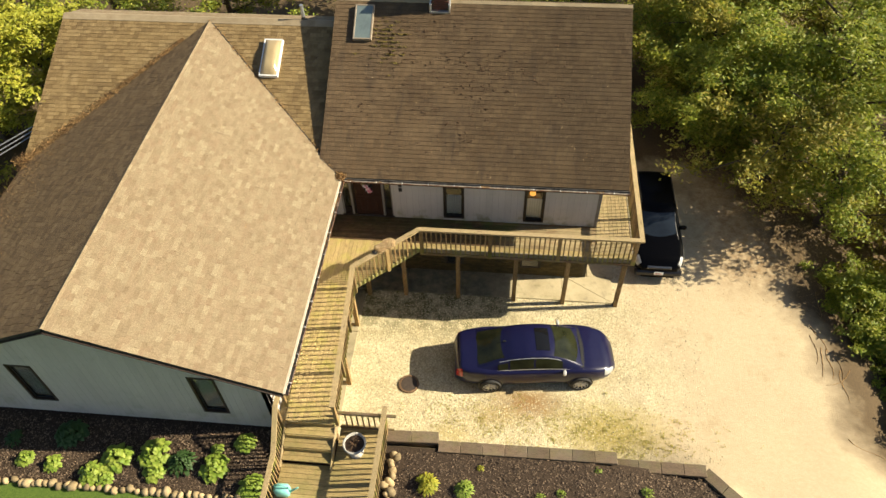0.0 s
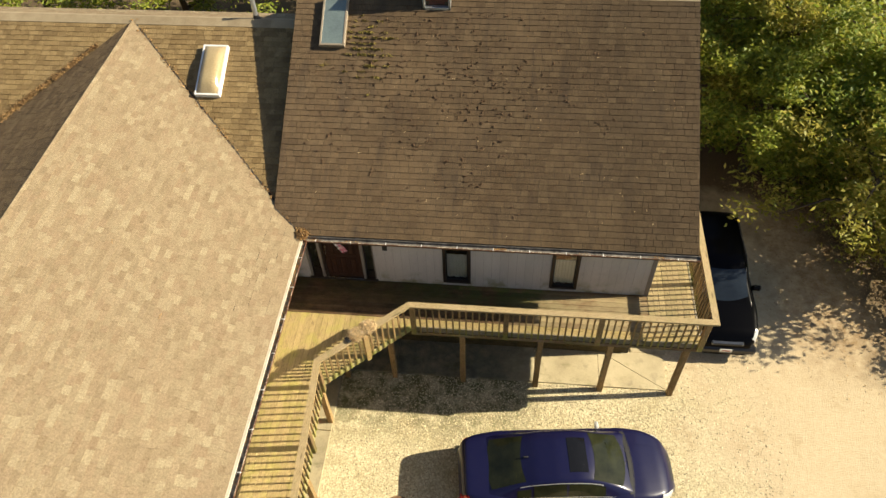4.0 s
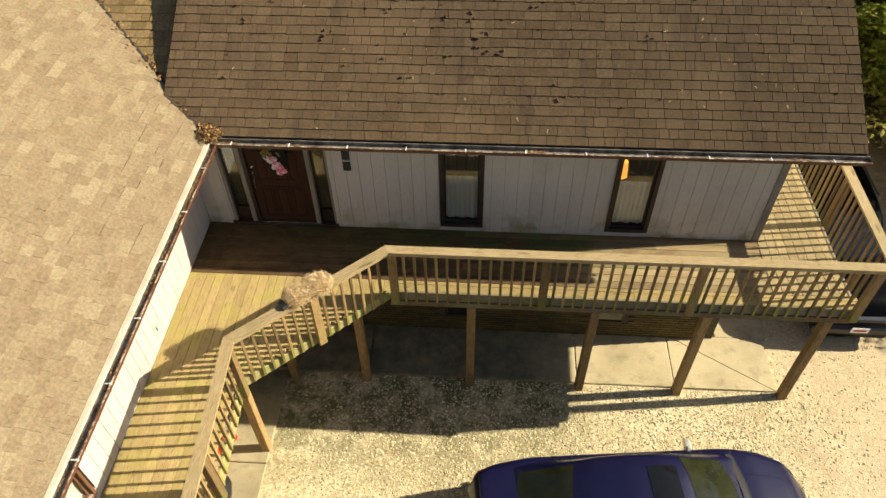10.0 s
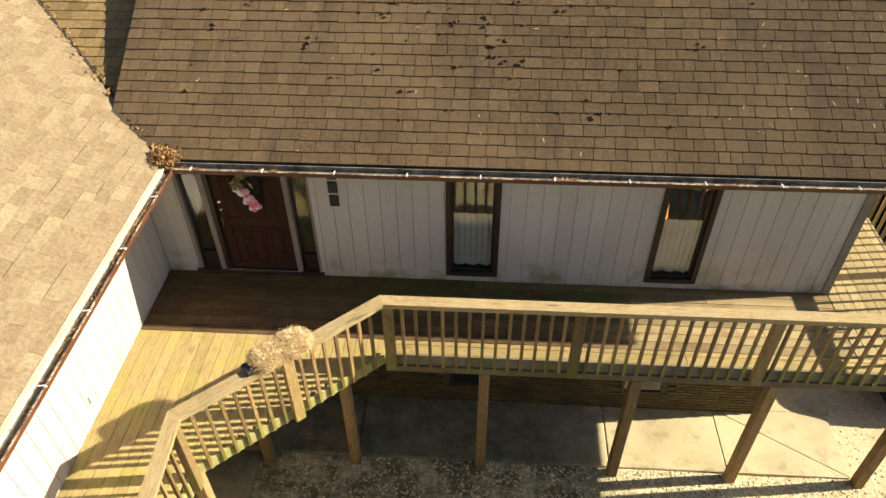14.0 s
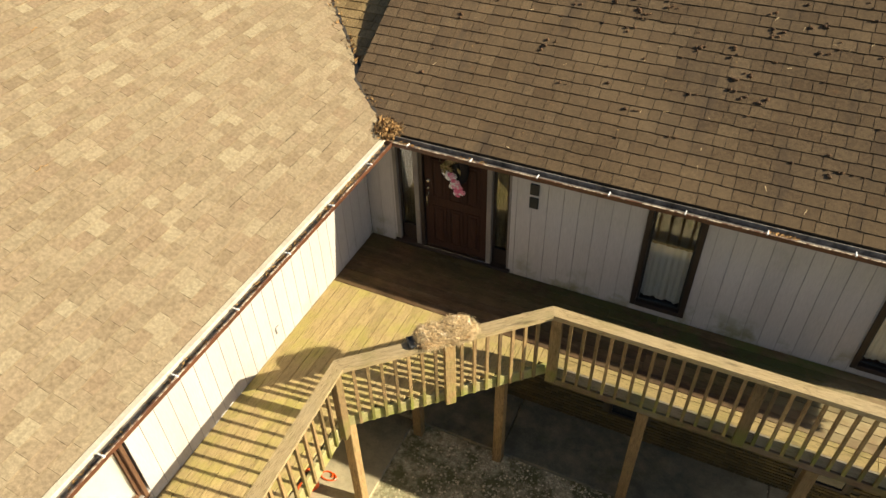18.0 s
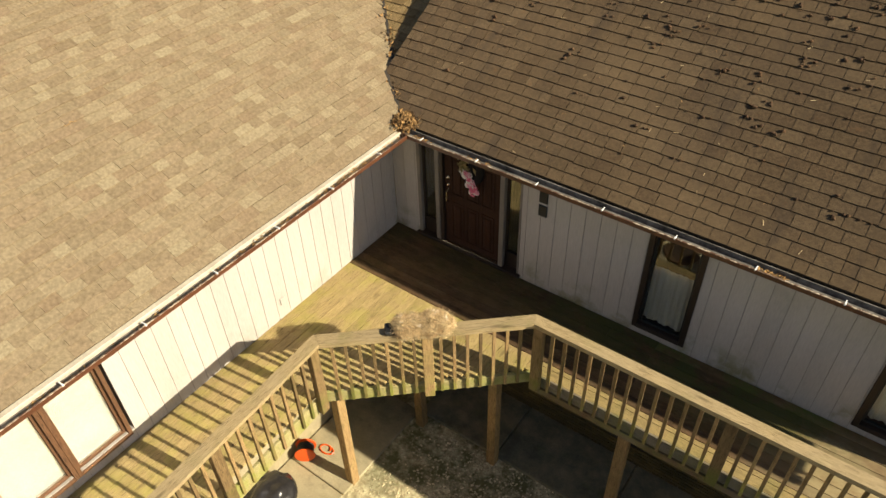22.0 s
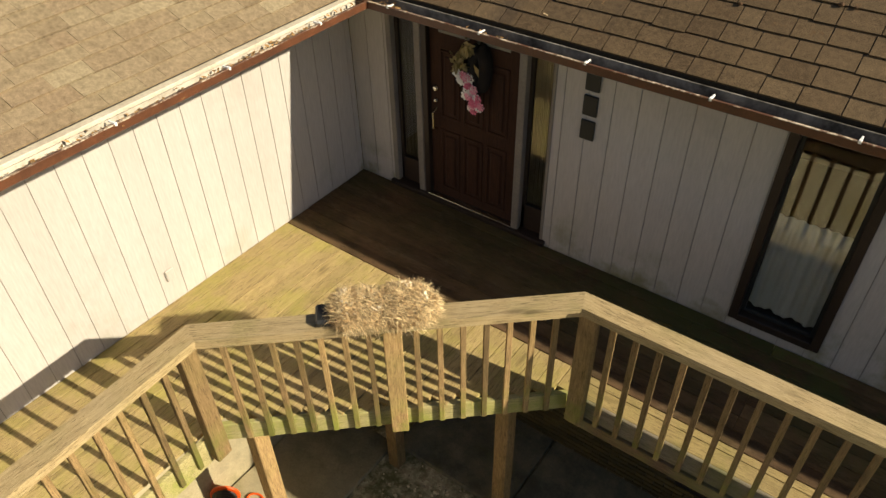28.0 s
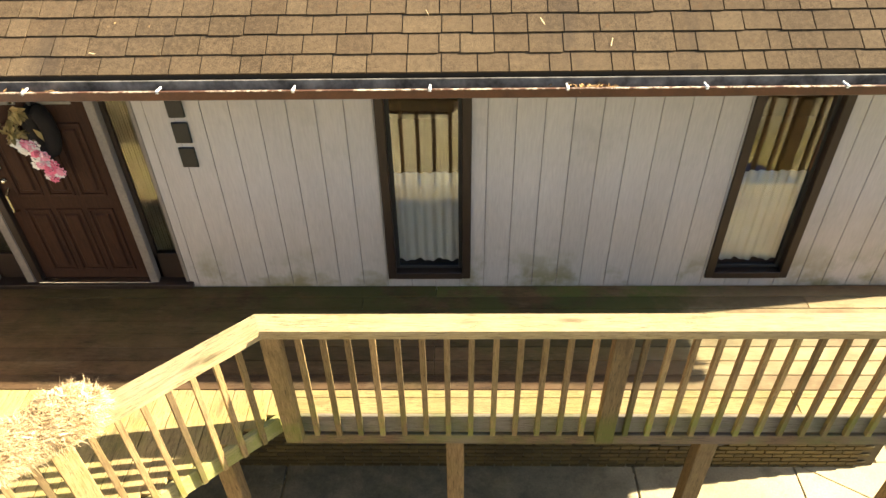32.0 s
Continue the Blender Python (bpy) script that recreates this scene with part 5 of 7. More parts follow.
for sx in (-1, 1):
    x0 = RIDGE_X
    x1 = EAVE_X if sx > 0 else WEST_X
    beam(bm, (x0, FRONT_Y + 0.02, RIDGE_Z - 0.125), (x1, FRONT_Y + 0.02, EAVE_Z - 0.125), 0.025, 0.13, (0, -1, 0))
for xx in (EAST_X1 - 0.02, EAST_X0 + 0.02):
    beam(bm, (xx, EAVE_Y, EAVE_Z - 0.07), (xx, EAST_RIDGE_Y, EAST_RIDGE_Z - 0.07), 0.025, 0.12)
tagged(part("trim_rake", bm, BROWN), "dark brown rake boards along the gable edges", "trim", kind="structure")
bm = B()
soft_box(bm, (HOUSE_X1 - 0.085, WALL_Y - 0.022, DECK - 0.05), (HOUSE_X1 + 0.022, WALL_Y - 0.002, EAVE_Z - 0.12), 0.004)
soft_box(bm, (HOUSE_X1 + 0.002, WALL_Y - 0.001, DECK - 0.05), (HOUSE_X1 + 0.022, WALL_Y + 0.15, EAVE_Z - 0.12), 0.004)
tagged(part("trim_corner", bm, TRIM), "taupe corner board of the entrance wall", "trim", kind="structure")

# ridge caps
RIDGE = surface("bleached_ridge", (0.33, 0.26, 0.16), (0.24, 0.18, 0.105), 2.5, 60, 0.95, 0.12, 0.4)
for a, b, mt, n, w in (((RIDGE_X, FRONT_Y, RIDGE_Z), (RIDGE_X, back.y - 0.1, RIDGE_Z), ROOF_EAST, 60, 0.05), ((MID_X0, MID_RIDGE_Y, MID_RIDGE_Z), (EAST_X0 + 0.3, MID_RIDGE_Y, MID_RIDGE_Z), RIDGE, 9, 0.21), ((EAST_X0, EAST_RIDGE_Y, EAST_RIDGE_Z), (EAST_X1, EAST_RIDGE_Y, EAST_RIDGE_Z), RIDGE, 12, 0.10)):
    ob = thing("ridge_cap", "row of bent caps along the ridge", "ridge cap", kind="structure")
    mm = along(a, b)
    L = (Vector(b) - Vector(a)).length / n
    sl = ES if a[2] > 7.8 else MS if w > 0.2 else SLOPE
    bm = B()
    vs = [bm.verts.new(p) for p in ((0, -w, -w * sl + 0.024), (0, 0, 0.035), (0, w, -w * sl + 0.024), (L, -w, -w * sl + 0.020), (L, 0, 0.031), (L, w, -w * sl + 0.020), (0, -w, -w * sl), (0, 0, 0.01), (0, w, -w * sl), (L, -w, -w * sl), (L, w, -w * sl))]
    for f in ((0, 3, 4, 1), (1, 4, 5, 2), (6, 0, 1, 7), (7, 1, 2, 8), (6, 9, 3, 0), (8, 2, 5, 10)):
        bm.faces.new([vs[i] for i in f])
    me = mesh_of(bm, mt)
    for i in range(n):
        piece("cap_shingle", me, mm @ Matrix.Translation((i * L, 0, 0)), ob)

# ---- skylights, chimney, pipe ----


def skylight(m, w, h, dome, label):
    ob = thing("skylight", label, "skylight", "roof skylights")
    bm = B()
    for a, b in (((0, 0), (w, 0.05)), ((0, h - 0.05), (w, h)), ((0, 0.05), (0.05, h - 0.05)), ((w - 0.05, 0.05), (w, h - 0.05))):
        soft_box(bm, (a[0], a[1], -0.05), (b[0], b[1], 0.13), 0.006, m)
    part("curb", bm, WHITE if dome else BROWN_LIGHT, ob)
    bm = B()
    n = 10
    g = [[bm.verts.new(m @ Vector((0.04 + (w - 0.08) * i / n, 0.04 + (h - 0.08) * j / n, 0.12 + (0.16 * dome * (1 - (2 * i / n - 1) ** 4) * (1 - (2 * j / n - 1) ** 4))))) for i in range(n + 1)] for j in range(n + 1)]
    for r, s in zip(g, g[1:]):
        for i in range(n):
            bm.faces.new((r[i], r[i + 1], s[i + 1], s[i]))
    part("dome" if dome else "pane", bm, DOME if dome else GLASS_BLUE, ob, smooth=True)


BROWN_LIGHT = surface("bronze_frame", (0.30, 0.24, 0.17), (0.24, 0.19, 0.13), 5, 60, 0.5)
DOME = surface("acrylic_dome", (0.42, 0.33, 0.18), (0.36, 0.27, 0.14), 1.5, 30, 0.12, spec=0.7)
GLASS_BLUE = surface("skylight_glass", (0.16, 0.20, 0.19), (0.12, 0.15, 0.15), 1.5, 30, 0.08, spec=0.9)
mM = slope_pose((MID_X0, EAVE_Y, EAVE_Z), (1, 0, 0), (0, MID_RIDGE_Y - EAVE_Y, MID_RIDGE_Z - EAVE_Z))
i = mM.inverted() @ Vector((-6.93, 18.93, EAVE_Z + MS * (18.93 - EAVE_Y)))
skylight(mM @ Matrix.Translation((i.x, i.y, 0)), 0.64, 1.42, 1, "white framed domed acrylic skylight on the shingle roof")
i = M_ENTR.inverted() @ Vector((-3.80, 19.80, EAVE_Z + ES * (19.80 - EAVE_Y)))
skylight(M_ENTR @ Matrix.Translation((i.x, i.y, 0)), 0.62, 1.24, 0, "flat glazed skylight with a bronze frame")
ob = thing("chimney", "dark red brick chimney with metal flashing at the ridge", "chimney")
rows = 16
bm = B()
box(bm, (-1.28, 20.82, 7.4), (-0.76, 21.35, 9.33))
part("core", bm, MORTAR, ob)
bm = B()
soft_box(bm, (0, 0, 0), (0.19, 0.02, 0.06), 0.004)
bme = mesh_of(bm, CHIMNEY)
for r in range(rows):
    z = 7.83 + r * 0.075
    for i in range(3):
        o = 0.09 if r % 2 else 0
        if i == 2 and r % 2:
            continue
        piece("brick", bme, Matrix.Translation((-1.31 + o + i * 0.2, 20.80, z)), ob)
        piece("brick", bme, pose(-0.755, 20.81 + o + i * 0.2 * 0.9, z, 0, 0, 90), ob)
bm = B()
soft_box(bm, (-1.36, 20.70, 7.71), (-0.68, 20.82, 7.88), 0.01)
soft_box(bm, (-1.36, 20.7, 7.68), (-1.30, 21.3, 8.13), 0.01)
soft_box(bm, (-0.74, 20.7, 7.68), (-0.68, 21.3, 8.13), 0.01)
part("flashing", bm, LEAD, ob, "bright metal flashing")
ob = thing("vent_pipe", "grey plumbing vent pipe on the ridge", "pipe")
bm = B()
tube(bm, [(-5.75, 21.1, 7.0), (-5.75, 21.1, 7.75)], 0.06, 14)
part("pipe", bm, LEAD, ob)
bm = B()
lathe(bm, [(0.16, 0), (0.075, 0.1), (0.065, 0.16)], 14, Matrix.Translation((-5.75, 21.1, 7.16)))
part("collar", bm, BLACK, ob)

# ---- concrete pads, basement wall ----
pad = thing("pavement", "grey concrete pad slabs along the basement wall", "pavement", kind="structure")
SL = [(-3.35, -1.9), (-1.9, -0.05), (-0.05, 1.9), (1.9, 3.64), (3.64, 5.42)]
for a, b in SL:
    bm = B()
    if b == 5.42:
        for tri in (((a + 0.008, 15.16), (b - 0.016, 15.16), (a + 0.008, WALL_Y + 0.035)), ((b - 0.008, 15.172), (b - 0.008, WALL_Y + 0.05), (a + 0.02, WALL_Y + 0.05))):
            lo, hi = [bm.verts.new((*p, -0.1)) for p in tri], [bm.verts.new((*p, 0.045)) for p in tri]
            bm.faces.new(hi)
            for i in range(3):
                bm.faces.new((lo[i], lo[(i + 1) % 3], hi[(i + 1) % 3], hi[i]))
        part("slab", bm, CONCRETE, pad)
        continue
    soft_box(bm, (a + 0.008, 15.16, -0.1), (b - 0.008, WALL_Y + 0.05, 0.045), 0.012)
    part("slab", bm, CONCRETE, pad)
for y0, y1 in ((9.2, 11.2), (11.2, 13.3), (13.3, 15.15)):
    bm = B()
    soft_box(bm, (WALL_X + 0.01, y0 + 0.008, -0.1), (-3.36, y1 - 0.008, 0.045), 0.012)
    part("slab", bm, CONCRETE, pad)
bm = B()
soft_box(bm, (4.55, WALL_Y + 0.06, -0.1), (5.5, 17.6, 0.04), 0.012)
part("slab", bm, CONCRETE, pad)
bw = thing("wall_basement", "buff brick basement wall under the deck", "wall", kind="structure")
bm = B()
BWINS = [(-0.55, 0.0, 0.45, 1.2), (2.12, 2.78, 0.45, 1.2)]
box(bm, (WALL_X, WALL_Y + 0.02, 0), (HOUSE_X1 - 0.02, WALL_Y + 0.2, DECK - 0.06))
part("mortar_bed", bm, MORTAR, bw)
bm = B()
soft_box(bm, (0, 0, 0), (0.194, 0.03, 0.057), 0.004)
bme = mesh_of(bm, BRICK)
rest, cnt = B(), 0
for r in range(36):
    z = 0.02 + r * 0.0685
    if z > DECK - 0.15:
        break
    x = -3.3 + (0.1 if r % 2 else 0)
    while x < HOUSE_X1 - 0.22:
        if not any(a - 0.19 < x < b and c - 0.06 < z < d for a, b, c, d in BWINS):
            if z < 0.95 and x > -1.4 and cnt < 300:
                piece("brick", bme, Matrix.Translation((x, WALL_Y - 0.005, z)), bw)
                cnt += 1
            else:
                box(rest, (x, WALL_Y - 0.005, z), (x + 0.194, WALL_Y + 0.025, z + 0.057))
        x += 0.205
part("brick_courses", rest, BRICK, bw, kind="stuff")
for i, (a, b, c, d) in enumerate(BWINS):
    ob = thing("window_basement_%d" % (i + 1), "small dark basement window in the brick wall", "window", kind="structure")
    bm = B()
    for p, q in (((a, c), (b, c + 0.05)), ((a, d - 0.05), (b, d)), ((a, c + 0.05), (a + 0.05, d - 0.05)), ((b - 0.05, c + 0.05), (b, d - 0.05))):
        soft_box(bm, (p[0], WALL_Y - 0.02, p[1]), (q[0], WALL_Y + 0.019, q[1]), 0.004)
    part("window_frame", bm, BROWN, ob)
    bm = B()
    box(bm, (a + 0.05, WALL_Y + 0.002, c + 0.05), (b - 0.05, WALL_Y + 0.012, d - 0.05))
    part("pane", bm, GLASS, ob)

# ---- stairs and the lower landing ----
LOW = 2.07
stairs = thing("stairs", "timber steps from the deck down to the landing", "stairs")
for i in range(3):
    z = DECK - 0.175 * (i + 1)
    y1 = FRONT_DECK - 0.30 * i
    for j in range(2):
        bm = B()
        soft_box(bm, (-4.22, y1 - 0.30 + 0.148 * j, z - 0.036), (-2.86, y1 - 0.30 + 0.148 * j + 0.142, z), 0.005)
        part("tread", bm, DECK_SUN, stairs)
    bm = B()
    soft_box(bm, (-4.20, y1 - 0.02, z), (-2.88, y1 - 0.0, z + 0.138), 0.004)
    part("riser", bm, DECK_SUN, stairs)
for x in (-4.25, -2.85):
    bm = B()
    beam(bm, (x, FRONT_DECK + 0.0, DECK - 0.20), (x, FRONT_DECK - 1.05, LOW + 0.02), 0.04, 0.24)
    part("stringer", bm, RAIL_Y, stairs)
landing = thing("landing", "weathered timber landing in front of the wing", "deck")
rnd = random.Random(21)
y = 5.6
while y < 8.72:
    x1 = -2.9 if y > FRONT_DECK - 0.92 else -1.52
    x0 = -4.24
    if y > FRONT_DECK - 0.95:
        piece("deck_board", plank_mesh(1.32, PW - 0.006, DECK_SUN, 0), Matrix.Translation((-2.82, y, LOW + rnd.uniform(-0.002, 0.002))), landing)
    else:
        piece("deck_board", plank_mesh(x1 - x0, PW - 0.006, DECK_SUN, 0), Matrix.Translation((x0, y, LOW + rnd.uniform(-0.002, 0.002))), landing)
    y += PW
for a, b in (((-4.24, 5.6), (-4.24, 8.4)), ((-1.5, 5.6), (-1.5, 8.74)), ((-2.8, 8.74), (-1.5, 8.74))):
    bm = B()
    beam(bm, (*a, LOW - 0.15), (*b, LOW - 0.15), 0.04, 0.22)
    part("rim_joist", bm, RIM, landing)
for x, y in ((-1.56, 8.68), (-2.75, 8.68), (-1.56, 6.4)):
    bm = B()
    soft_box(bm, (x - 0.07, y - 0.07, -0.2), (x + 0.07, y + 0.07, LOW - 0.05), 0.008)
    part("support_post", bm, RAIL_Z, landing)
low_rail = thing("railing", "weathered timber railing round the landing", "railing")
rail_run((-1.52, 8.70), (-1.52, 5.6), (0.01, 0.5), low_rail, base=LOW, cap=LOW + 0.95)
cap_pieces([(-1.53, 8.95), (-1.53, 5.6)], LOW + 0.95, 0.14, low_rail, None)
rail_run((-2.80, 8.70), (-1.52, 8.70), (), low_rail, base=LOW, cap=LOW + 0.93)
cap_pieces([(-2.82, 8.70), (-1.2, 8.70)], LOW + 0.9, 0.07, low_rail, RIM)
bm = B()
beam(bm, (-2.82, 8.68, LOW + 0.12), (-1.3, 8.68, LOW + 0.12), 0.05, 0.07)
part("bottom_rail", bm, RIM, low_rail)
side = thing("railing", "timber stair railing against the wing's corner", "railing")
pts = [(-4.30, 8.95, DECK + 0.95), (-4.30, FRONT_DECK - 0.1, DECK + 0.95), (-4.24, FRONT_DECK - 1.1, LOW + 0.98), (-4.20, 5.6, LOW + 0.98)]
for a, b in zip(pts, pts[1:]):
    bm = B()
    beam(bm, a, b, 0.14, 0.038)
    part("cap_board", bm, RAIL_Y, side)
for a, b in ((pts[2], pts[3]), (pts[1], pts[2])):
    n = int((Vector(b) - Vector(a)).length / 0.13)
    for i in range(1, n):
        p = Vector(a).lerp(Vector(b), i / n)
        bm = B()
        foot = LOW - 0.1 if p.y < FRONT_DECK - 0.9 else LOW + 0.1
        soft_box(bm, (p.x - 0.06, p.y - 0.019, foot), (p.x - 0.022, p.y + 0.019, p.z - 0.02), 0.003)
        part("baluster", bm, RAIL_Z, side)
for y, z in ((8.9, DECK), (FRONT_DECK - 0.1, LOW + 0.3), (FRONT_DECK - 1.1, LOW), (6.0, LOW)):
    bm = B()
    soft_box(bm, (-4.35, y - 0.045, z - 0.25), (-4.26, y + 0.045, (DECK if y > 8.2 else LOW) + 0.93), 0.006)
    part("rail_post", bm, RAIL_Z, side)

# urn on the landing
urn = thing("plant_urn", "white cast urn with dry brown stems", "plant pot")
mu = Matrix.Translation((-2.26, 8.0, LOW + 0.004))
bm = B()
lathe(bm, [(0.19, 0), (0.20, 0.03), (0.14, 0.08), (0.09, 0.15), (0.10, 0.19), (0.19, 0.26), (0.26, 0.40), (0.285, 0.50), (0.32, 0.53), (0.32, 0.56), (0.275, 0.57), (0.26, 0.50)], 28, mu)
part("bowl", bm, surface("weathered_cast", (0.52, 0.49, 0.43), (0.36, 0.33, 0.28), 6, 60, 0.8), urn, smooth=True)
bm = B()
lathe(bm, [(0.262, 0.44), (0.262, 0.50), (0.12, 0.52), (0.001, 0.53)], 24, mu)
part("soil", bm, surface("dark_soil", (0.035, 0.022, 0.015), (0.06, 0.035, 0.02), 9, 60, 0.95), urn)
rnd = random.Random(3)
for i in range(14):
    a, r = rnd.uniform(0, 6.28), rnd.uniform(0.08, 0.2)
    bm = B()
    tube(bm, [mu @ Vector((0.03 * math.cos(a), 0.03 * math.sin(a), 0.52)), mu @ Vector((r * 0.7 * math.cos(a), r * 0.7 * math.sin(a), 0.60 + rnd.uniform(0, 0.05))), mu @ Vector((r * 1.3 * math.cos(a), r * 1.3 * math.sin(a), 0.57))], [0.012, 0.009, 0.004], 5)
    part("stem", bm, CONE, urn)
# watering can
can = thing("watering_can", "pale teal plastic watering can on the landing", "watering can")
mc = Matrix.Translation((-4.0, 6.72, LOW + 0.004)) @ Matrix.Scale(1.3, 4)
bm = B()
soft_box(bm, (-0.16, -0.11, 0), (0.16, 0.11, 0.26), 0.05, mc)
part("body", bm, TEAL, can, smooth=True)
bm = B()
tube(bm, [mc @ Vector(p) for p in ((-0.14, 0, 0.25), (-0.12, 0, 0.36), (0.02, 0, 0.40), (0.14, 0, 0.36), (0.15, 0, 0.24))], 0.02, 8)
part("handle", bm, TEAL, can, smooth=True)
bm = B()
tube(bm, [mc @ Vector(p) for p in ((0.14, 0, 0.08), (0.26, 0, 0.22), (0.36, 0, 0.33))], [0.035, 0.025, 0.02], 10)
part("spout", bm, TEAL, can, smooth=True)

# ---- retaining wall of timbers ----
rw = thing("wall_retaining", "stepped retaining wall of weathered landscape timbers", "wall", kind="structure")
RUNS = [((-1.56, 8.50), (-0.05, 8.56), 2.20), ((-0.05, 8.38), (4.82, 8.42), 2.05), ((4.82, 8.38), (7.25, 8.38), 1.75), ((7.25, 8.42), (9.6, 6.1), 1.6)]
for (a, b, z) in RUNS:
    d = (Vector((*b, 0)) - Vector((*a, 0)))
    n = max(1, round(d.length / 0.62))
    for row in range(12):
        zt = z - row * 0.185
        if zt < -0.1:
            break
        if row == 0:
            for i in range(n):
                p, q = Vector((*a, zt - 0.045)) + d * (i / n), Vector((*a, zt - 0.045)) + d * ((i + 1) / n)
                e = d.normalized() * 0.003
                bm = B()
                beam(bm, p + e, q - e, 0.34, 0.09, r=0.01)
                part("cap_block", bm, TIMBER, rw)
        else:
            bm = B()
            beam(bm, Vector((*a, zt)), Vector((*b, zt)), 0.2, 0.178, r=0.012)
            part("timber", bm, TIMBER, rw)

# ---- stones ----


def stone_mesh(rnd, s, flat=0.95):
    bm = B()
    bmesh.ops.create_icosphere(bm, subdivisions=2, radius=1)
    o = Vector((rnd.uniform(0, 90), rnd.uniform(0, 90), 0))
    for v in bm.verts:
        k = 1 + 0.28 * noise.noise(v.co * 1.3 + o) + 0.1 * noise.noise(v.co * 3 + o)
        v.co = Vector((v.co.x * s, v.co.y * s * 0.8, v.co.z * s * flat)) * k
    return mesh_of(bm, STONE, True)


rnd = random.Random(8)
stones = [stone_mesh(rnd, s) for s in (0.09, 0.11, 0.13, 0.15, 0.12, 0.10)]


def stone_at(x, y, z, group):
    ob = piece("edging_stone", rnd.choice(stones), pose(x, y, z, rnd.uniform(-15, 15), rnd.uniform(-15, 15), rnd.uniform(0, 360)), None)
    return tagged(ob, "rounded buff field stone in the bed's edging", "stone", group)


x = -13.2
while x < -4.7:
    stone_at(x, 6.42 + rnd.uniform(-0.05, 0.05), 2.14, "stones edging the garden bed")
    x += rnd.uniform(0.14, 0.24)
for i in range(16):
    stone_at(-1.30 + rnd.uniform(-0.1, 0.16), 8.05 - i * 0.13 + rnd.uniform(-0.05, 0.05), 2.02 + rnd.uniform(0, 0.08), "stones beside the landing")

# ---- garden plants ----


def hosta(x, y, z, r, material, label, seed, n=46, narrow=0.5, name="hosta", short=0.62):
    """A mound of arching leaves from one root."""
    rnd = random.Random(seed)
    ob = thing(name, label, "plant", "garden plants")
    bm = B()
    for i in range(n):
        a = rnd.uniform(0, math.tau)
        ring = rnd.random() ** 0.6
        ln = r * (0.45 + 0.6 * ring)
        lf = short * rnd.uniform(0.6, 1.0)
        up = r * (0.95 - 0.6 * ring) * rnd.uniform(0.8, 1.15)
        w = ln * lf * narrow * rnd.uniform(0.8, 1.2)
        d, s = Vector((math.cos(a), math.sin(a), 0)), Vector((-math.sin(a), math.cos(a), 0))
        rows = []
        for t, ww, h in ((0.1, 0.08, 0.35), (0.45, 0.8, 0.95), (0.7, 1.0, 1.0), (0.9, 0.6, 0.8), (1.05, 0.03, 0.55)):
            c = Vector((x, y, z)) + d * ln * ((1 - lf) * max(0.0, ring * 1.3 - 0.4) + lf * t) + Vector((0, 0, up * h + 0.05 * r * math.sin(i * 1.7)))
            rows.append((bm.verts.new(c - s * w * ww * 0.5 + Vector((0, 0, w * 0.12 * ww))), bm.verts.new(c), bm.verts.new(c + s * w * ww * 0.5 + Vector((0, 0, w * 0.12 * ww)))))
        for p, q in zip(rows, rows[1:]):
            bm.faces.new((p[0], p[1], q[1], q[0]))
            bm.faces.new((p[1], p[2], q[2], q[1]))
    part("leaves", bm, material, ob, smooth=True)
    return ob


for i, (x, y, r, kind) in enumerate(((-10.31, 7.86, 0.5, 1), (-11.32, 7.05, 0.28, 0), (-10.48, 6.97, 0.30, 0), (-9.26, 6.78, 0.42, 0), (-8.75, 7.25, 0.48, 0), (-7.75, 7.45, 0.50, 0), (-7.6, 6.95, 0.34, 0), (-6.92, 7.25, 0.44, 1), (-6.0, 7.2, 0.46, 0), (-5.35, 7.98, 0.34, 0), (-4.85, 6.75, 0.42, 0), (-11.9, 7.6, 0.3, 1), (-8.9, 6.7, 0.3, 0), (-12.6, 6.9, 0.3, 0), (-6.1, 7.75, 0.2, 0))):
    hosta(x, y, 2.08, r, LEAF_D if kind else LEAF_H, "dark green leafy perennial in the mulch" if kind else "bright yellow-green hosta in the mulch", 40 + i, n=150 if kind else 120, narrow=0.28 if kind == 1 and i != 0 else 0.6)
for i, (x, y, r) in enumerate(((-0.25, 7.25, 0.36), (0.75, 7.2, 0.30), (2.75, 7.15, 0.16), (1.15, 7.85, 0.12), (4.3, 8.05, 0.12), (3.3, 7.3, 0.15), (5.6, 7.6, 0.2))):
    hosta(x, y, ground_z(x, y), r, LEAF_Y if i in (0, 3) else LEAF_H, "small yellow-green shrub in dark mulch", 80 + i, n=200 if r > 0.25 else 70, narrow=0.3, name="shrub")

# weeds on the gravel
WEED = leaf_mat("weed_leaf", [(0.46, 0.38, 0.10), (0.38, 0.34, 0.07), (0.52, 0.42, 0.13), (0.30, 0.29, 0.05)], 0.4)
lots = []
rnd = random.Random(14)
for i in range(420):
    x = rnd.gauss(5.2, 1.3) if i % 4 else rnd.gauss(1.0, 1.0)
    y = 10.0 - 0.10 * (x - 5.6) + rnd.gauss(0, 0.5)
    if y > 8.7 and x < 10:
        lots.append(flakes(7, (x, y, ground_z(x, y) + 0.02), (0.06, 0.06, 0.006), 0.026, rnd, 0.3))
tagged(flake_part("weeds", lots, WEED), "thin yellow-green weeds in the gravel", "weeds", kind="stuff")

# loose stones of the court
lots_v, lots_f = [], []
rnd = random.Random(77)
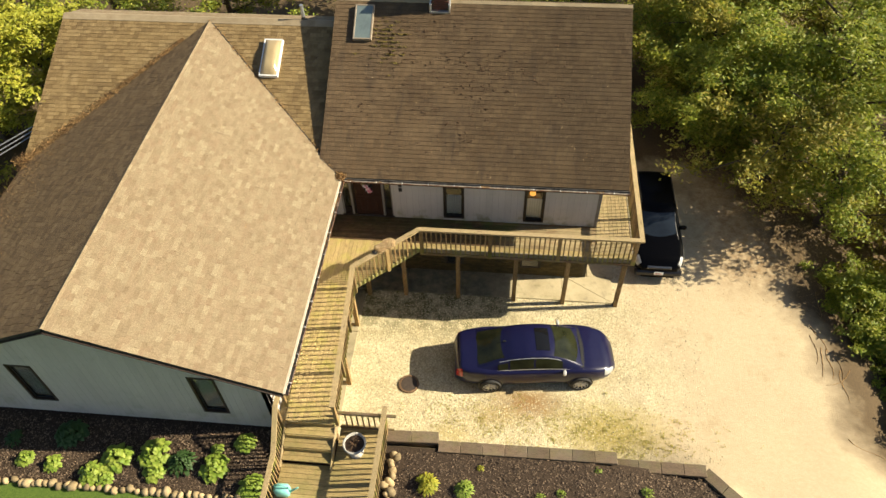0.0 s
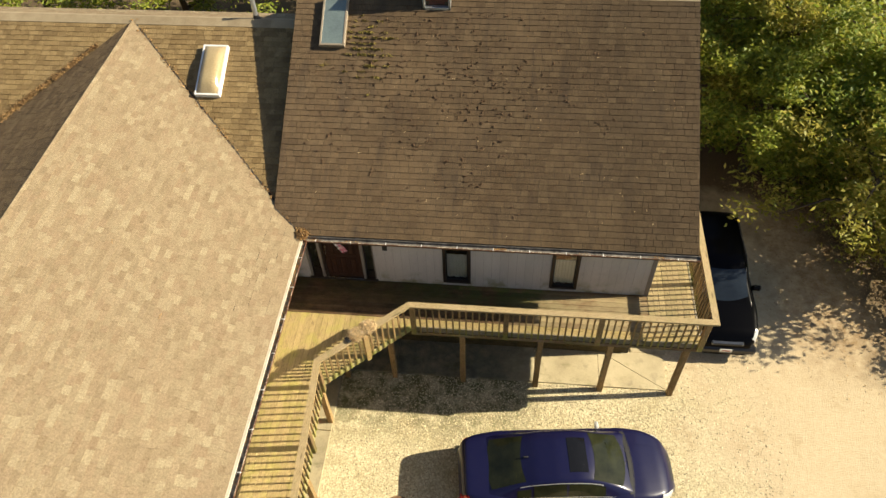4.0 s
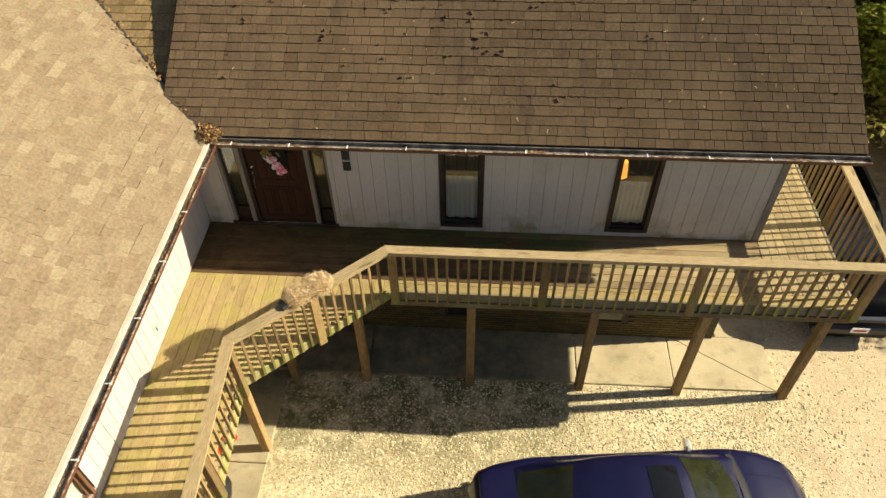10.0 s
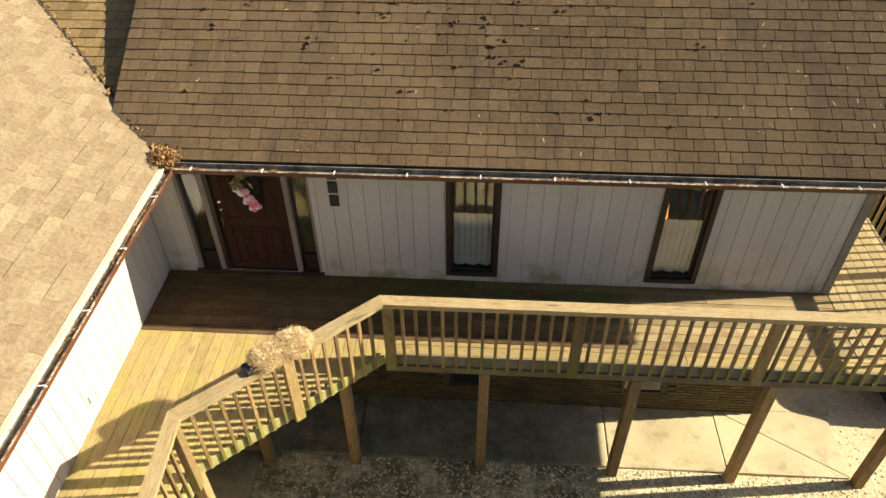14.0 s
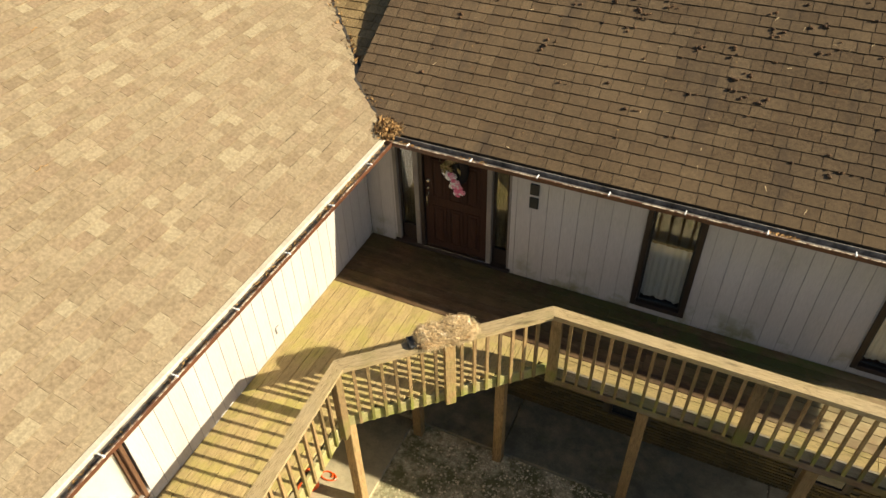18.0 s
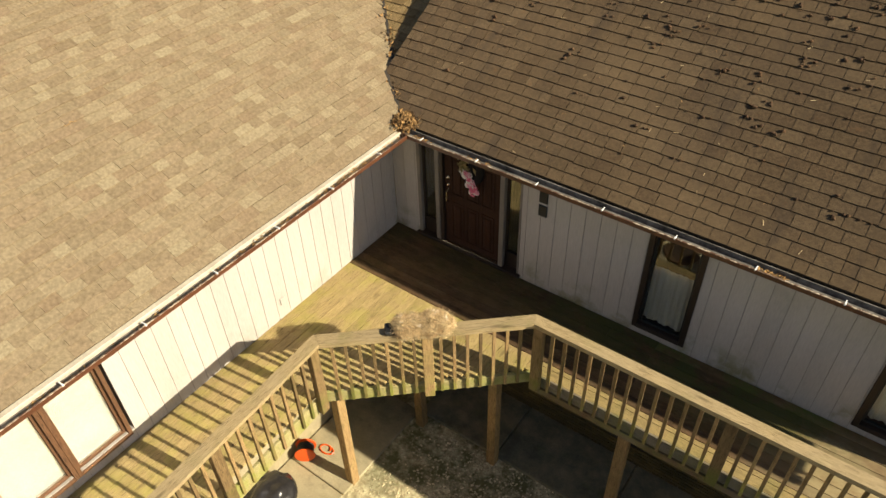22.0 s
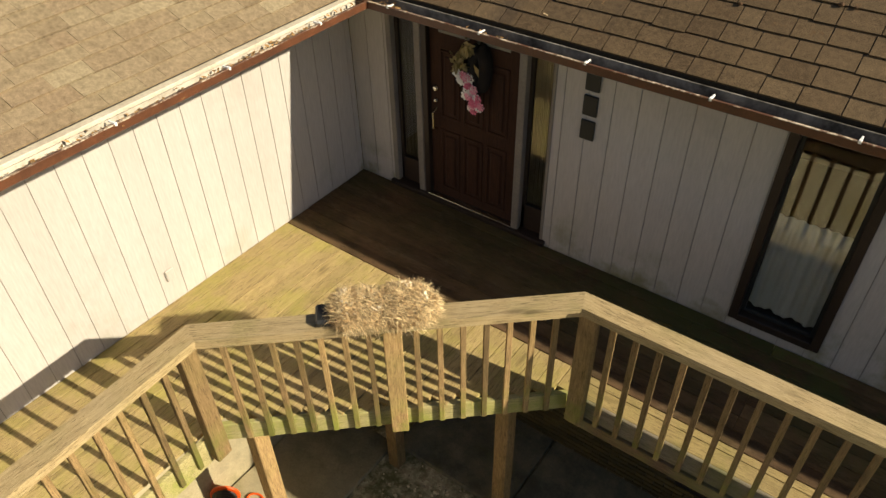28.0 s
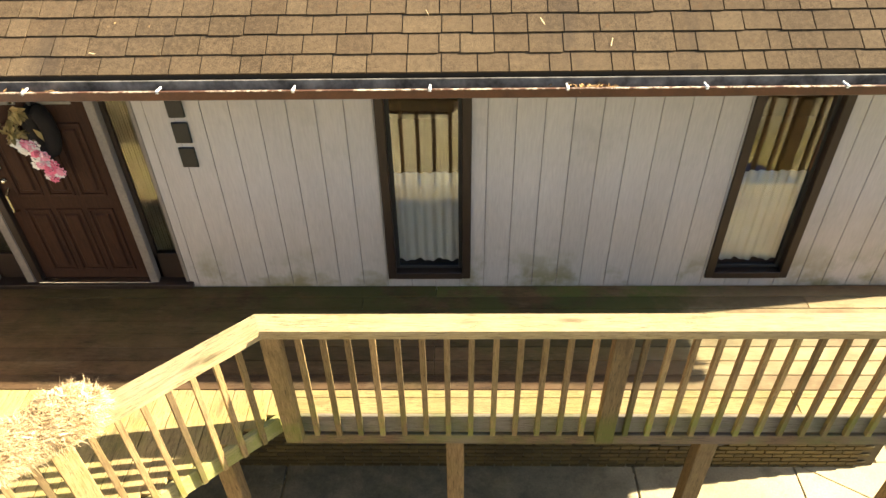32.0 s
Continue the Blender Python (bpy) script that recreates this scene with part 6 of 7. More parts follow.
for i in range(24000):
    if i < 16000:
        x, y = rnd.uniform(-3.3, 4.8) + abs(rnd.gauss(0, 0.9)), rnd.uniform(12.6, 15.15) if rnd.random() < 0.65 else rnd.uniform(9.6, 12.6)
        if x > 5.4 and y > 15:
            continue
    else:
        x, y = rnd.uniform(-1.6, 8.2), rnd.uniform(9.0, 17.0)
    s = rnd.uniform(0.010, 0.030)
    z = ground_z(x, y) + 0.03 * noise.noise((x * 0.7, y * 0.7, 0))
    k = len(lots_v)
    q = rnd.uniform(0, 6.28)
    c, sn = math.cos(q), math.sin(q)
    for dx, dy, dz in ((1, 0.2, 0), (0.1, 0.8, 0), (-0.9, -0.1, 0), (0, -0.85, 0), (0.1, 0.05, 0.5)):
        lots_v.append((x + s * (dx * c - dy * sn), y + s * (dx * sn + dy * c), z + s * dz))
    lots_f += [(k, k + 1, k + 4), (k + 1, k + 2, k + 4), (k + 2, k + 3, k + 4), (k + 3, k, k + 4)]
me = bpy.data.meshes.new("stones")
me.from_pydata(lots_v, [], lots_f)
me.materials.append(surface("gravel_stone", (0.62, 0.54, 0.35), (0.36, 0.29, 0.16), 9, 60, 0.9, 0.55))
tagged(new("gravel", me), "loose pale gravel stones on the court", "gravel", kind="stuff")

# shredded bark on the beds
CHIP = surface("bark_chip", (0.20, 0.14, 0.09), (0.06, 0.04, 0.026), 5, 60, 0.95, 0.8)
rnd = random.Random(91)
lots = []
for i in range(9000):
    if i % 2:
        x, y = rnd.uniform(-13.0, -4.5), rnd.uniform(6.5, 8.4)
    else:
        x, y = rnd.uniform(-1.3, 8.5), rnd.uniform(5.8, 8.2)
        if not on_terrace(x + 0.15, y):
            continue
    lots.append(flakes(2, (x, y, ground_z(x, y) + 0.025), (0.06, 0.06, 0.008), 0.03, rnd, 0.5))
tagged(flake_part("bark_mulch", lots, CHIP), "dark shredded bark mulch on the garden beds", "mulch", kind="stuff")

# old drain cover in the gravel
cover = thing("drain_cover", "round rusty iron cover set in a ring on the gravel", "drain cover")
mk = Matrix.Translation((-1.35, 11.40, 0))
bm = B()
lathe(bm, [(0.33, -0.05), (0.33, 0.05), (0.27, 0.06), (0.27, 0.03)], 28, mk)
part("ring", bm, surface("rusty_ring", (0.20, 0.12, 0.06), (0.12, 0.07, 0.04), 5, 50, 0.85), cover)
bm = B()
lathe(bm, [(0.265, 0.0), (0.265, 0.045), (0.22, 0.05), (0.05, 0.052), (0.001, 0.05)], 28, mk)
part("lid", bm, IRON, cover)

# ---- dry fern basket on the rail ----
nest = thing("fern_basket", "dead straw-coloured fern in a black trough on the rail", "dried plant")
na, nb = Vector((-2.42, 13.78, CAP)), Vector((-1.98, 14.18, CAP))
bm = B()
beam(bm, na - (nb - na) * 0.22 + Vector((0, 0, 0.03)), nb + Vector((0, 0, 0.03)), 0.17, 0.06, r=0.015)
part("trough", bm, BLACK, nest)
rnd = random.Random(9)
vs, fs = [], []
d = (nb - na).normalized()
side_v = Vector((-d.y, d.x, 0))
for i in range(11000):
    # curled strands over an uneven mound; one in four is long and hangs over the rim
    t = rnd.uniform(-0.06, 1.06)
    hang = i % 4 == 0
    a = rnd.choice((rnd.gauss(0.05, 0.25), rnd.gauss(math.pi - 0.05, 0.25))) if hang else rnd.uniform(-0.2, math.pi + 0.2)
    r = 0.135 * (1 + 0.13 * math.sin(t * 9 + 1) + 0.09 * math.sin(t * 23)) * (1 - abs(2 * t - 1) ** 5 * 0.4) * rnd.uniform(0.68, 1.1)
    o = side_v * math.cos(a) + Vector((0, 0, 0.95 * math.sin(a)))
    p = na.lerp(nb, t) + o * r + Vector((0, 0, 0.05))
    g = (o * 0.3 + d * rnd.gauss(0, 0.9) + side_v * rnd.gauss(0, 0.5) + Vector((0, 0, rnd.gauss(0.0, 0.4)))).normalized()
    w = g.orthogonal().normalized() * rnd.uniform(0.001, 0.0026)
    step = rnd.uniform(0.02, 0.036) if hang else rnd.uniform(0.011, 0.026)
    curl = Vector((rnd.gauss(0, 0.4), rnd.gauss(0, 0.4), rnd.gauss(-0.9, 0.3))) if hang else Vector((rnd.gauss(0, 0.7), rnd.gauss(0, 0.7), rnd.gauss(-0.4, 0.5)))
    k = len(vs)
    for j in range(4):
        vs += [p - w * (1 - j * 0.25), p + w * (1 - j * 0.25)]
        p = p + g * step
        g = (g + curl * 0.6).normalized()
    fs += [(k + 2 * j, k + 2 * j + 1, k + 2 * j + 3, k + 2 * j + 2) for j in range(3)]
me = bpy.data.meshes.new("fronds")
me.from_pydata([tuple(v) for v in vs], [], fs)
me.materials.append(STRAW)
ob = new("dry_fronds", me)
ob.parent = nest
bm = B()
beam(bm, na.lerp(nb, 0.08) + Vector((0, 0, 0.09)), na.lerp(nb, 0.92) + Vector((0, 0, 0.09)), 0.16, 0.10, r=0.05)
flake_part("pale_tufts", [flakes(18, na.lerp(nb, rnd.uniform(0.0, 0.95)) + side_v * rnd.gauss(0, 0.07) + Vector((0, 0, rnd.uniform(0.10, 0.17))), (0.018, 0.018, 0.014), 0.016, rnd) for i in range(16)], surface("bleached_straw", (0.86, 0.76, 0.58), (0.66, 0.52, 0.33), 8, 60, 0.9, 0.3), nest, kind="stuff")
part("root_ball", bm, surface("straw_heart", (0.22, 0.15, 0.07), (0.12, 0.08, 0.04), 12, 70, 0.95), nest)

# ---- things under the walkway ----
reel = thing("cord_reel", "orange plastic extension cord reel on the slab", "cord reel")
mr = pose(-4.26, 13.46, 0.17 + 0.045, 90, 0, 40)
for s in (-0.09, 0.09):
    bm = B()
    lathe(bm, [(0.02, -0.012), (0.155, -0.012), (0.16, 0), (0.155, 0.012), (0.02, 0.012)], 26, mr @ Matrix.Translation((0, 0, s)))
    part("flange", bm, ORANGE, reel)
bm = B()
for i in range(5):
    tube(bm, [mr @ Vector((0.115 * math.cos(k * 0.393), 0.115 * math.sin(k * 0.393), -0.06 + 0.03 * i)) for k in range(17)], 0.016, 6)
part("cord", bm, BLACK, reel)
bm = B()
tube(bm, [Vector((-4.1 + 0.07 * math.cos(k * 0.5) * (1 + 0.08 * k), 13.72 + 0.07 * math.sin(k * 0.5), 0.060)) for k in range(16)], 0.012, 6)
part("loose_cord", bm, ORANGE, reel)
bag = thing("rubbish_bag", "shiny black plastic sack slumped on the slab", "bag")
bm = B()
bmesh.ops.create_icosphere(bm, subdivisions=4, radius=1)
for v in bm.verts:
    k = 1 + 0.18 * noise.noise(v.co * 2.2) + 0.07 * noise.noise(v.co * 6)
    v.co = Vector((-4.05 + 0.34 * v.co.x * k, 12.55 + 0.42 * v.co.y * k, 0.33 + 0.29 * max(-0.95, v.co.z) * k))
part("sack", bm, surface("black_sack", (0.02, 0.018, 0.018), (0.03, 0.028, 0.028), 4, 30, 0.25), bag, smooth=True)
outlet = thing("wall_outlet", "pale weatherproof outlet cover on the siding", "outlet")
bm = B()
soft_box(bm, (WALL_X + 0.002, 13.79, 3.00), (WALL_X + 0.025, 13.87, 3.11), 0.008)
part("cover", bm, SIDING, outlet)

# ---- litter on the roofs ----
rnd = random.Random(31)


def on_roof(m, u, v, h=0.02):
    return m @ Vector((u, v, h))


lots, old, cones, moss = [], [], [], []
for i in range(420):
    # clumps of a few seeds caught on a course
    u, v = rnd.gauss(4.0, 1.9), rnd.gauss(3.9, 1.2)
    if not (0.4 < u < 9.4 and 0.6 < v < 5.8):
        continue
    for k in range(rnd.choice((1, 1, 1, 2, 3))):
        cones.append((on_roof(M_ENTR, u + rnd.gauss(0, 0.035), v + rnd.gauss(0, 0.03), 0.022), rnd.uniform(0.011, 0.026)))
for i in range(160):
    u, v = rnd.uniform(0.6, 9.4), rnd.uniform(0.5, 5.6)
    cones.append((on_roof(M_ENTR, u, round(v / E_SOUTH) * E_SOUTH - 0.008, 0.018), rnd.uniform(0.008, 0.02)))
bm = B()
for c, s in cones:
    t = B()
    bmesh.ops.create_icosphere(t, subdivisions=1, radius=s)
    for v in t.verts:
        v.co = Vector((v.co.x * rnd.uniform(0.9, 1.2), v.co.y, v.co.z * 0.85)) * rnd.uniform(0.8, 1.2)
    merge(bm, t, Matrix.Translation(c))
tagged(part("roof_cones", bm, CONE), "dark cones and moss clumps caught on the shingles", "roof litter", kind="stuff")
for i in range(70):
    u, v = rnd.gauss(1.9, 0.35), rnd.gauss(4.75, 0.45)
    moss.append(flakes(10, on_roof(M_ENTR, u, round(v / E_SOUTH) * E_SOUTH - 0.01, 0.03), (0.05, 0.02, 0.008), 0.03, rnd))
tagged(flake_part("roof_moss", moss, MOSS), "yellow-brown moss on the shingles below the skylight", "moss", kind="stuff")
for i in range(70):
    u, v = rnd.uniform(0.6, 9.4), rnd.uniform(0.3, 5.6)
    lots.append(flakes(2, on_roof(M_ENTR, u, v, 0.025), (0.02, 0.02, 0.003), 0.013, rnd, 0.4))
# valleys and gutters
for i in range(420):
    t = rnd.random() ** 1.4
    p = Vector((WEST_X, EAVE_Y, EAVE_Z)).lerp(back, t * 0.86)
    old.append(flakes(14, p + Vector((-0.05, 0.0, 0.05)), (0.14 * (1.25 - t), 0.13 * (1.25 - t), 0.018), 0.024, rnd, 0.8))
for i in range(260):
    x = WEST_X + abs(rnd.gauss(0, 1.0))
    y = rnd.uniform(9, 16)
    old.append(flakes(9, (x, y, EAVE_Z + SLOPE * (x - WEST_X) + 0.035), (0.16, 0.16, 0.01), 0.02, rnd, 0.5))
for i in range(90):
    p = corner.lerp(back, rnd.random() ** 1.5)
    lots.append(flakes(4, p + Vector((0, 0, 0.05)), (0.05, 0.05, 0.015), 0.03, rnd))
for i in range(75):
    lots.append(flakes(14, (EAVE_X + 0.02, EAVE_Y - 0.03, EAVE_Z + 0.06), (0.07, 0.06, 0.035), 0.028, rnd))
for i in range(110):
    y = EAVE_Y - abs(rnd.gauss(0, 1)) * 2.8
    if y > FRONT_Y:
        lots.append(flakes(4, (EAVE_X + 0.09, y, GZ - 0.035 + 0.045 * math.exp(-(EAVE_Y - y))), (0.022, 0.05, 0.007), 0.018, rnd, 0.6))
for c, n in ((0.75, 26), (-3.5, 24), (-2.6, 10), (4.3, 10), (2.6, 4)):
    for i in range(n):
        lots.append(flakes(4, (c + rnd.gauss(0, 0.10), EAVE_Y - 0.085, GZ - 0.030), (0.03, 0.02, 0.012), 0.02, rnd, 0.7))
tagged(flake_part("valley_litter", old, surface("rotting_leaf", (0.34, 0.20, 0.075), (0.17, 0.095, 0.038), 3, 60, 0.95, 0.4)), "brown rotting leaves in the far valley", "leaf litter", kind="stuff")
tagged(flake_part("leaf_litter", lots, DRY), "dry tan leaves in the valleys and gutters", "leaf litter", kind="stuff")
# twigs on the sunlit slope
for u, v, n in ((11.6, 1.0, 4), (8.4, 3.0, 3), (10.0, 2.6, 3), (4.6, 2.2, 3), (6.0, 3.6, 3)):
    ob = thing("twig", "thin fallen twig on the shingles", "twig", "twigs on the roof")
    bm = B()
    p = [M_EAST @ Vector((u, v, 0.03))]
    q = Vector((u, v, 0.03))
    for i in range(n + 2):
        q = q + Vector((rnd.uniform(0.01, 0.04), rnd.uniform(-0.04, 0.04), 0.001))
        p.append(M_EAST @ Vector((q.x, q.y, 0.022)))
    tube(bm, p, 0.0035, 5)
    part("stick", bm, DRY, ob)

# pale needles on the entrance slope
vs, fs = [], []
for i in range(110):
    u, v, a = rnd.uniform(0.4, 9.4), rnd.uniform(0.1, 5.4), rnd.uniform(0, 3.14)
    n, k = rnd.uniform(0.008, 0.03), len(vs)
    for p in ((-n, -0.0025), (n, -0.002), (n, 0.002), (-n, 0.0025)):
        vs.append(tuple(on_roof(M_ENTR, u + p[0] * math.cos(a) - p[1] * math.sin(a), v + p[0] * math.sin(a) + p[1] * math.cos(a), 0.019)))
    fs.append((k, k + 1, k + 2, k + 3))
me = bpy.data.meshes.new("needles")
me.from_pydata(vs, [], fs)
me.materials.append(STRAW)
tagged(new("pine_needles", me), "pale dry needles and specks on the shingles", "roof litter", kind="stuff")

# ---- cables to the house ----
for i in range(3):
    ob = thing("service_cable", "sagging grey service cable to the house corner", "cable", "service cables")
    bm = B()
    a, b = Vector((-14.1, 17.4 - 0.08 * i, 5.45 - 0.1 * i)), Vector((-26.0, 6.5 - 0.3 * i, 3.4 - 0.25 * i))
    tube(bm, [a.lerp(b, t / 8) - Vector((0, 0, 0.8 * (t / 8) * (1 - t / 8))) for t in range(9)], 0.018, 6)
    part("wire", bm, LEAD, ob)

# ---- cars ----


def ctrl(pts, x):
    """Smooth values between rows of (place, value)."""
    if x <= pts[0][0]:
        return pts[0][1]
    for (a, p), (b, q) in zip(pts, pts[1:]):
        if x <= b:
            t = (x - a) / (b - a)
            return p + (q - p) * t
    return pts[-1][1]


def rounded(pts, x, r=0.10):
    return sum(ctrl(pts, x + d * r) for d in (-1, -0.5, 0, 0.5, 1)) / 5


class Shape:
    """Body and cabin of a car as surfaces over (along, across)."""

    def __init__(self, L, W, zt, w, cab, zb, wt, sill=0.22):
        self.L, self.W, self.zt, self.w, self.cab, self.zb, self.wt, self.sill = L, W, zt, w, cab, zb, wt, sill

    def body(self, x, t):
        s, a = (1 if t >= 0 else -1), abs(t)
        w, z = self.W * rounded(self.w, x, 0.06), rounded(self.zt, x, 0.08)
        if a < 0.45:
            k = a / 0.45
            y, zz = 0.80 * w * k, z + 0.03 * (1 - k * k)
        elif a < 0.62:
            k = (a - 0.45) / 0.17
            y, zz = 0.80 * w + 0.17 * w * math.sin(k * math.pi / 2), z - 0.12 * (1 - math.cos(k * math.pi / 2))
        elif a < 0.85:
            k = (a - 0.62) / 0.23
            y, zz = 0.97 * w + 0.03 * w * math.sin(k * math.pi), (z - 0.12) * (1 - k) + (self.sill + 0.18) * k
        else:
            k = (a - 0.85) / 0.15
            y, zz = 0.97 * w - 0.10 * w * k, self.sill + 0.18 * (1 - k)
        return Vector((x, s * y, max(zz, self.sill)))

    def cabin(self, x, t):
        s, a = (1 if t >= 0 else -1), abs(t)
        z, zb = rounded(self.cab, x, 0.10), self.zb
        wb, wt = self.W * 0.90, self.wt
        z = max(z, zb)
        f = min(1.0, (z - zb) / 0.42)
        if a < 0.6:
            k = a / 0.6
            y, zz = (wt + (1 - f) * 0.08) * k, z - 0.05 * k ** 3 * f + 0.015
        elif a < 0.7:
            k = (a - 0.6) / 0.1
            y, zz = wt + (1 - f) * 0.08 + 0.04 * k, z - 0.05 * f + 0.015 - 0.05 * f * k
        else:
            k = (a - 0.7) / 0.3
            y, zz = wt + (1 - f) * 0.08 + 0.04 + (wb - wt - 0.04 - (1 - f) * 0.08) * k ** 0.9, (z - 0.1 * f + 0.015) * (1 - k) + (zb - 0.03) * k
        return Vector((x, s * y, zz))


def patch(fn, x0, x1, t0, t1, nx, nt, off, bow=(0, 0)):
    """A piece of a surface, lifted off it; bow bends its two ends towards the sides."""
    bm = B()
    g = []
    for i in range(nx + 1):
        row = []
        for j in range(nt + 1):
            t = t0 + (t1 - t0) * j / nt
            a, b = x0 + bow[0] * t * t, x1 + bow[1] * t * t
            x = a + (b - a) * i / nx
            p = fn(x, t)
            n = (fn(x + 0.01, t) - fn(x - 0.01, t)).cross(fn(x, t + 0.01) - fn(x, t - 0.01))
            n = n.normalized() if n.length > 1e-9 else Vector((0, 0, 1))
            if n.dot(p - Vector((p.x, 0, 0.6))) < 0:
                n = -n
            row.append(bm.verts.new(p + n * off))
        g.append(row)
    for r, s in zip(g, g[1:]):
        for j in range(nt):
            bm.faces.new((r[j], r[j + 1], s[j + 1], s[j]))
    return bm, g


def car_paint(name, c, coat=0.3, dusty=0.015, shine=0.15):
    k = Nodes(name)
    k.b.inputs["Coat Weight"].default_value = coat
    k.b.inputs["Coat Roughness"].default_value = 0.06
    dust = k.noise(6, 4, 0.7)
    return k.done(k.mix(k.span(dust, 0.4, 0.8, 0, dusty), c, (0.30, 0.25, 0.17)), 0.32, 0.0, None, spec=shine)


CAR_GLASS = surface("tinted_glass", (0.010, 0.012, 0.006), (0.026, 0.028, 0.013), 2.5, 30, 0.05, spec=0.28, bump=0.0)
SUNROOF = surface("sunroof_glass", (0.006, 0.006, 0.007), (0.009, 0.009, 0.010), 3, 30, 0.08, spec=0.35, bump=0.0)
TYRE = surface("tyre_rubber", (0.02, 0.02, 0.02), (0.035, 0.033, 0.03), 6, 50, 0.85)
RIMM = surface("alloy_rim", (0.62, 0.6, 0.56), (0.5, 0.49, 0.46), 5, 50, 0.35, metal=0.4)
LAMP = surface("lamp_lens", (0.5, 0.5, 0.48), (0.36, 0.36, 0.35), 8, 60, 0.1, spec=0.8)
TAIL = surface("tail_lens", (0.45, 0.02, 0.015), (0.35, 0.015, 0.01), 8, 60, 0.12, spec=0.8)


def wheel(parent, m, x, y, r, spokes=10):
    s = 1 if y > 0 else -1
    mm = m @ pose(x, y, r, -90 * s, 0, 0)
    bm = B()
    lathe(bm, [(r * 0.68, -0.10), (r * 0.95, -0.11), (r, -0.08), (r, 0.08), (r * 0.95, 0.11), (r * 0.70, 0.105), (r * 0.69, 0.0)], 32, mm)
    wh = part("wheel", bm, TYRE, parent, smooth=False)
    bm = B()
    lathe(bm, [(r * 0.70, 0.02), (r * 0.70, 0.10), (r * 0.64, 0.10), (r * 0.60, 0.05), (0.04, 0.045), (0.001, 0.045)], 32, mm)
    part("rim_dish", bm, BLACK, wh)
    for i in range(spokes):
        bm = B()
        soft_box(bm, (0.03, -0.022, 0.055), (r * 0.66, 0.022, 0.095), 0.008, mm @ pose(0, 0, 0, 0, 0, i * 360 / spokes))
        part("spoke", bm, RIMM, wh)
    bm = B()
    lathe(bm, [(r * 0.64, 0.09), (r * 0.70, 0.108), (r * 0.70, 0.08)], 32, mm, False)
    part("rim_lip", bm, RIMM, wh)


def car(name, label, m, sh, paint, axles, r, glass, panes, roof_glass=None, lamps=True):
    ob = thing(name, label, "car")

    def add(nm, fn, x0, x1, t0, t1, nx, nt, off, mat, lab="", bow=(0, 0)):
        bm, g = patch(fn, x0, x1, t0, t1, nx, nt, off, bow)
        bmesh.ops.transform(bm, matrix=m, verts=bm.verts[:])
        return part(nm, bm, mat, ob, lab, smooth=True)
    bm, g = patch(sh.body, 0.0, sh.L, -1, 1, 70, 48, 0)
    bm.faces.new([v for v in g[0]])
    bm.faces.new([v for v in g[-1]][::-1])
    bmesh.ops.recalc_face_normals(bm, faces=bm.faces[:])
    bmesh.ops.transform(bm, matrix=m, verts=bm.verts[:])
    part("body", bm, paint, ob, smooth=True)
    x0, x1 = sh.cab[0][0], sh.cab[-1][0]
    add("cabin", sh.cabin, x0, x1, -1, 1, 50, 32, 0, paint)
    for nm, a, b, t0, t1 in panes:
        add(nm, sh.cabin, a, b, t0, t1, 12, 10, 0.006, glass, bow=(-0.25, -0.45) if nm == "windscreen" else (0.35, 0.30) if nm == "rear_window" and b > 1 else (0, 0))
    if roof_glass:
        add("sunroof", sh.cabin, roof_glass[0], roof_glass[1], -0.42, 0.42, 6, 8, 0.007, SUNROOF)
    for ax in axles:
        for s in (-1, 1):
            # dark arch behind the tyre
            bm = B()
            lathe(bm, [(r * 1.16, -0.02), (r * 1.16, 0.012), (0.001, 0.012)], 28, m @ pose(ax, s * (sh.W - 0.026), r, -90 * s, 0, 0))
            part("wheel_arch", bm, BLACK, ob)
            wheel(ob, m, ax, s * (sh.W - 0.05), r)
    return ob, add


# blue saloon
ang = 6.2
MC = pose(0.08, 12.18, 0.0, 0, 0, ang)
sedan = Shape(5.13, 0.955,
              zt=[(0.0, 0.62), (0.06, 0.95), (0.15, 1.02), (0.8, 1.06), (1.2, 1.04), (3.9, 1.02), (4.3, 0.97), (4.8, 0.84), (5.02, 0.70), (5.13, 0.52)],
              w=[(0.0, 0.60), (0.10, 0.77), (0.4, 0.90), (1.0, 0.99), (1.6, 1.0), (4.0, 1.0), (4.5, 0.95), (4.85, 0.83), (5.05, 0.62), (5.13, 0.48)],
              cab=[(0.55, 1.0), (0.9, 1.13), (1.35, 1.33), (1.8, 1.46), (2.3, 1.52), (2.8, 1.51), (3.1, 1.45), (3.5, 1.27), (4.05, 0.98)],
              zb=0.98, wt=0.60)
BLUE = car_paint("dark_blue_paint", (0.0066, 0.0066, 0.034), 0.4, 0.012, 0.22)
panes = [("windscreen", 3.16, 3.92, -0.58, 0.58), ("rear_window", 0.66, 1.46, -0.56, 0.56)]
for s in (-1, 1):
    panes += [("front_door_glass", 2.52, 3.36, s * 0.72, s * 0.96), ("rear_door_glass", 1.72, 2.46, s * 0.72, s * 0.96), ("quarter_glass", 1.34, 1.66, s * 0.76, s * 0.94)]
ob, add = car("saloon_car", "dark blue four-door saloon car parked on gravel", MC, sedan, BLUE, (1.10, 3.98), 0.34, CAR_GLASS, panes, (2.55, 2.98))
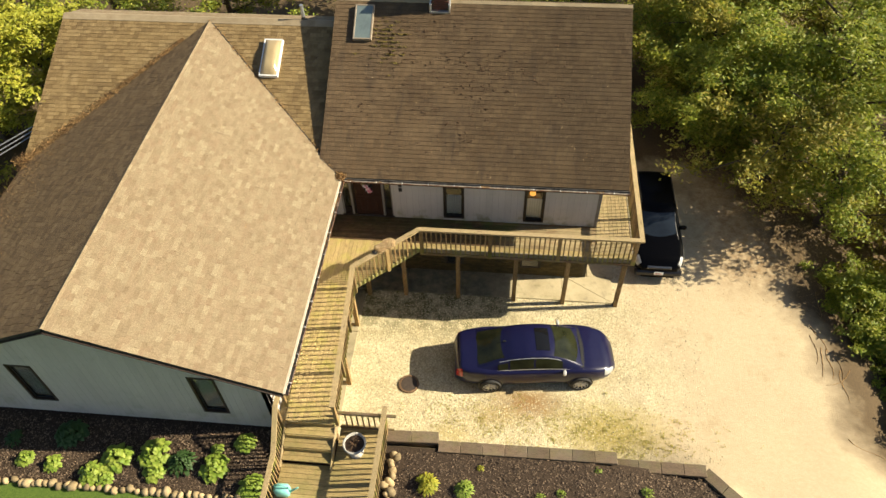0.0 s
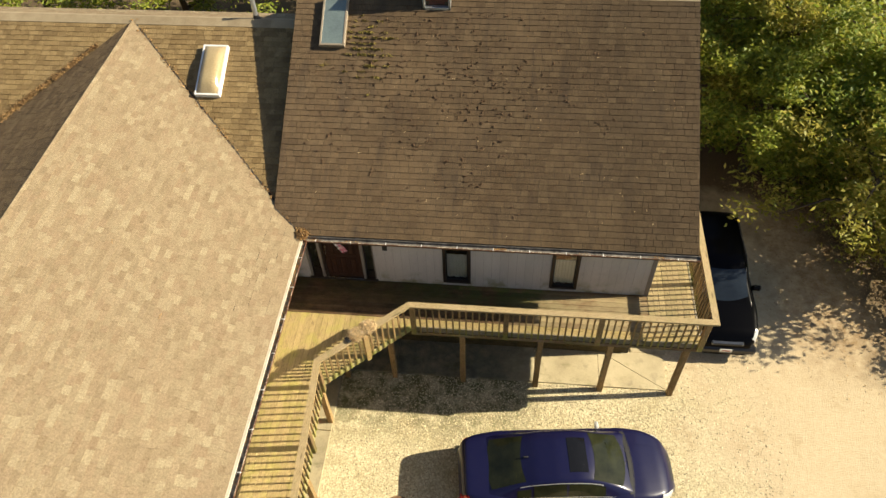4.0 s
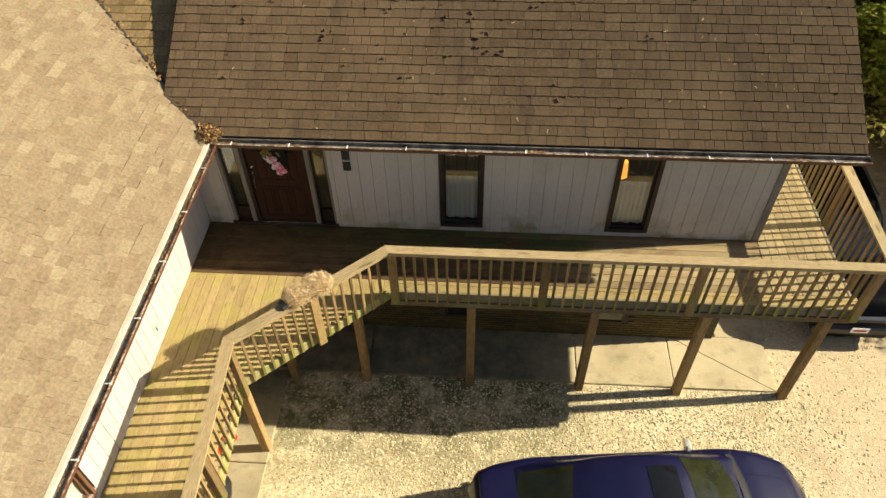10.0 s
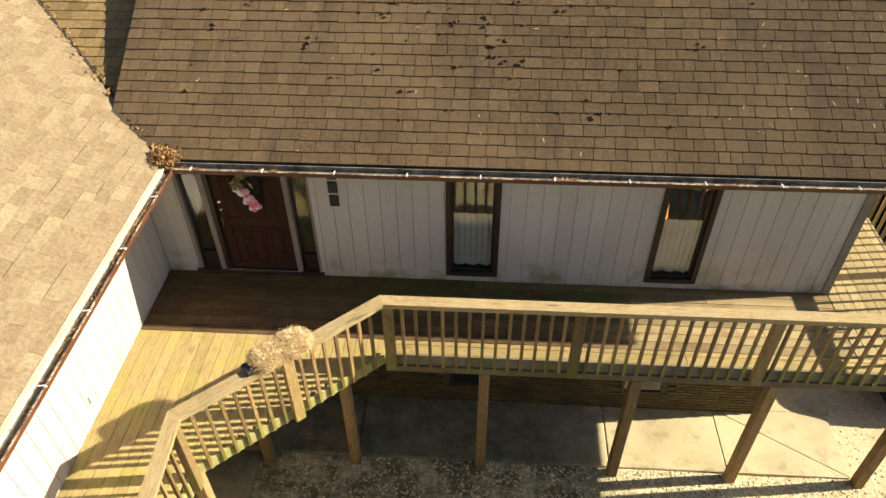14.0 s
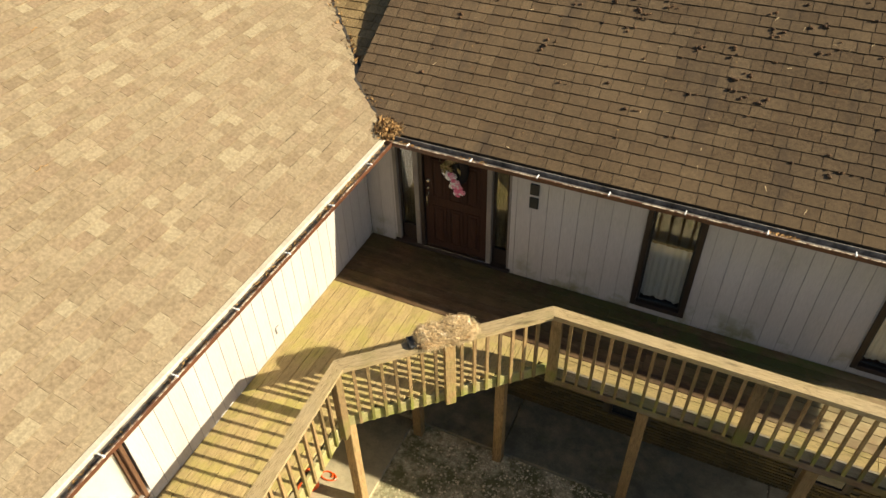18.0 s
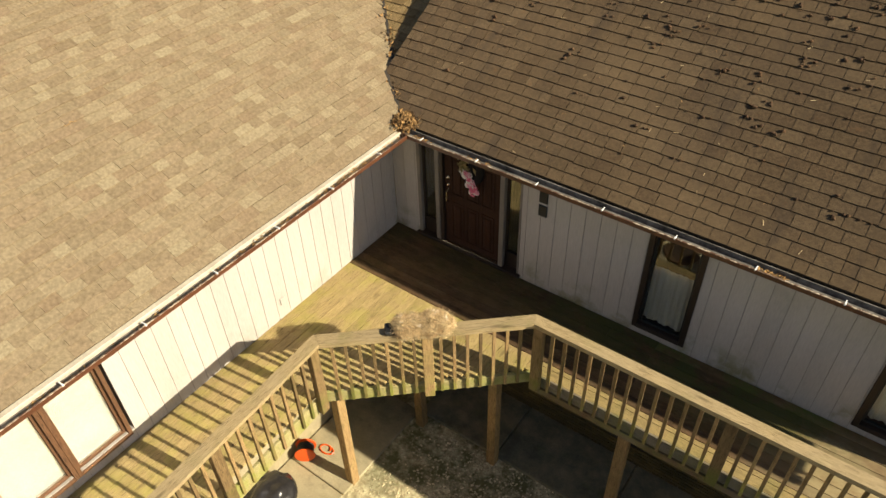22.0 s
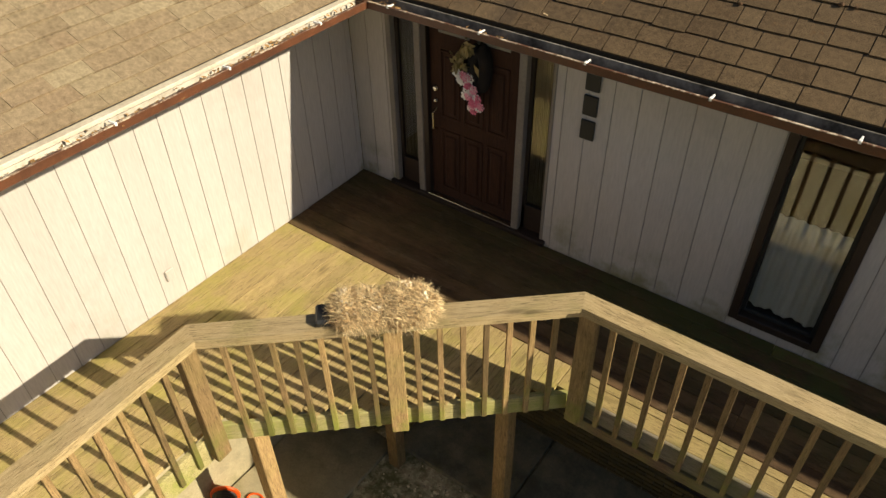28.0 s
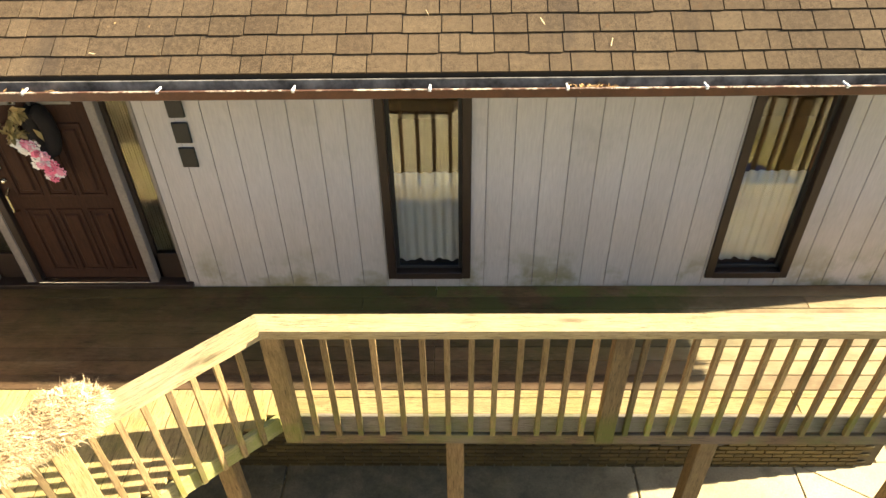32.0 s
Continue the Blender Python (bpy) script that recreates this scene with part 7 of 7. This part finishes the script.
for s in (-1, 1):
    add("headlight", sedan.body, 4.72, 5.03, s * 0.50, s * 0.70, 8, 8, 0.008, LAMP, "clear headlight lens")
    add("tail_light", sedan.body, 0.03, 0.24, s * 0.52, s * 0.72, 8, 8, 0.008, TAIL, "red tail light")
    add("chrome_strip", sedan.cabin, 1.3, 3.62, s * 0.926, s * 0.940, 20, 2, 0.012, RIMM)
    add("chrome_strip", sedan.cabin, 1.4, 3.3, s * 0.696, s * 0.709, 20, 2, 0.012, RIMM)
    for xx in (0.95, 2.49, 3.55):
        add("panel_gap", sedan.body, xx - 0.006, xx + 0.006, s * 0.60, s * 0.93, 1, 12, 0.003, BLACK)
    for xx in (1.75, 2.75):
        add("door_handle", sedan.body, xx, xx + 0.16, s * 0.655, s * 0.675, 4, 2, 0.018, BLUE)
    bm = B()
    soft_box(bm, (3.36, s * 0.86, 0.97), (3.46, s * 1.05, 1.07), 0.03, MC)
    # the housing takes bright alloy to stand for sky in the mirror
    mi = part("wing_mirror", bm, RIMM, ob, "wing mirror, its housing toned bright as reflected sky")
    bm = B()
    soft_box(bm, (3.352, s * 0.92, 0.985), (3.36, s * 1.06, 1.085), 0.002, MC)
    part("mirror_glass", bm, CHROME, mi)
    bm = B()
    tube(bm, [MC @ Vector((3.98, s * 0.1 + 0.15, 1.035)), MC @ Vector((3.80, s * 0.45 + 0.1, 1.10))], 0.010, 6)
    part("wiper", bm, BLACK, ob)
add("cowl", sedan.body, 4.00, 4.09, -0.46, 0.46, 2, 14, 0.008, BLACK, "black plastic cowl below the windscreen", bow=(-0.35, -0.35))
for s in (-1, 1):
    add("bonnet_crease", sedan.body, 4.14, 4.86, s * 0.270, s * 0.285, 10, 2, 0.006, BLUE)
add("grille", sedan.body, 5.04, 5.12, -0.34, 0.34, 3, 8, 0.006, BLACK)
add("boot_gap", sedan.body, 0.16, 0.175, -0.50, 0.50, 1, 14, 0.003, BLACK)
add("bonnet_gap", sedan.body, 4.10, 4.115, -0.50, 0.50, 1, 14, 0.003, BLACK, bow=(-0.35, -0.35))
bm = B()
soft_box(bm, (1.52, -0.02, 1.40), (1.64, 0.02, 1.47), 0.015, MC)
part("roof_aerial", bm, BLACK, ob)

# dark sport utility car, nose to the court
MS2 = pose(7.0, 20.60, 0.0, 0, 0, -90) @ Matrix.Diagonal((0.94, 1, 1, 1))
suv = Shape(4.60, 0.90,
            zt=[(0.0, 0.85), (0.06, 1.08), (0.3, 1.10), (3.2, 1.10), (3.6, 1.08), (4.3, 0.98), (4.5, 0.84), (4.6, 0.66)],
            w=[(0.0, 0.84), (0.15, 0.94), (0.6, 1.0), (3.6, 1.0), (4.2, 0.95), (4.45, 0.84), (4.6, 0.68)],
            cab=[(0.05, 1.05), (0.15, 1.55), (0.5, 1.70), (1.5, 1.75), (2.2, 1.72), (2.55, 1.62), (3.45, 1.06)],
            zb=1.06, wt=0.60, sill=0.26)
NAVY = car_paint("black_blue_paint", (0.0015, 0.0015, 0.002), 0.06, 0.0, 0.05)
SKYGLASS = surface("windscreen_glass", (0.012, 0.016, 0.022), (0.018, 0.024, 0.032), 2, 30, 0.04, spec=0.45, bump=0.0)
panes = [("windscreen", 2.58, 3.36, -0.58, 0.58), ("rear_window", 0.10, 0.22, -0.5, 0.5)]
for s in (-1, 1):
    panes += [("front_door_glass", 1.75, 2.7, s * 0.72, s * 0.96), ("rear_door_glass", 0.95, 1.68, s * 0.72, s * 0.96), ("cargo_glass", 0.3, 0.88, s * 0.74, s * 0.95)]
ob, add = car("utility_car", "black sport utility car parked beside the deck in shade", MS2, suv, NAVY, (0.85, 3.65), 0.36, SKYGLASS, panes)
for s in (-1, 1):
    add("headlight", suv.body, 4.18, 4.46, s * 0.48, s * 0.68, 8, 8, 0.008, LAMP, "clear headlight lens")
    bm = B()
    soft_box(bm, (2.75, s * 0.80, 1.06), (2.90, s * 1.05, 1.22), 0.04, MS2)
    part("wing_mirror", bm, NAVY, ob)
    bm = B()
    tube(bm, [MS2 @ Vector((0.4, s * 0.60, 1.735)), MS2 @ Vector((2.2, s * 0.60, 1.76))], 0.018, 6)
    part("roof_rail", bm, BLACK, ob)
bm = B()
soft_box(bm, (4.50, -0.42, 0.70), (4.615, 0.42, 0.80), 0.02, MS2)
gr = part("grille", bm, surface("dark_chrome", (0.22, 0.22, 0.22), (0.14, 0.14, 0.14), 5, 60, 0.35, metal=1.0), ob, "chrome rimmed grille")
bm = B()
soft_box(bm, (4.60, -0.38, 0.715), (4.622, 0.38, 0.785), 0.01, MS2)
part("grille_mesh", bm, BLACK, gr)
bm = B()
soft_box(bm, (4.40, -0.82, 0.36), (4.66, 0.82, 0.60), 0.06, MS2)
part("bumper", bm, surface("bumper_black", (0.008, 0.008, 0.009), (0.012, 0.012, 0.013), 4, 50, 0.35), ob)
bm = B()
soft_box(bm, (4.655, -0.16, 0.47), (4.672, 0.16, 0.60), 0.004, MS2)
pl = part("licence_plate", bm, WHITE, ob, "white plate with a plain red bar")
bm = B()
soft_box(bm, (4.671, -0.11, 0.51), (4.675, 0.11, 0.555), 0.001, MS2)
part("plate_bar", bm, TAIL, pl)

# ---- trees ----


def tree(x, y, h, r, seed, material, label, leaves=5200, size=0.15, low=0.3, name="tree", trunk=0.14):
    """A tapered trunk with limbs, and a crown of leaf clumps with gaps and an uneven outline."""
    rnd = random.Random(seed)
    z0 = ground_z(x, y) - 0.1
    ob = thing(name, label, "tree" if name == "tree" else "bush", "woodland edge")
    bm = B()
    lean = Vector((rnd.uniform(-0.4, 0.4), rnd.uniform(-0.4, 0.4), 0))
    pts = [Vector((x, y, z0)) + lean * (t * t) + Vector((0.06 * math.sin(t * 5 + seed), 0.06 * math.cos(t * 4), h * 0.85 * t)) for t in (0, 0.2, 0.4, 0.6, 0.8, 1.0)]
    tube(bm, pts, [trunk * k for k in (1.25, 1.0, 0.8, 0.6, 0.35, 0.1)], 9)
    part("trunk", bm, BARK, ob, smooth=True)
    clumps = []
    nl = 11
    for i in range(nl):
        a = i * 2.4 + rnd.uniform(-0.3, 0.3)
        t = low + (0.95 - low) * i / nl
        base = pts[0].lerp(pts[-1], t)
        ln = r * (1.05 - 0.55 * abs(t - 0.5)) * rnd.uniform(0.75, 1.15)
        tip = base + Vector((math.cos(a) * ln, math.sin(a) * ln, ln * rnd.uniform(0.05, 0.5)))
        mid = base.lerp(tip, 0.5) + Vector((0, 0, 0.12 * ln))
        bm = B()
        tube(bm, [base, mid, tip], [trunk * 0.45, trunk * 0.28, trunk * 0.06], 6)
        part("limb", bm, BARK, ob, smooth=True)
        for k in range(9):
            s = rnd.uniform(0.25, 1.1)
            clumps.append(base.lerp(tip, s) + Vector((rnd.gauss(0, 0.22 * r * s), rnd.gauss(0, 0.22 * r * s), rnd.gauss(0.1, 0.12 * r))))
    clumps += [pts[-1] + Vector((rnd.gauss(0, 0.25 * r), rnd.gauss(0, 0.25 * r), rnd.gauss(0, 0.1 * r))) for k in range(10)]
    g = np.random.RandomState(seed)
    n = leaves
    cc = np.array([tuple(c) for c in clumps])[g.randint(0, len(clumps), n)]
    sp = np.abs(g.normal(0, 1, n))[:, None]
    d = g.normal(0, 1, (n, 3))
    d /= np.linalg.norm(d, axis=1)[:, None]
    c = cc + d * (0.12 + 0.17 * sp) * r * 0.62 * np.array([1, 1, 0.6])
    c[:, 2] = np.maximum(c[:, 2], z0 + 0.15)
    ax = g.normal(0, 1, (n, 3))
    ax[:, 2] *= 0.45
    ax /= np.linalg.norm(ax, axis=1)[:, None]
    up = g.normal(0, 0.5, (n, 3)) + np.array([0.6, 0.0, 0.85])
    sd = np.cross(up, ax)
    sd /= np.linalg.norm(sd, axis=1)[:, None]
    s = (size * g.uniform(0.55, 1.25, n))[:, None]
    nr = np.cross(ax, sd)
    v = np.stack([c - ax * s, c - sd * s * 0.42 + nr * s * 0.12, c + ax * s, c + sd * s * 0.42 + nr * s * 0.12], 1).reshape(-1, 3)
    me = bpy.data.meshes.new("leaves")
    me.vertices.add(n * 4)
    me.vertices.foreach_set("co", v.ravel())
    me.loops.add(n * 4)
    me.loops.foreach_set("vertex_index", np.arange(n * 4))
    me.polygons.add(n)
    me.polygons.foreach_set("loop_start", np.arange(n) * 4)
    me.polygons.foreach_set("loop_total", np.full(n, 4))
    me.update(calc_edges=True)
    me.materials.append(material)
    o = new("crown", me)
    o.parent = ob
    return ob


T = "broadleaf tree in early autumn green at the court's edge"
for i, (x, y, h, r) in enumerate(((13.5, 19.7, 5.0, 2.3), (11.3, 20.9, 5.2, 2.6), (9.6, 25.4, 6.6, 2.8), (13.6, 23.2, 7.4, 3.2), (17.0, 19.6, 4.8, 2.8), (14.2, 26.5, 7.6, 3.4), (9.3, 28.5, 7.0, 3.0), (12.8, 29.5, 7.6, 3.4), (17.2, 28.5, 8.0, 3.6), (21.5, 24.0, 6.5, 3.6), (17.0, 16.4, 3.6, 2.6), (21.5, 18.0, 4.0, 3.0), (8.8, 33.5, 8.0, 3.2), (14.5, 35.0, 8.0, 3.8), (21.0, 33.0, 8.5, 4.0), (26.5, 29.0, 8.5, 4.0), (25.5, 21.0, 5.0, 3.4), (8.9, 23.9, 5.6, 2.1), (10.6, 22.9, 5.4, 2.3), (8.2, 26.9, 6.4, 2.4))):
    tree(x, y, h, r, 100 + i, LEAF_M if i % 3 == 1 else LEAF, T, leaves=10000 if i in (0, 1, 4, 10) else 20000 if i < 9 or i > 16 else 14000, size=0.088 if i < 9 or i > 16 else 0.11, low=0.16)
for i, (x, y, h, r) in enumerate(((14.2, 16.2, 1.6, 1.2), (14.4, 14.4, 1.1, 1.0), (14.7, 12.6, 1.1, 1.0), (14.9, 10.8, 1.1, 1.0), (15.1, 9.0, 1.2, 1.1), (16.2, 10.4, 1.8, 1.5), (16.0, 14.4, 2.0, 1.6), (17.4, 13.5, 2.6, 1.8), (17.7, 10.4, 2.4, 1.8), (16.4, 6.8, 1.8, 1.5), (19.5, 15.0, 2.4, 2.2), (20.5, 11.0, 2.4, 2.2))):
    tree(x, y, h, r, 200 + i, LEAF, "low green bush along the drive", leaves=8000, size=0.075, low=0.1, name="bush", trunk=0.05)
for i, (x, y, h, r) in enumerate(((-18.0, 19.6, 6.4, 2.4), (-18.5, 24.0, 7.5, 3.0), (-18.0, 14.5, 3.6, 2.0), (-21.0, 17.0, 6.5, 3.0), (-12.0, 29.5, 5.2, 2.6), (-6.5, 31.0, 5.2, 2.6), (-1.0, 31.5, 5.6, 2.6), (4.0, 31.0, 5.6, 2.6), (-17.5, 29.0, 7.0, 3.2), (-16.3, 21.8, 5.6, 1.9))):
    tree(x, y, h, r, 300 + i, LEAF_Y if i in (0, 3, 9) else LEAF, "yellow-green tree beside the house" if i in (0, 3, 9) else "green tree behind the house", leaves=14000, size=0.09, low=0.25)
# leaf litter below the trees
rnd = random.Random(61)
lots = []
for i in range(2600):
    x, y = 13.4 - abs(rnd.gauss(0, 2.2)), 23.5 - abs(rnd.gauss(0, 3.2))
    if x > 7.9 and y > 14.5:
        lots.append(flakes(3, (x, y, ground_z(x, y) + 0.028), (0.2, 0.2, 0.006), 0.026, rnd, 0.25))
tagged(flake_part("fallen_leaves", lots, surface("fallen_leaf", (0.40, 0.28, 0.13), (0.26, 0.16, 0.07), 3, 60, 0.9, 0.4)), "brown fallen leaves on the gravel under the trees", "leaf litter", kind="stuff")
# roots laid bare along the drive's bank
rnd = random.Random(71)
for i in range(9):
    ob = thing("root", "thin bare root on the eroded bank of the drive", "root", "roots on the bank")
    x, y, a = rnd.uniform(11.9, 13.3), rnd.uniform(9.5, 16.5), rnd.uniform(-2.2, -0.9)
    pts = []
    for k in range(7):
        pts.append((x, y, ground_z(x, y) + 0.03 * noise.noise((x * 0.7, y * 0.7, 0)) + 0.008))
        a += rnd.uniform(-0.35, 0.35)
        x, y = x + 0.2 * math.cos(a), y + 0.2 * math.sin(a)
    bm = B()
    tube(bm, pts, [0.010, 0.010, 0.009, 0.008, 0.007, 0.006, 0.004], 6)
    part("strand", bm, DRY, ob, smooth=True)
